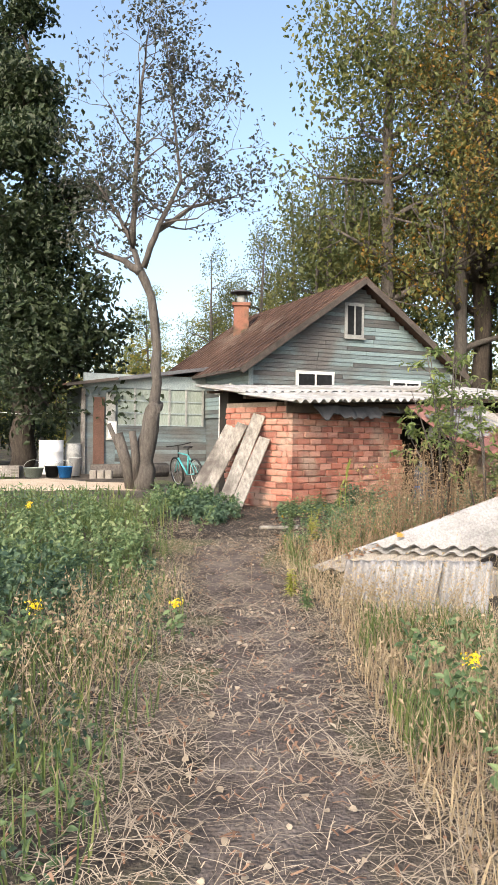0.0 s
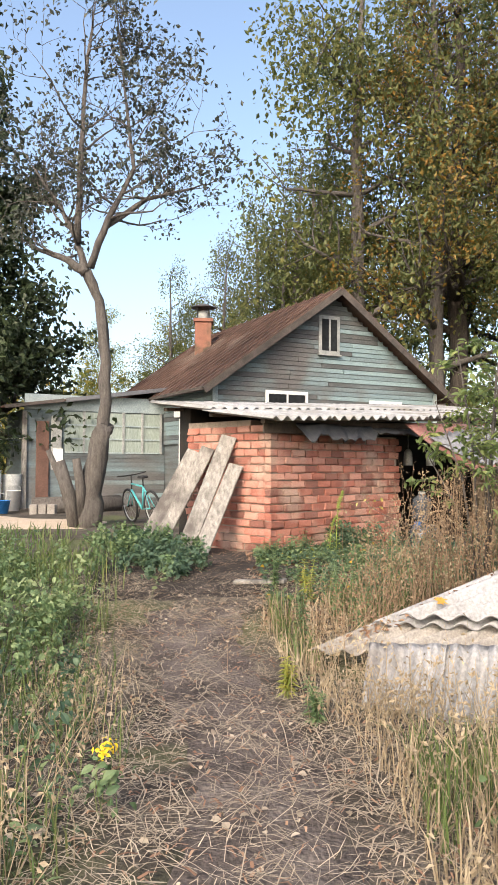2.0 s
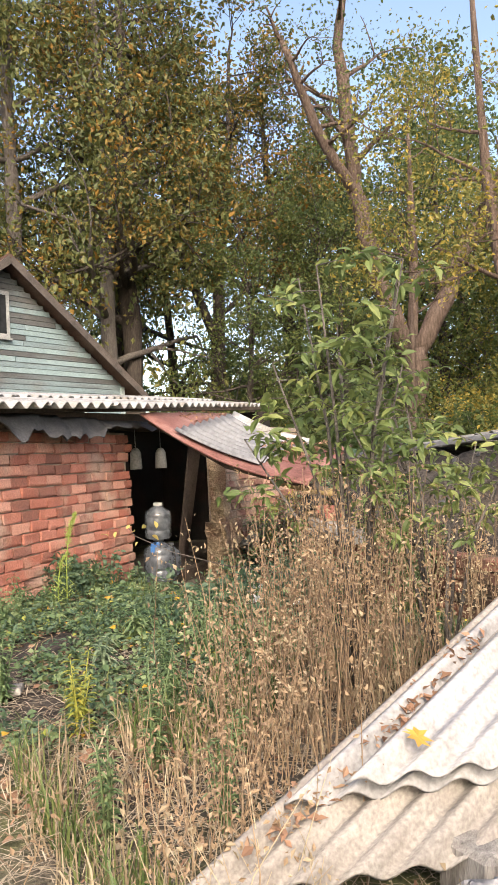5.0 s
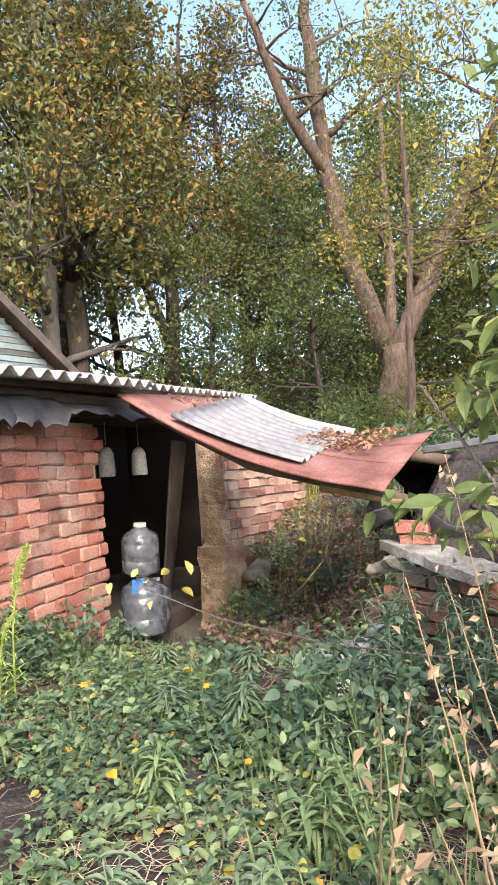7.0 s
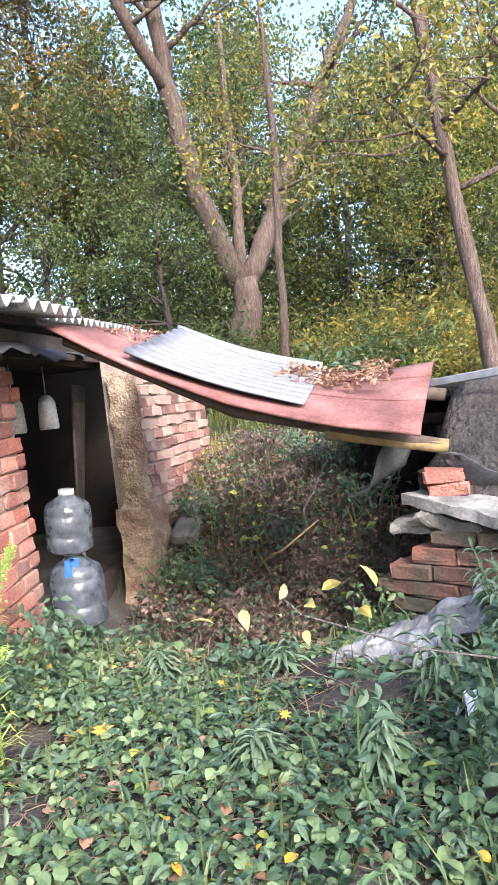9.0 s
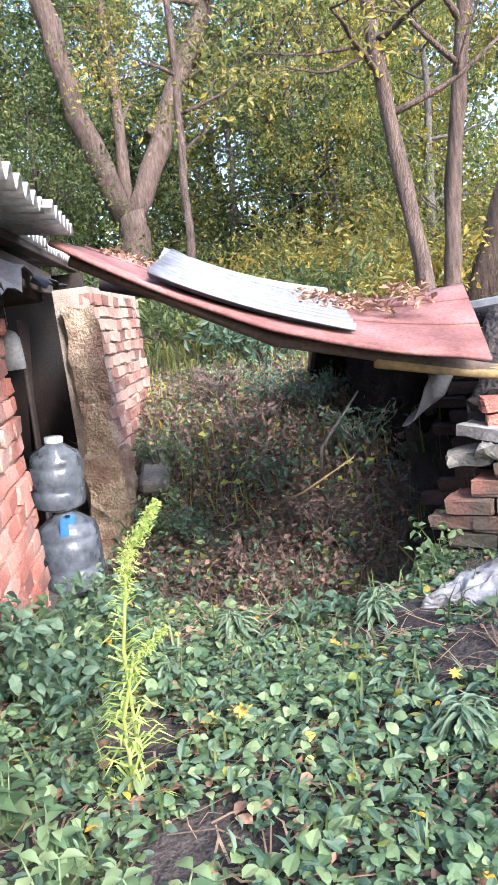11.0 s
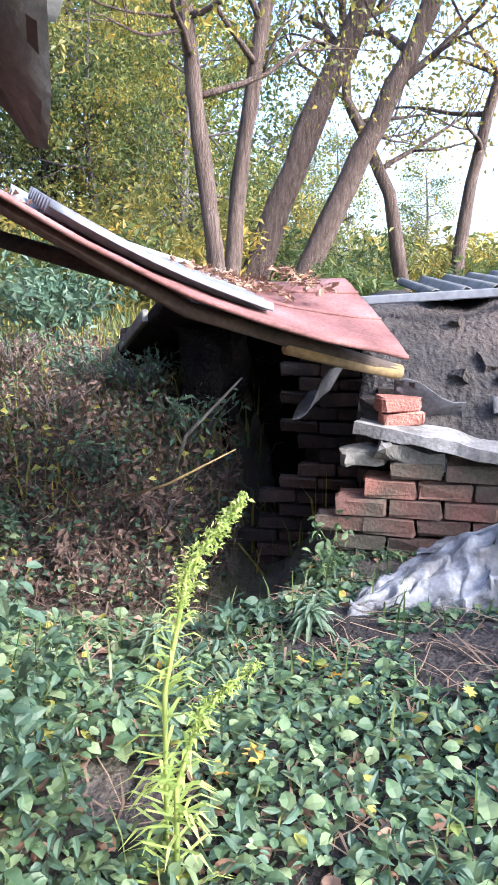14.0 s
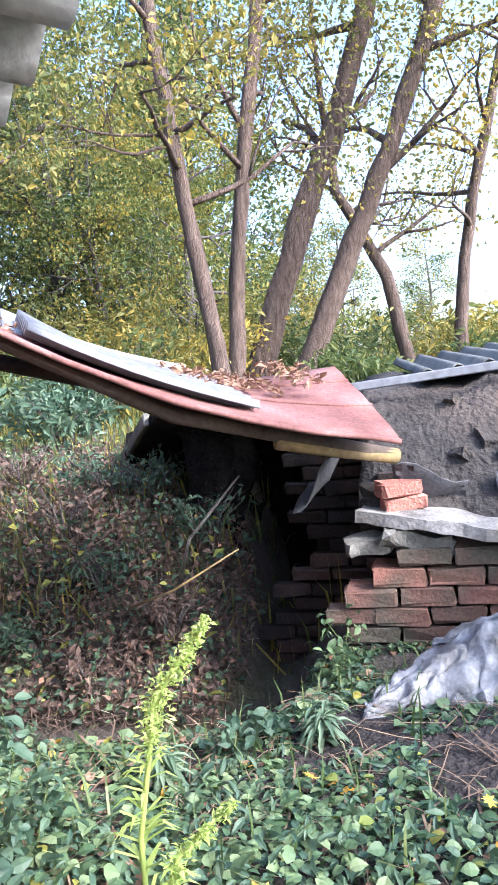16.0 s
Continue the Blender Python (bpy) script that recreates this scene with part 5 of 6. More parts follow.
# woods behind
wood = tree("forest_tree", (20, 33, 0.8), [([(0, 0, 0), (0.1, 0, 4), (0.3, 0.2, 8), (0.1, 0, 13)], [0.24, 0.19, 0.13, 0.04], 0.15, 26, 2.8)], M_BARK_DARK, L_FOREST, 0.19, 11, 0.36, 71, depth=3, kids=3, spread=0.85, up=0.05, label="leafy green tree of the wood behind", group="wood trees")
gold = tree("forest_tree", (24, 22, 1.2), [([(0, 0, 0), (0.1, 0, 4), (0.3, 0.2, 8), (0.1, 0, 12)], [0.22, 0.18, 0.12, 0.04], 0.12, 24, 2.6)], M_BARK_GREY, L_GOLDGREEN, 0.17, 11, 0.36, 72, depth=3, kids=3, spread=0.85, up=0.05, label="tree with yellowing autumn leaves in the wood", group="wood trees")
rng = np.random.default_rng(5)
for k, (src, x, y, s) in enumerate((
        (wood, 16.5, 30, 0.75), (wood, 21, 28, 1.0), (wood, 24, 33, 1.25), (wood, 28, 29, 1.1), (wood, 30, 36, 1.3), (wood, 23, 40, 1.3), (wood, 16, 43, 1.3), (wood, 8, 46, 1.1),
        (wood, 27, 24, 1.0), (gold, 21.5, 24.5, 0.8), (wood, 19.5, 21.0, 0.75), (gold, 24.5, 19.0, 0.9), (gold, 20.5, 17.6, 0.7), (wood, 27, 20, 1.1), (gold, 30, 15.8, 0.62), (gold, 34, 11, 0.5),
        (wood, 34, 21, 1.2), (gold, 33, 6.5, 0.45), (gold, 36, 1, 0.5), (gold, 18.5, 19.2, 0.55), (gold, 38, 15, 0.6), (wood, 14.2, 25.2, 0.55), (wood, 12.2, 28.2, 0.6), (gold, -3, 52, 0.8), (gold, -8, 55, 0.75), (gold, 1, 56, 0.85), (gold, -14, 50, 0.8), (wood, -17, 42, 0.8), (wood, -12, 38, 0.6))):
    o = copy_thing(src, pose(x, y, gz(x, y) - 0.1, 0, 0, rng.uniform(0, 360)))
    o.scale = (s, s, s * rng.uniform(0.9, 1.1))

# far woods, not to be counted
c = []
rng = np.random.default_rng(9)
for k in range(800):
    a = radians(rng.uniform(-35, 125))
    r = rng.uniform(48, 75)
    top = rng.uniform(3, 9) if -35 < math.degrees(a) < 8 else rng.uniform(4, 11)
    if 75 < math.degrees(a):
        top *= 0.55
    x, y = r * math.sin(a), 8 + r * math.cos(a)
    c.append(np.array([x, y, 0.5]) + rng.normal(0, 1, (60, 3)) * np.array([1.3, 1.3, 0]) + np.stack([np.zeros(60), np.zeros(60), top * rng.uniform(0, 1, 60) ** 0.8], 1))
far = leaves("far_woods", np.concatenate(c), 0.62, L_GOLD, None, 3)
tagged(far, "yellow-green woods in the distance", "woods", kind="stuff")


def bush(name, x, y, rx, ry, h, mat, n, size, seed, label, stems=9, z=None, category="bush"):
    rng = np.random.default_rng(seed)
    z = gz(x, y) if z is None else z
    ob = empty(name, (x, y, z))
    V, F, tips = [], [], []
    for k in range(stems):
        a = rng.uniform(0, 2 * math.pi)
        e = Vector((rx * math.cos(a) * rng.uniform(0.2, 1), ry * math.sin(a) * rng.uniform(0.2, 1), h * rng.uniform(0.5, 1)))
        pts = [Vector((0.15 * e.x, 0.15 * e.y, -0.05)), e * 0.5 + Vector((0, 0, 0.1 * h)), e]
        v, f = tube_arrays(pts, [0.012, 0.008, 0.003], 5)
        o = len(V)
        V += v
        F += [tuple(o + q for q in w) for w in f]
        tips += [pts[1].lerp(pts[2], t) for t in np.linspace(0, 1, 6)]
    mesh_ob("stemwork", V, F, M_BARK_GREY, ob, True)["kind"] = "stuff"
    t = np.array([tuple(p) for p in tips])
    c = t[rng.integers(0, len(t), n)] + rng.normal(0, 1, (n, 3)) * np.array([rx, ry, h]) * 0.13
    c[:, 2] = np.maximum(c[:, 2], 0.03)
    leaves("foliage", c, size, mat, ob, seed, 0.2, 0.45, 0.4)
    return tagged(ob, label, category)


k = 0
for x, y, r, h, m in ((7.5, 15.2, 0.9, 0.9, L_NETTLE), (8.6, 17, 1.2, 1.0, L_FOREST), (6.9, 17.6, 0.8, 0.8, L_FOREST), (10.5, 16.0, 1.2, 1.2, L_FOREST), (12.6, 17.5, 1.5, 1.6, L_GOLD), (14.5, 20, 1.8, 2.4, L_GOLD), (9.8, 14.7, 0.9, 0.7, L_GOLD), (10.2, 12.2, 1.0, 0.7, L_FOREST),
                      (11.8, 15.0, 1.4, 1.3, L_GOLD), (14, 16, 2.0, 1.8, L_GOLD), (15.5, 13.5, 2.0, 1.6, L_FOREST), (8.7, 11.6, 0.9, 0.5, L_GOLD), (16.5, 18.5, 2.2, 2.6, L_GOLD), (11.5, 10.4, 1.2, 0.9, L_FOREST), (15.5, 10.2, 2.2, 1.5, L_GOLD), (12.2, 21.5, 1.6, 2.0, L_FOREST), (9.5, 19.8, 1.2, 1.2, L_FOREST), (18, 15, 2.4, 2.4, L_GOLD), (17.5, 23, 2.0, 2.4, L_FOREST), (13.6, 23.0, 1.6, 1.8, L_FOREST)):
    k += 1
    bush("bush", x, y, r, r, h, m, int(1100 * r), 0.10 + 0.02 * r, 100 + k, "green and yellow undergrowth bush on the bank", 16)
for x, y, r, h in ((-9, 30, 2.4, 2.6), (-6, 32, 2.2, 2.4), (-12, 27, 2.5, 2.2), (-3.5, 33, 2, 2.4), (-14, 33, 3, 3.0), (8.5, 26, 1.8, 2.0), (11.5, 28.5, 2, 2.0)):
    k += 1
    bush("bush", x, y, r, r, h, L_DARK if x < 0 else L_FOREST, 1800, 0.2, 100 + k, "dark green bush at the yard's edge", 18)

# ash-leaved sapling by the slate pile
def sapling(x, y, h, seed, n, label):
    rng = np.random.default_rng(seed)
    z = gz(x, y)
    ob = empty("sapling", (x, y, z))
    c = []
    V, F = [], []
    for k in range(n):
        a = rng.uniform(0, 2 * math.pi)
        e = Vector((math.cos(a) * rng.uniform(0.1, 0.75), math.sin(a) * rng.uniform(0.1, 0.75), h * rng.uniform(0.6, 1.0)))
        pts = [Vector((0.05 * e.x, 0.05 * e.y, -0.05)), Vector((e.x * 0.45, e.y * 0.45, e.z * 0.62)), e]
        v, f = tube_arrays(pts, [0.014, 0.010, 0.004], 6)
        o = len(V)
        V += v
        F += [tuple(o + q for q in w) for w in f]
        for j in range(8):
            p = pts[1].lerp(pts[2], j / 7)
            b = rng.uniform(0, 2 * math.pi)
            d = Vector((math.cos(b), math.sin(b), rng.uniform(-0.2, 0.4))) * rng.uniform(0.18, 0.36)
            v, f = tube_arrays([p, p + d * 0.5 + Vector((0, 0, 0.02)), p + d], [0.004, 0.003, 0.002], 4)
            o = len(V)
            V += v
            F += [tuple(o + q for q in w) for w in f]
            for t in np.linspace(0.35, 1, 7):
                for s in (-1, 1):
                    c.append(tuple(p + d * t + Vector(rng.normal(0, 0.012, 3))))
    mesh_ob("stemwork", V, F, M_BARK_GREY, ob, True)["kind"] = "stuff"
    leaves("foliage", np.array(c), 0.082, L_ASH, ob, seed, 0.5, 0.36, 0.5, "", True)
    return tagged(ob, label, "sapling")


sapling(2.35, 9.2, 2.35, 3, 10, "leafy young sapling with compound green leaves")
sapling(2.8, 9.0, 2.1, 4, 7, "smaller leafy sapling behind the slate pile")
sapling(3.3, 10.3, 1.3, 5, 4, "thin sapling with yellowing leaves by the cellar")

# ---- grass, straw and weeds ----
def off_path(x, y, margin=0.55):
    return abs(x - path_x(y)) - margin


rng = np.random.default_rng(12)


def straw(name, n, keep, x0, x1, y0, y1, l0, l1, w, mat, seed, label):
    """Fallen stalks lying on the ground."""
    pts = scatter(n, x0, x1, y0, y1, keep, seed)
    rng = np.random.default_rng(seed + 1)
    a = rng.uniform(0, 2 * np.pi, n)
    L = rng.uniform(l0, l1, n)
    d = np.stack([np.cos(a) * L / 2, np.sin(a) * L / 2, rng.normal(0, 0.05, n) * L], 1)
    s = np.stack([-np.sin(a), np.cos(a), np.zeros(n)], 1) * (w * rng.uniform(0.5, 1.4, n))[:, None]
    c = pts + np.array([0, 0, 1]) * rng.uniform(0.022, 0.055, n)[:, None]
    bend = np.stack([-np.sin(a), np.cos(a), np.zeros(n)], 1) * (rng.normal(0, 0.12, n) * L)[:, None] + np.array([0, 0, 0.012])
    v = np.stack([c - d - s, c - d + s, c + bend + s, c + bend - s, c + d + s * 0.5, c + d - s * 0.5], 1).reshape(-1, 3)
    k = np.arange(n) * 6
    f = np.concatenate([np.stack([k, k + 1, k + 2, k + 3], 1), np.stack([k + 3, k + 2, k + 4, k + 5], 1)])
    me = bpy.data.meshes.new(name)
    me.from_pydata(v.tolist(), [], f.tolist())
    me.materials.append(mat)
    return tagged(new(name, me), label, "straw", kind="stuff")


def shed_front(x, y):
    q = Vector((x, y, 0)) - C0
    return q.dot(BD)


def open_ground(x, y):
    return not (shed_front(x, y) > -0.02 and (Vector((x, y, 0)) - C0).dot(FD) > -0.1) and not (x > 3.75 and 9.2 < y < 12.1)


straw("straw", 20000, lambda x, y, r: r.uniform() < (0.42 if off_path(x, y, 0.35) < 0 else 1.0), -1.9, 2.1, 1.6, 10.5, 0.04, 0.24, 0.0021, L_STRAW, 1, "pale dry straw lying on the path")
straw("straw", 2500, lambda x, y, r: open_ground(x, y), -1.2, 3.4, 8.5, 13.0, 0.05, 0.3, 0.003, L_BROWN, 3, "brown dead stalks lying among leaves")
straw("straw", 1800, None, -1.3, 1.6, 1.5, 9.5, 0.02, 0.09, 0.006, L_FALLEN, 5, "small brown bits of litter on the path")

blades("grass", scatter(9000, -3.8, -0.5, 1.8, 12, lambda x, y, r: off_path(x, y) > 0.1 and r.uniform() < 0.35 + 0.65 * smooth01(0.1, 0.9, off_path(x, y)) and noise.noise((x * 0.9, y * 0.9, 4)) > -0.25, 7), 0.10, 0.38, 0.005, L_GRASS, 0.5, 1, "green grass beside the path")
blades("grass", scatter(9000, 0.3, 3.2, 1.8, 11, lambda x, y, r: off_path(x, y) > 0.05 and y < 9.0 + 0.3 * x and not (0.7 < x < 3.0 and 6.4 < y < 8.6), 8), 0.08, 0.32, 0.0045, L_DRY, 0.7, 2, "dry yellow grass beside the path")
blades("grass", scatter(4200, 0.3, 3.0, 3.0, 11.5, lambda x, y, r: off_path(x, y) > 0.1 and noise.noise((x * 1.1, y * 1.1, 14)) > 0 and y < 9.0 + 0.3 * x and not (0.7 < x < 3.0 and 6.4 < y < 8.6), 9), 0.1, 0.34, 0.005, L_GRASS, 0.5, 3, "green grass among the dry stalks")
blades("grass", scatter(6000, -9, 14, 11.5, 30, lambda x, y, r: open_ground(x, y) and not (-0.6 < x < 5.5 and y < 15) and not (-1.6 < x < -0.6 and y < 17) and not (-8.5 < x < -2 and 15 < y < 19.4) and not (x < -0.8 and y < 17.5 and abs(x - path_x(y)) < 1.2), 10), 0.08, 0.3, 0.010, L_GRASS, 0.6, 4, "rough green grass round the house")
blades("grass", scatter(9000, 4.6, 18, 11, 26, lambda x, y, r: open_ground(x, y), 11), 0.12, 0.45, 0.008, L_GOLD, 0.7, 5, "tall rank grass on the bank")


def weed_clump(name, x, y, r, n, h0, h1, mat_stem, mat_head, seed, label, head=14, width=0.0035, lean=0.16, size=0.022, group="dry weeds"):
    """A clump of stalks, each with its small leaves or seeds."""
    rng = np.random.default_rng(seed)
    ob = empty(name, (x, y, gz(x, y)))
    px = rng.normal(0, r, n)
    py = rng.normal(0, r, n)
    V, F, c = [], [], []
    for k in range(n):
        h = rng.uniform(h0, h1)
        base = Vector((px[k], py[k], gz(x + px[k], y + py[k]) - gz(x, y) - 0.02))
        tip = base + Vector((rng.normal(0, lean) * h, rng.normal(0, lean) * h, h))
        mid = (base + tip) / 2 + Vector((rng.normal(0, 0.03), rng.normal(0, 0.03), 0.03))
        v, f = tube_arrays([base, mid, tip], [width, width * 0.8, width * 0.35], 4)
        o = len(V)
        V += v
        F += [tuple(o + q for q in w) for w in f]
        for j in range(head):
            t = rng.uniform(0.4, 1.0)
            c.append(tuple(base.lerp(tip, t) + Vector(rng.normal(0, 0.028, 3)) * (1.5 - t * 0.6)))
    mesh_ob("stalk_tuft", V, F, mat_stem, ob, False)["kind"] = "stuff"
    if head:
        leaves("seed_tuft", np.array(c), size, mat_head, ob, seed, 0.3 if size > 0.04 else 0.0, 0.55, 0.0, "", size > 0.04)
    return tagged(ob, label, "weeds", group)


straw("straw", 1500, lambda x, y, r: abs(noise.noise((x * 1.2, y * 1.2, 50))) < 0.16, -1.7, 1.9, 1.6, 9.5, 0.25, 0.6, 0.0019, L_STRAW, 6, "long pale dry stems lying across the path")
p = scatter(500, -1.0, 1.5, 1.6, 10, None, 45)
p[:, 2] += 0.025
tagged(leaves("path_leaves", p, 0.035, L_STRAW, None, 45, 2.0, 0.8, 0.0, "", True), "small pale dry leaves on the path", "leaves", kind="stuff")
s = 200
for x, y, r, n, h0, h1 in ((-1.25, 5.6, 0.22, 60, 0.35, 0.62), (-1.05, 5.2, 0.15, 40, 0.25, 0.5), (-1.2, 3.6, 0.2, 36, 0.2, 0.42), (-1.0, 7.4, 0.2, 30, 0.2, 0.4), (0.95, 5.9, 0.16, 34, 0.2, 0.45), (0.9, 5.0, 0.16, 30, 0.18, 0.4), (1.1, 3.6, 0.2, 30, 0.2, 0.4), (0.75, 7.7, 0.14, 30, 0.25, 0.55), (-1.0, 4.6, 0.2, 40, 0.25, 0.5), (-1.55, 4.1, 0.25, 50, 0.3, 0.6), (-0.85, 6.6, 0.2, 26, 0.25, 0.5), (1.55, 5.4, 0.3, 50, 0.35, 0.8), (2.0, 4.8, 0.3, 46, 0.35, 0.85), (1.35, 4.4, 0.2, 26, 0.3, 0.6), (2.3, 5.9, 0.3, 40, 0.4, 0.95), (0.78, 6.95, 0.16, 40, 0.25, 0.5), (1.15, 6.72, 0.2, 50, 0.25, 0.6), (1.55, 6.55, 0.2, 50, 0.25, 0.6), (0.95, 6.75, 0.16, 40, 0.2, 0.45)):
    s += 1
    weed_clump("dry_grass_clump", x, y, r, n, h0, h1, L_DRY, L_DRY, s, "clump of tall pale dry grass beside the path", 6, 0.0026, 0.34, 0.03)
for x, y, r, n, h0, h1 in ((0.62, 8.1, 0.22, 18, 0.3, 0.65), (1.2, 8.45, 0.2, 26, 0.5, 0.9), (1.5, 8.65, 0.22, 46, 0.7, 1.25), (1.8, 8.82, 0.22, 52, 0.8, 1.4), (2.1, 8.95, 0.2, 48, 0.8, 1.4), (2.4, 9.05, 0.22, 40, 0.8, 1.35), (2.75, 9.2, 0.22, 26, 0.7, 1.25), (0.9, 8.05, 0.15, 16, 0.35, 0.7), (3.0, 8.9, 0.25, 24, 0.7, 1.2)):
    s += 1
    weed_clump("dead_weed_clump", x, y, r, n, h0, h1, L_BROWN, L_BROWN if s % 3 else L_DRY, s, "clump of tall brown dead weeds with seed heads", 30, 0.0028, 0.15, 0.024)
for x, y, r, n, h0, h1 in ((-2.2, 4.4, 0.35, 34, 0.4, 0.8), (-1.9, 6.4, 0.4, 40, 0.3, 0.65), (-2.7, 7.6, 0.5, 50, 0.35, 0.7), (-1.6, 3.2, 0.25, 30, 0.3, 0.6), (-1.9, 8.6, 0.4, 36, 0.25, 0.5), (-3.2, 5.8, 0.4, 36, 0.4, 0.8), (-2.1, 10, 0.5, 36, 0.2, 0.45), (2.1, 4.1, 0.25, 26, 0.2, 0.5), (1.65, 3.7, 0.2, 20, 0.2, 0.42), (-0.75, 11.2, 0.22, 36, 0.15, 0.38), (-0.95, 11.8, 0.25, 36, 0.15, 0.42), (1.7, 12.9, 0.2, 22, 0.2, 0.45), (-1.2, 12.3, 0.25, 30, 0.15, 0.4), (-0.62, 10.7, 0.2, 24, 0.12, 0.3)):
    s += 1
    weed_clump("green_weed_clump", x, y, r, n, h0, h1, L_GRASS, L_HERB if s % 2 else L_NETTLE, s, "clump of green leafy weeds", 44, 0.003, 0.2, 0.055, "green weeds")
for x, y, h in ((1.20, 4.03, 0.42), (-2.75, 9.4, 0.55), (-1.45, 5.15, 0.42), (-0.55, 5.75, 0.3), (-2.0, 4.9, 0.5)):
    s += 1
    o = weed_clump("goldenrod", x, y, 0.04, 4, h * 0.8, h, L_GRASS, L_HERB, s, "goldenrod with bright yellow flower heads", 10, 0.003, 0.08, 0.05, "goldenrods")
    rngk = np.random.default_rng(s)
    leaves("flower_head", np.array([0, 0, h]) + rngk.normal(0, 0.022, (70, 3)), 0.022, leaf_material("yellow_petals", [(0.75, 0.52, 0.02), (0.9, 0.7, 0.04)], 0.2), o, s)

# leafy cover beside the path
for n, m, sz, sd, lab in ((5200, L_HERB, 0.06, 41, "green leafy weeds carpeting the path side"), (3000, L_NETTLE, 0.055, 42, "dark green weeds carpeting the path side")):
    p = scatter(n, -3.8, -0.6, 1.8, 12, lambda x, y, r: off_path(x, y) > 0.25 and noise.noise((x * 0.8, y * 0.8, 40)) > -0.15, sd)
    p[:, 2] += np.random.default_rng(sd).uniform(0.03, 0.32, n) * np.array([smooth01(0.2, 1.2, off_path(x, y)) + 0.2 for x, y, z in p])
    tagged(leaves("leafy_weeds", p, sz, m, None, sd, 0.4, 0.4, 0.2, "", True), lab, "weeds", kind="stuff")
p = scatter(2200, 0.7, 3.0, 2.6, 6.4, lambda x, y, r: off_path(x, y) > 0.35 and noise.noise((x * 0.9, y * 0.9, 44)) > -0.1, 43)
p[:, 2] += np.random.default_rng(43).uniform(0.03, 0.3, len(p))
tagged(leaves("leafy_weeds", p, 0.065, L_HERB, None, 43, 0.4, 0.45, 0.2, "", True), "green leafy weeds among dry grass", "weeds", kind="stuff")

# leafy ground cover before the pit
def cover_keep(x, y, r):
    return open_ground(x, y) and noise.noise((x * 2.4, y * 2.4, 21)) > (-0.27 if x > 1.8 else -0.2) and (x - 1.3) ** 2 + (y - 11.75) ** 2 > 0.03 + 0.05 * noise.noise((x * 5, y * 5, 2)) and not (x > 2.95 and y > 12.3)


def cover(name, n, lo, hi, size, mat, seed, label, box_=(0.4, 3.9, 9.2, 13.2), flat=1.6, aspect=0.75):
    p = scatter(n, *box_, cover_keep, seed)
    p[:, 2] += np.random.default_rng(seed).uniform(lo, hi, n) * (1 - 0.7 * np.clip((p[:, 0] - 1.9) / 0.8, 0, 1))
    o = leaves(name, p, size, mat, None, seed, flat, aspect, 0.1, "", True)
    return tagged(o, label, "ground cover", kind="stuff")


cover("ground_leaves", 13500, 0.012, 0.10, 0.040, L_HERB, 31, "green broad-leaved ground cover before the pit")
cover("ground_leaves", 12500, 0.012, 0.09, 0.032, L_NETTLE, 32, "dark green ground cover before the pit", aspect=0.6)
cover("ground_leaves", 5000, 0.02, 0.13, 0.050, L_NETTLE, 39, "narrow grey-green leaves among the ground cover", aspect=0.3, flat=0.6)
cover("ground_leaves", 320, 0.03, 0.11, 0.04, L_YELLOWGREEN, 33, "yellowing leaves among the ground cover")
cover("ground_leaves", 450, 0.04, 0.12, 0.055, L_HERB, 38, "larger green leaves over the ground cover", (1.7, 3.7, 9.8, 13.2))
cover("fallen_leaves", 3000, 0.012, 0.045, 0.045, L_FALLEN, 34, "brown fallen leaves on bare soil", (0.3, 4.0, 8.6, 13.6))
cover("fallen_leaves", 90, 0.04, 0.1, 0.045, L_YELLOW, 35, "yellow fallen leaves on the ground cover")
blades("grass", scatter(700, 0.4, 3.6, 9.2, 13, cover_keep, 36), 0.08, 0.24, 0.005, L_GRASS, 0.6, 37, "thin grass in the ground cover")


def maple_leaf(x, y, z, size, rz, mat, label):
    bm = bmesh.new()
    rim = [(0, -0.55), (0.12, -0.12), (0.5, -0.35), (0.32, 0.0), (0.62, 0.22), (0.24, 0.28), (0.3, 0.62), (0.08, 0.42), (0, 0.8), (-0.08, 0.42), (-0.3, 0.62), (-0.24, 0.28), (-0.62, 0.22), (-0.32, 0.0), (-0.5, -0.35), (-0.12, -0.12)]
    vs = [bm.verts.new((px * size, py * size, 0.12 * size * math.sin(3 * px + 2 * py))) for px, py in rim]
    ce = bm.verts.new((0, 0.1 * size, -0.02 * size))
    for i in range(len(vs)):
        bm.faces.new((vs[i], vs[(i + 1) % len(vs)], ce))
    ob = part("maple_leaf", bm, mat, None)
    ob.matrix_basis = pose(x, y, z, 12, -9, rz)
    return tagged(ob, label, "leaf", "fallen maple leaves")


for x, y, sz, rz in ((1.80, 12.0, 0.075, 30), (1.72, 12.08, 0.06, 140), (2.39, 11.97, 0.045, 75), (2.33, 11.90, 0.04, 200), (2.2, 11.45, 0.04, 10)):
    maple_leaf(x, y, gz(x, y) + 0.09, sz, rz, L_YELLOW, "yellow fallen maple leaf on green cover")
maple_leaf(1.51, 7.70, 0.60, 0.09, 60, L_YELLOW, "yellow fallen maple leaf on the slate pile")

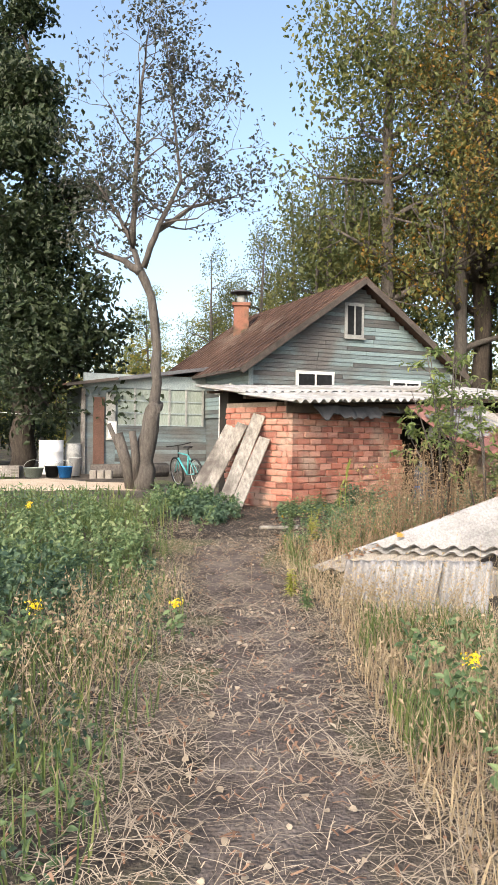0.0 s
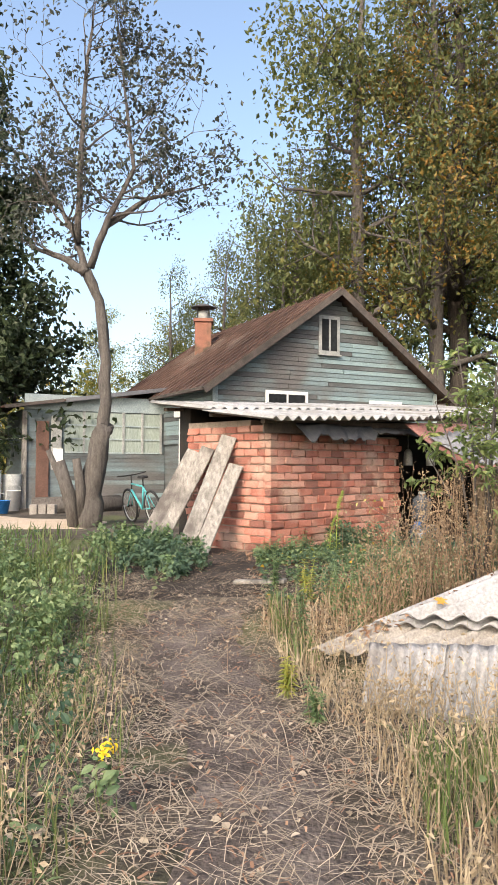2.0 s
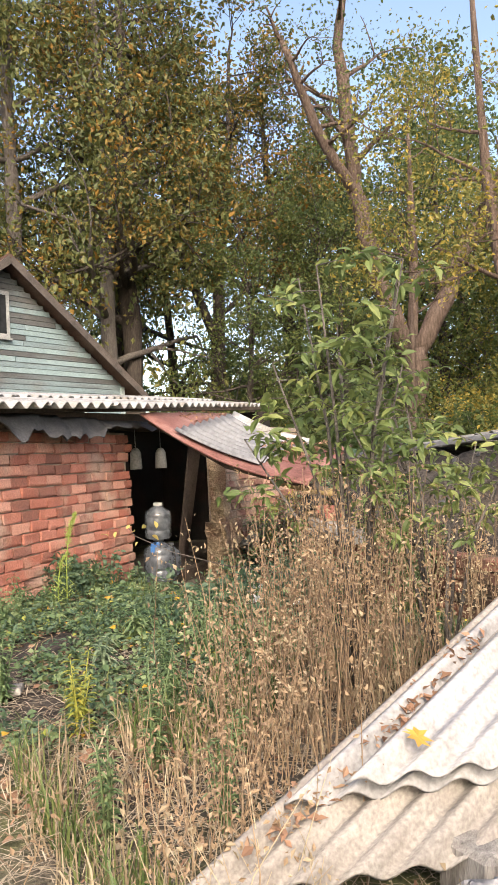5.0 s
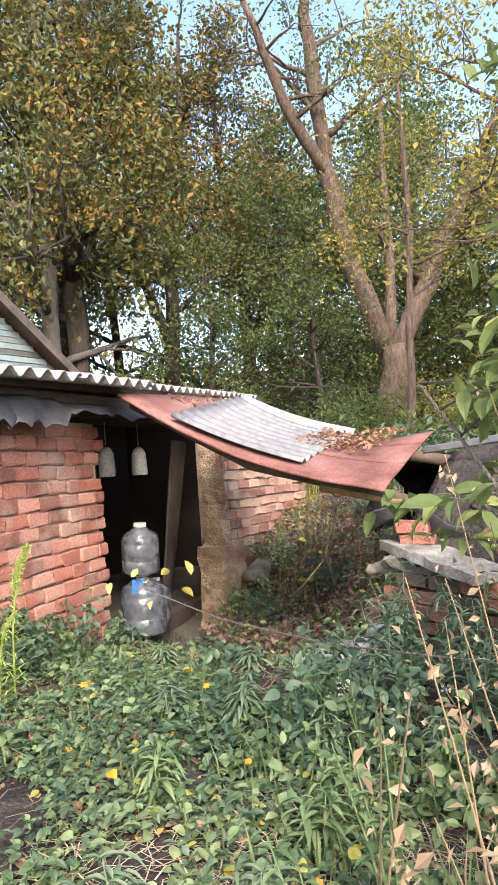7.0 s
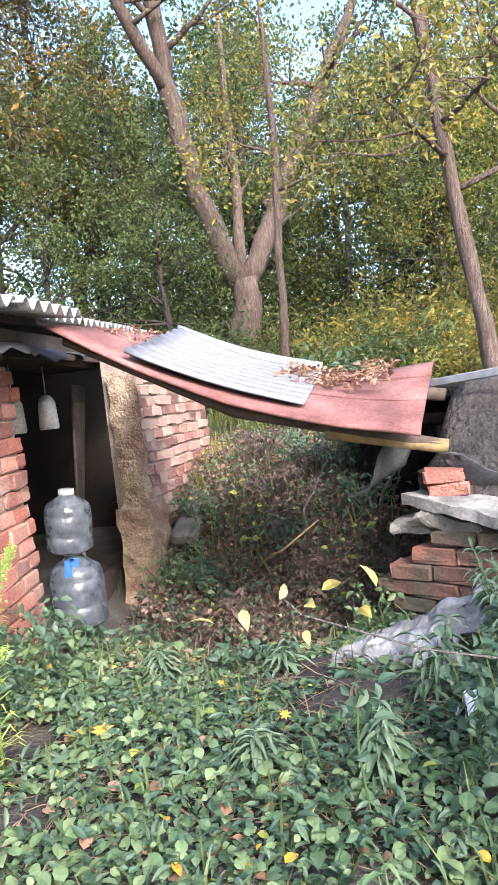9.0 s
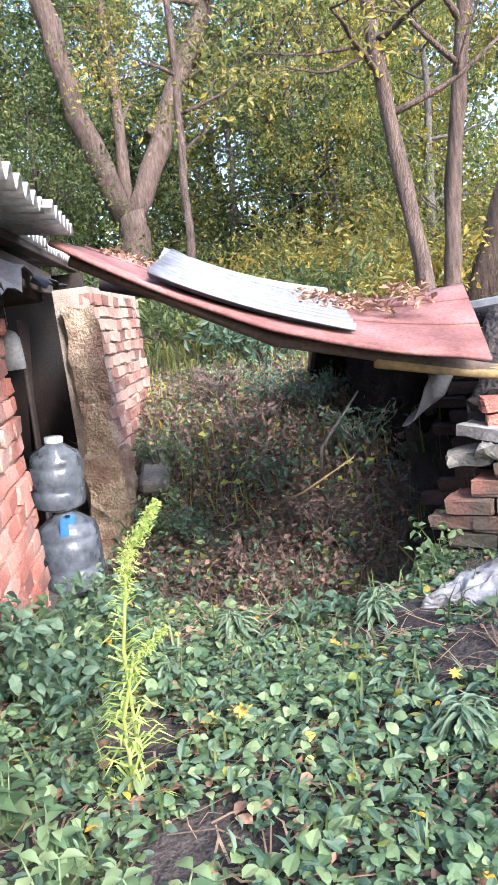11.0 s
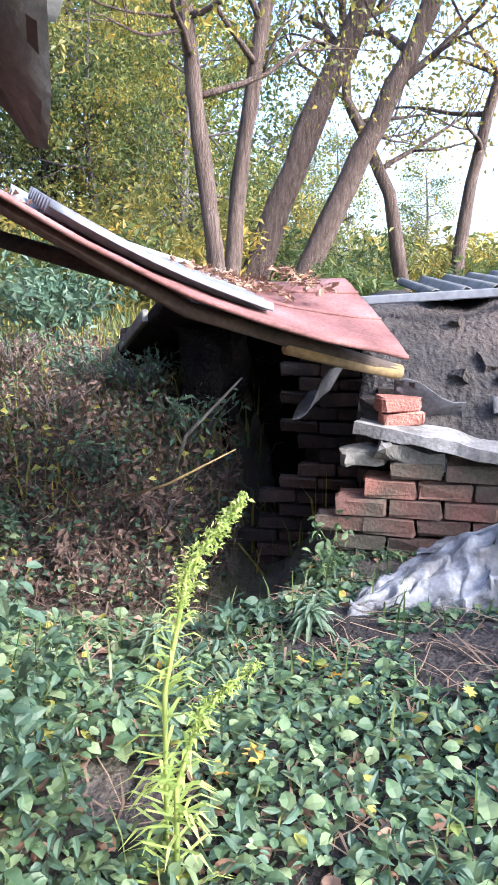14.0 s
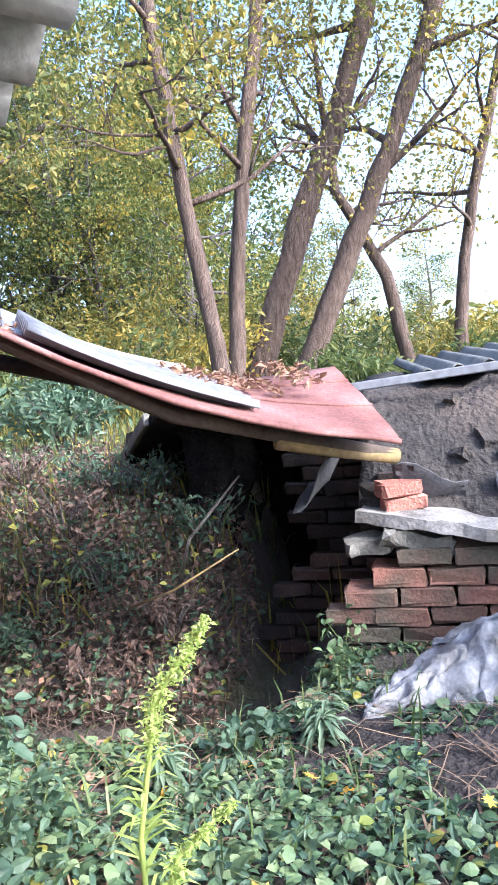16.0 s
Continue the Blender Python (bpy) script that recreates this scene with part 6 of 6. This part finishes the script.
for x, y, r, n, h0, h1, m in ((2.75, 10.4, 0.2, 16, 0.25, 0.5, L_NETTLE), (3.5, 10.2, 0.22, 22, 0.4, 0.75, L_HERB), (2.83, 12.32, 0.10, 8, 0.08, 0.2, L_NETTLE), (3.5, 12.02, 0.06, 4, 0.1, 0.28, L_HERB), (2.2, 10.4, 0.3, 22, 0.25, 0.5, L_NETTLE), (2.0, 9.9, 0.25, 18, 0.2, 0.4, L_HERB), (2.6, 13.35, 0.12, 10, 0.10, 0.25, L_NETTLE), (1.9, 13.0, 0.2, 16, 0.12, 0.3, L_HERB), (3.35, 14.1, 0.12, 14, 0.1, 0.3, L_NETTLE), (4.55, 14.5, 0.2, 16, 0.2, 0.5, L_HERB)):
    s += 1
    weed_clump("leafy_weed", x, y, r, n, h0, h1, L_GRASS, m, s, "leafy green weed before the pit", 24, 0.004, 0.2, 0.05, "leafy weeds")


def leafy_plant(name, x, y, h, stems, leaf_len, aspect, mat, seed, label, pairs=7, spread=0.35, droop=0.25):
    """A weed of a few leaning stems with pairs of leaves, larger below; long narrow leaves droop."""
    rng = np.random.default_rng(seed)
    ob = empty(name, (x, y, gz(x, y)))
    V, F = [], []
    for k in range(stems):
        a = rng.uniform(0, 2 * math.pi)
        hh = h * rng.uniform(0.65, 1.0)
        out = Vector((math.cos(a), math.sin(a), 0)) * hh * spread * rng.uniform(0.2, 1)
        pts = [out * 0.1 + Vector((0, 0, -0.02)), out * 0.45 + Vector((0, 0, hh * 0.55)), out + Vector((0, 0, hh))]
        tube("stem", pts, [0.005, 0.004, 0.002], mat, ob, 5)
        b0 = rng.uniform(0, math.pi)
        for j in range(pairs):
            t = 0.18 + 0.82 * j / (pairs - 1)
            p = pts[0].lerp(pts[1], t * 2) if t < 0.5 else pts[1].lerp(pts[2], t * 2 - 1)
            for sgn in (0, math.pi):
                b = b0 + j * 1.57 + sgn + rng.normal(0, 0.25)
                L = leaf_len * (1.15 - 0.55 * t) * rng.uniform(0.75, 1.2)
                d = Vector((math.cos(b), math.sin(b), rng.uniform(0.1, 0.5)))
                sd = Vector((-math.sin(b), math.cos(b), 0)) * L * aspect * 0.5
                o = len(V)
                mids = [(0.0, 0.08), (0.3, 0.9), (0.6, 0.8), (1.0, 0.02)]
                for u, wd in mids:
                    c = p + d * L * u - Vector((0, 0, L * droop * u * u * 2))
                    V.extend([c - sd * wd + Vector((0, 0, 0.10 * L * wd)), c, c + sd * wd + Vector((0, 0, 0.10 * L * wd))])
                for r in range(3):
                    for q in range(2):
                        F.append((o + r * 3 + q, o + r * 3 + q + 1, o + r * 3 + q + 4, o + r * 3 + q + 3))
    mesh_ob("leaf_spray", V, F, mat, ob, True)["kind"] = "stuff"
    return tagged(ob, label, "weed", "leafy plants")


s_ = 700
for x, y, h in ((0.62, 11.42, 0.30), (0.78, 11.28, 0.26), (0.52, 11.20, 0.24), (0.95, 11.62, 0.26), (0.88, 11.85, 0.28), (0.45, 11.0, 0.20), (1.05, 12.05, 0.24), (1.15, 12.35, 0.3)):
    s_ += 1
    leafy_plant("broad_weed", x, y, h, 5, 0.085, 0.6, L_HERB, s_, "fresh green broad-leaved weed on dark soil", 5)
for x, y, h in ((2.05, 10.35, 0.34), (2.35, 10.05, 0.32), (1.75, 10.0, 0.30), (2.75, 10.25, 0.55), (3.05, 10.45, 0.62), (1.5, 10.55, 0.28), (1.35, 9.75, 0.3), (2.7, 11.15, 0.34), (2.45, 10.75, 0.28), (2.1, 11.0, 0.26), (1.95, 11.35, 0.2), (3.3, 10.75, 0.6), (3.05, 10.95, 0.62), (2.8, 10.85, 0.5), (3.2, 11.05, 0.6), (2.6, 10.6, 0.4), (1.1, 10.0, 0.26), (2.95, 9.95, 0.5), (2.5, 12.5, 0.16), (2.8, 12.0, 0.18)):
    s_ += 1
    leafy_plant("mugwort", x, y, h, 4, 0.13, 0.22, L_MUGWORT if s_ % 3 else L_HERB, s_, "grey-green mugwort with long narrow leaves", 9, 0.35, 0.3)
for x, y, h in ((0.62, 8.5, 0.5), (0.95, 8.85, 0.6), (1.25, 9.25, 0.6), (0.75, 9.3, 0.45), (1.05, 8.35, 0.5), (0.5, 9.9, 0.4), (1.6, 9.5, 0.6), (0.4, 7.4, 0.3), (0.52, 6.9, 0.3)):
    s_ += 1
    leafy_plant("mugwort", x, y, h, 5, 0.075, 0.25, L_YELLOWGREEN if s_ % 4 == 0 else L_HERB, s_, "pale green mugwort among dry stalks", 14, 0.25, 0.2)


def horseweed(x, y, h, seed, label):
    """A tall bright green stalk with narrow leaves and a feathery top."""
    rng = np.random.default_rng(seed)
    ob = empty("horseweed", (x, y, gz(x, y)))
    pts = [Vector((0, 0, -0.02)), Vector((0.01, 0.0, h * 0.5)), Vector((0.03, -0.05, h * 0.82)), Vector((0.06, -0.16, h))]
    tube("stalk", pts, [0.006, 0.0055, 0.005, 0.002], L_PLUME, ob, 6)
    V, F = [], []
    for k in range(70):
        t = rng.uniform(0.05, 0.8)
        p = pts[0].lerp(pts[1], t * 2) if t < 0.5 else pts[1].lerp(pts[2], (t - 0.5) / 0.32)
        a = rng.uniform(0, 2 * math.pi)
        L = 0.13 * (1.15 - t)
        d = Vector((math.cos(a), math.sin(a), 0.35)) * L
        sd = Vector((-math.sin(a), math.cos(a), 0)) * 0.004
        o = len(V)
        V += [p - sd, p + sd, p + d * 0.6 + sd, p + d * 0.6 - sd, p + d + Vector((0, 0, -L * 0.35))]
        F += [(o, o + 1, o + 2, o + 3), (o + 3, o + 2, o + 4)]
    mesh_ob("leaf_spray", V, F, L_PLUME, ob)["kind"] = "stuff"
    c = []
    for k in range(int(1300 * h ** 2)):
        t = rng.uniform(-0.35, 1)
        p = pts[2].lerp(pts[3], t) if t > 0 else pts[2].lerp(pts[1], -t)
        c.append(tuple(p + Vector(rng.normal(0, 0.012 * h, 3)) * (1.35 - 0.9 * abs(t))))
    leaves("plume", np.array(c), 0.014, L_PLUME, ob, seed, 0.4, 0.4)
    return tagged(ob, label, "weed", "horseweeds")


horseweed(1.47, 12.15, 0.84, 1, "tall bright green horseweed with feathery tip")
horseweed(1.38, 12.10, 0.52, 2, "shorter bright green horseweed")

# drooping twig with yellow leaves
tw = empty("yellow_twig", (1.62, 10.82, 1.1))
tube("stem", [(-0.02, 0.05, 0.05), (0.0, 0.0, 0.0), (0.2, -0.2, -0.12), (0.48, -0.48, -0.22), (0.9, -0.9, -0.3), (1.2, -1.2, -0.70)], [0.002, 0.0025, 0.003, 0.0035, 0.004, 0.005], M_BARK_GREY, tw, 5)
cc = [(-0.1, 0.1, 0.03), (-0.05, 0.02, 0.05), (0.0, -0.02, 0.03), (0.05, -0.03, 0.05), (0.1, -0.1, 0.0), (-0.14, 0.16, 0.0), (0.03, 0.02, -0.05), (0.12, -0.14, 0.05)]
leaves("leaf_tuft", np.array(cc), 0.062, L_PALEYELLOW, tw, 8, 0.8, 0.5, 0.3, "", True)
tagged(tw, "drooping twig with pale yellow leaves", "twig")

# bank: dead twigs, leaves and creepers
def bank_keep(x, y, r):
    w = (y - 14.95) * 0.847 - (x - 4.36) * 0.53
    return 3.85 < x < 7.4 and y > (12.75 if x < 5.4 else 13.35 + 0.55 * max(0, x - 5.6)) and w < -0.02


straw("bank_twigs", 5200, bank_keep, 3.8, 7.4, 12.7, 17, 0.08, 0.45, 0.0035, L_DEAD, 61, "brown dead twigs covering the bank")
straw("bank_twigs", 700, bank_keep, 3.8, 7.4, 12.7, 17, 0.1, 0.4, 0.003, L_STRAW, 62, "pale dry stems hanging over the bank")
for n, m, sz, sd, lab in ((7500, L_DEAD, 0.055, 63, "brown leaves caught on the bank"), (1500, L_FALLEN, 0.045, 69, "pale curled leaves on the bank"), (4200, L_NETTLE, 0.055, 64, "dark creeper leaves on the bank"), (1500, L_HERB, 0.045, 68, "green leaves on the bank"), (420, L_YELLOWGREEN, 0.07, 65, "yellow leaves on the bank")):
    p = scatter(n, 3.8, 7.4, 12.7, 17, bank_keep, sd)
    p[:, 2] += np.random.default_rng(sd).uniform(0.01, 0.20, n)
    tagged(leaves("bank_leaves", p, sz, m, None, sd, 0.3, 0.65), lab, "leaves", kind="stuff")
blades("grass", scatter(2600, 3.8, 7.4, 12.7, 17, bank_keep, 66), 0.10, 0.34, 0.004, L_DEAD, 0.9, 67, "dead brown stalks on the bank")
for k, (x, y, r, h, m) in enumerate(((4.6, 13.2, 0.3, 0.32, L_DEAD), (4.9, 13.7, 0.35, 0.34, L_NETTLE), (5.2, 13.1, 0.3, 0.4, L_NETTLE), (5.3, 14.2, 0.4, 0.4, L_DEAD), (4.5, 14.2, 0.3, 0.3, L_NETTLE), (5.7, 14.0, 0.4, 0.42, L_NETTLE), (5.0, 14.9, 0.35, 0.35, L_HERB), (6.0, 14.9, 0.45, 0.45, L_DEAD), (6.5, 15.2, 0.5, 0.4, L_HERB), (5.6, 13.6, 0.3, 0.45, L_NETTLE), (4.2, 13.6, 0.2, 0.25, L_DEAD), (4.35, 14.7, 0.2, 0.35, L_HERB))):
    bush("bramble", x, y, r, r, h, m, 260, 0.06, 300 + k, "tangled bramble with brown and green leaves", 22, None, "bramble")
tagged(tube("dead_branch", [(4.3, 13.0, 0.55), (4.1, 12.85, 0.85), (3.95, 12.5, 1.2)], [0.012, 0.01, 0.006], M_OLDWOOD, None, 6), "thin bare branch leaning in the cellar mouth", "branch")
tagged(tube("dead_branch", [(4.0, 13.2, 0.5), (3.9, 12.9, 0.62), (3.8, 12.5, 0.85)], [0.008, 0.007, 0.004], M_LOG, None, 6), "thin pale dry stem leaning on the bank", "branch")
# leaf litter on the canopy, the shed roof and the slate pile
p = []
rng = np.random.default_rng(77)
for k in range(420):
    u, v = rng.uniform(0.55, 0.9), rng.uniform(0.45, 0.95)
    q = RC.lerp(RTIP, u).lerp(RBK.lerp(RTR, u), v)
    p.append((q.x, q.y, q.z - 0.13 * math.sin(math.pi * u) * (1 - 0.4 * v) + 0.03 + (0.08 if u > 0.8 else 0)))
for k in range(160):
    u, v = rng.uniform(0.02, 0.3), rng.uniform(0.3, 0.9)
    q = RC.lerp(RTIP, u).lerp(RBK.lerp(RTR, u), v)
    p.append((q.x, q.y, q.z - 0.13 * math.sin(math.pi * u) * (1 - 0.4 * v) + 0.03))
tagged(leaves("roof_litter", np.array(p), 0.05, L_FALLEN, None, 78, 1.0), "fallen brown leaves lying on the tin", "leaves", kind="stuff")
p = []
for k in range(150):
    u, v = rng.uniform(0.05, 0.6), abs(rng.normal(0.22, 0.06))
    q = A0 + (A1 - A0) * u + ACR * v
    p.append((q.x, q.y, q.z + 0.055))
tagged(leaves("pile_litter", np.array(p), 0.045, L_FALLEN, None, 79, 1.0), "fallen brown leaves in the slate grooves", "leaves", kind="stuff")

# ---- things inside the shed door ----
M_CLEAR = material("cloudy_clear_plastic", [(0.07, 0.08, 0.10), (0.17, 0.19, 0.22)], 7, 14, 0.16, 0.5, spec=0.6, dist=0.02)


M_CLEAR.node_tree.nodes["Principled BSDF"].inputs["Transmission Weight"].default_value = 0.35


def bottle(name, r, h, mat, label, m, group=""):
    ob = empty(name)
    lathe("body", [(0, 0), (r * 0.9, 0), (r, 0.04 * h), (r, 0.25 * h), (r * 0.96, 0.27 * h), (r, 0.3 * h), (r, 0.6 * h), (r * 0.96, 0.62 * h), (r, 0.65 * h), (r * 0.9, 0.76 * h), (r * 0.35, 0.9 * h), (r * 0.3, 0.97 * h), (0, 0.97 * h)], mat, ob, 20)
    lathe("cap", [(r * 0.34, 0.93 * h), (r * 0.34, h), (0, h)], M_GREYPAINT, ob, 14)
    ob.matrix_basis = m
    return tagged(ob, label, "bottle", group)


bottle("water_bottle", 0.19, 0.52, M_CLEAR, "large cloudy plastic water bottle in the doorway", pose(3.12, 14.12, 0.22, 0, 0, 0))
bottle("water_bottle", 0.13, 0.40, M_CLEAR, "crumpled plastic water bottle stacked behind", pose(3.42, 14.5, 0.22, 0, 0, 0))
bottle("water_bottle", 0.16, 0.42, M_CLEAR, "large dusty plastic water bottle lying on the others", pose(3.13, 14.16, 0.735, 6, -5, 30))
M_BLUECAP = material("blue_bottle_film", [(0.03, 0.10, 0.28), (0.05, 0.16, 0.38)], 3, 30, 0.4, 0.1)
for x, y, z, w in ((3.02, 14.00, 0.62, 0.05), (3.10, 13.98, 0.56, 0.03)):
    g = [[(x + w * a, y + 0.02 * math.sin(4 * a + b), z + 1.6 * w * b) for b in np.linspace(-1, 1, 6)] for a in np.linspace(-1, 1, 6)]
    tagged(surface("plastic_wrap", g, M_BLUECAP, 0.003), "torn blue plastic wrap on the bottles", "wrap", "plastic wraps")
for x, y in ((2.98, 14.4), (3.42, 14.68)):
    ob = empty("hanging_jug", (x, y, 1.52))
    lathe("body", [(0.07, 0.04), (0.075, 0.06), (0.065, 0.24), (0.045, 0.28), (0.02, 0.30), (0.0, 0.30)], M_GREYPAINT, ob, 16)
    tube("cord", [(0, 0, 0.29), (0, 0, 0.62)], 0.004, M_WHITE, ob, 4)
    tagged(ob, "cut white plastic jug hanging in the doorway", "jug", "hanging jugs")
for k in range(5):
    ob = beam("stored_plank", (3.75 + 0.06 * k, 15.0 + 0.1 * k, 0.25), (4.2 + 0.05 * k, 15.45 + 0.04 * k, 1.9), 0.12, 0.025, M_DARKWOOD, None, (0.6, -0.7, 0.2))
    tagged(ob, "dark stored plank leaning inside the shed", "plank", "stored planks")

# pale jutting stone slab and sticks along the bank
sl = boxed("stone_slab", (-0.55, -0.12, -0.06), (0.55, 0.12, 0.06), M_GREYSTONE, None, pose(5.05, 15.0, gz(5.05, 15.0) + 0.10, 4, -14, 35), 0.03)
tagged(sl, "mossy grey slab lying along the wall's foot", "slab")

# ---- bricks, last ----
rag = lambda z, r: abs(r.normal(0, 0.035)) + (0.0 if z > 0.55 else -0.05)
o = along(0.0, 0.055)
brick_wall(wl, (o.x, o.y, 0), FD, JL, 0.12, 2.0, M_BRICK, 300, ragged=rag)
o = along(0.055, 0.115)
brick_wall(ws, (o.x, o.y, 0), BD, 1.6, 0.12, 2.1, M_BRICK, 320)
o = RW0 + Vector((-0.53, 0.847, 0)) * 0.055
brick_wall(wr, (o.x, o.y, 0), RWD, 2.35, -0.2, 2.08, M_BRICK_PALE, 340)
step = lambda z, r: (0.02 if z < 0.64 else 0.12 if z < 0.73 else 0.24 if z < 0.80 else 0.34) + r.uniform(0, 0.04)
brick_wall(cw, (3.80, 9.35, 0), (0.0, 1), 2.70, 0.0, 0.82, M_BRICK_OLD, 360, lz=0.078, missing=0.02, ragged=step)
brick_wall(cw, (3.93, 9.35, 0), (0.0, 1), 2.62, 0.0, 0.84, M_BRICK_OLD, 365, lz=0.078, missing=0.02, ragged=step)
brick_wall(cs, (3.98, 11.84, 0), (1, 0), 1.0, -0.2, 1.15, M_BRICK_UNLIT, 380, lz=0.08)
brick_wall(cp, (5.04, 11.82, 0), (0, 1), 1.0, -0.32, 1.42, M_BRICK_DIM, 400, lz=0.08, ragged=lambda z, r: 0.06 + 0.40 * smooth01(-0.25, 0.75, z) + r.uniform(0, 0.09))
fw = boxed("wall_bank_foot", (4.10, 13.35, -0.3), (4.22, 14.5, 0.02), M_SOIL)
tagged(fw, "low buried brick footing under the bank", "wall", kind="structure")
brick_wall(fw, (4.06, 13.30, 0), (-0.04, 1), 1.25, -0.24, -0.03, M_BRICK_OLD, 420, lz=0.078, missing=0.12)
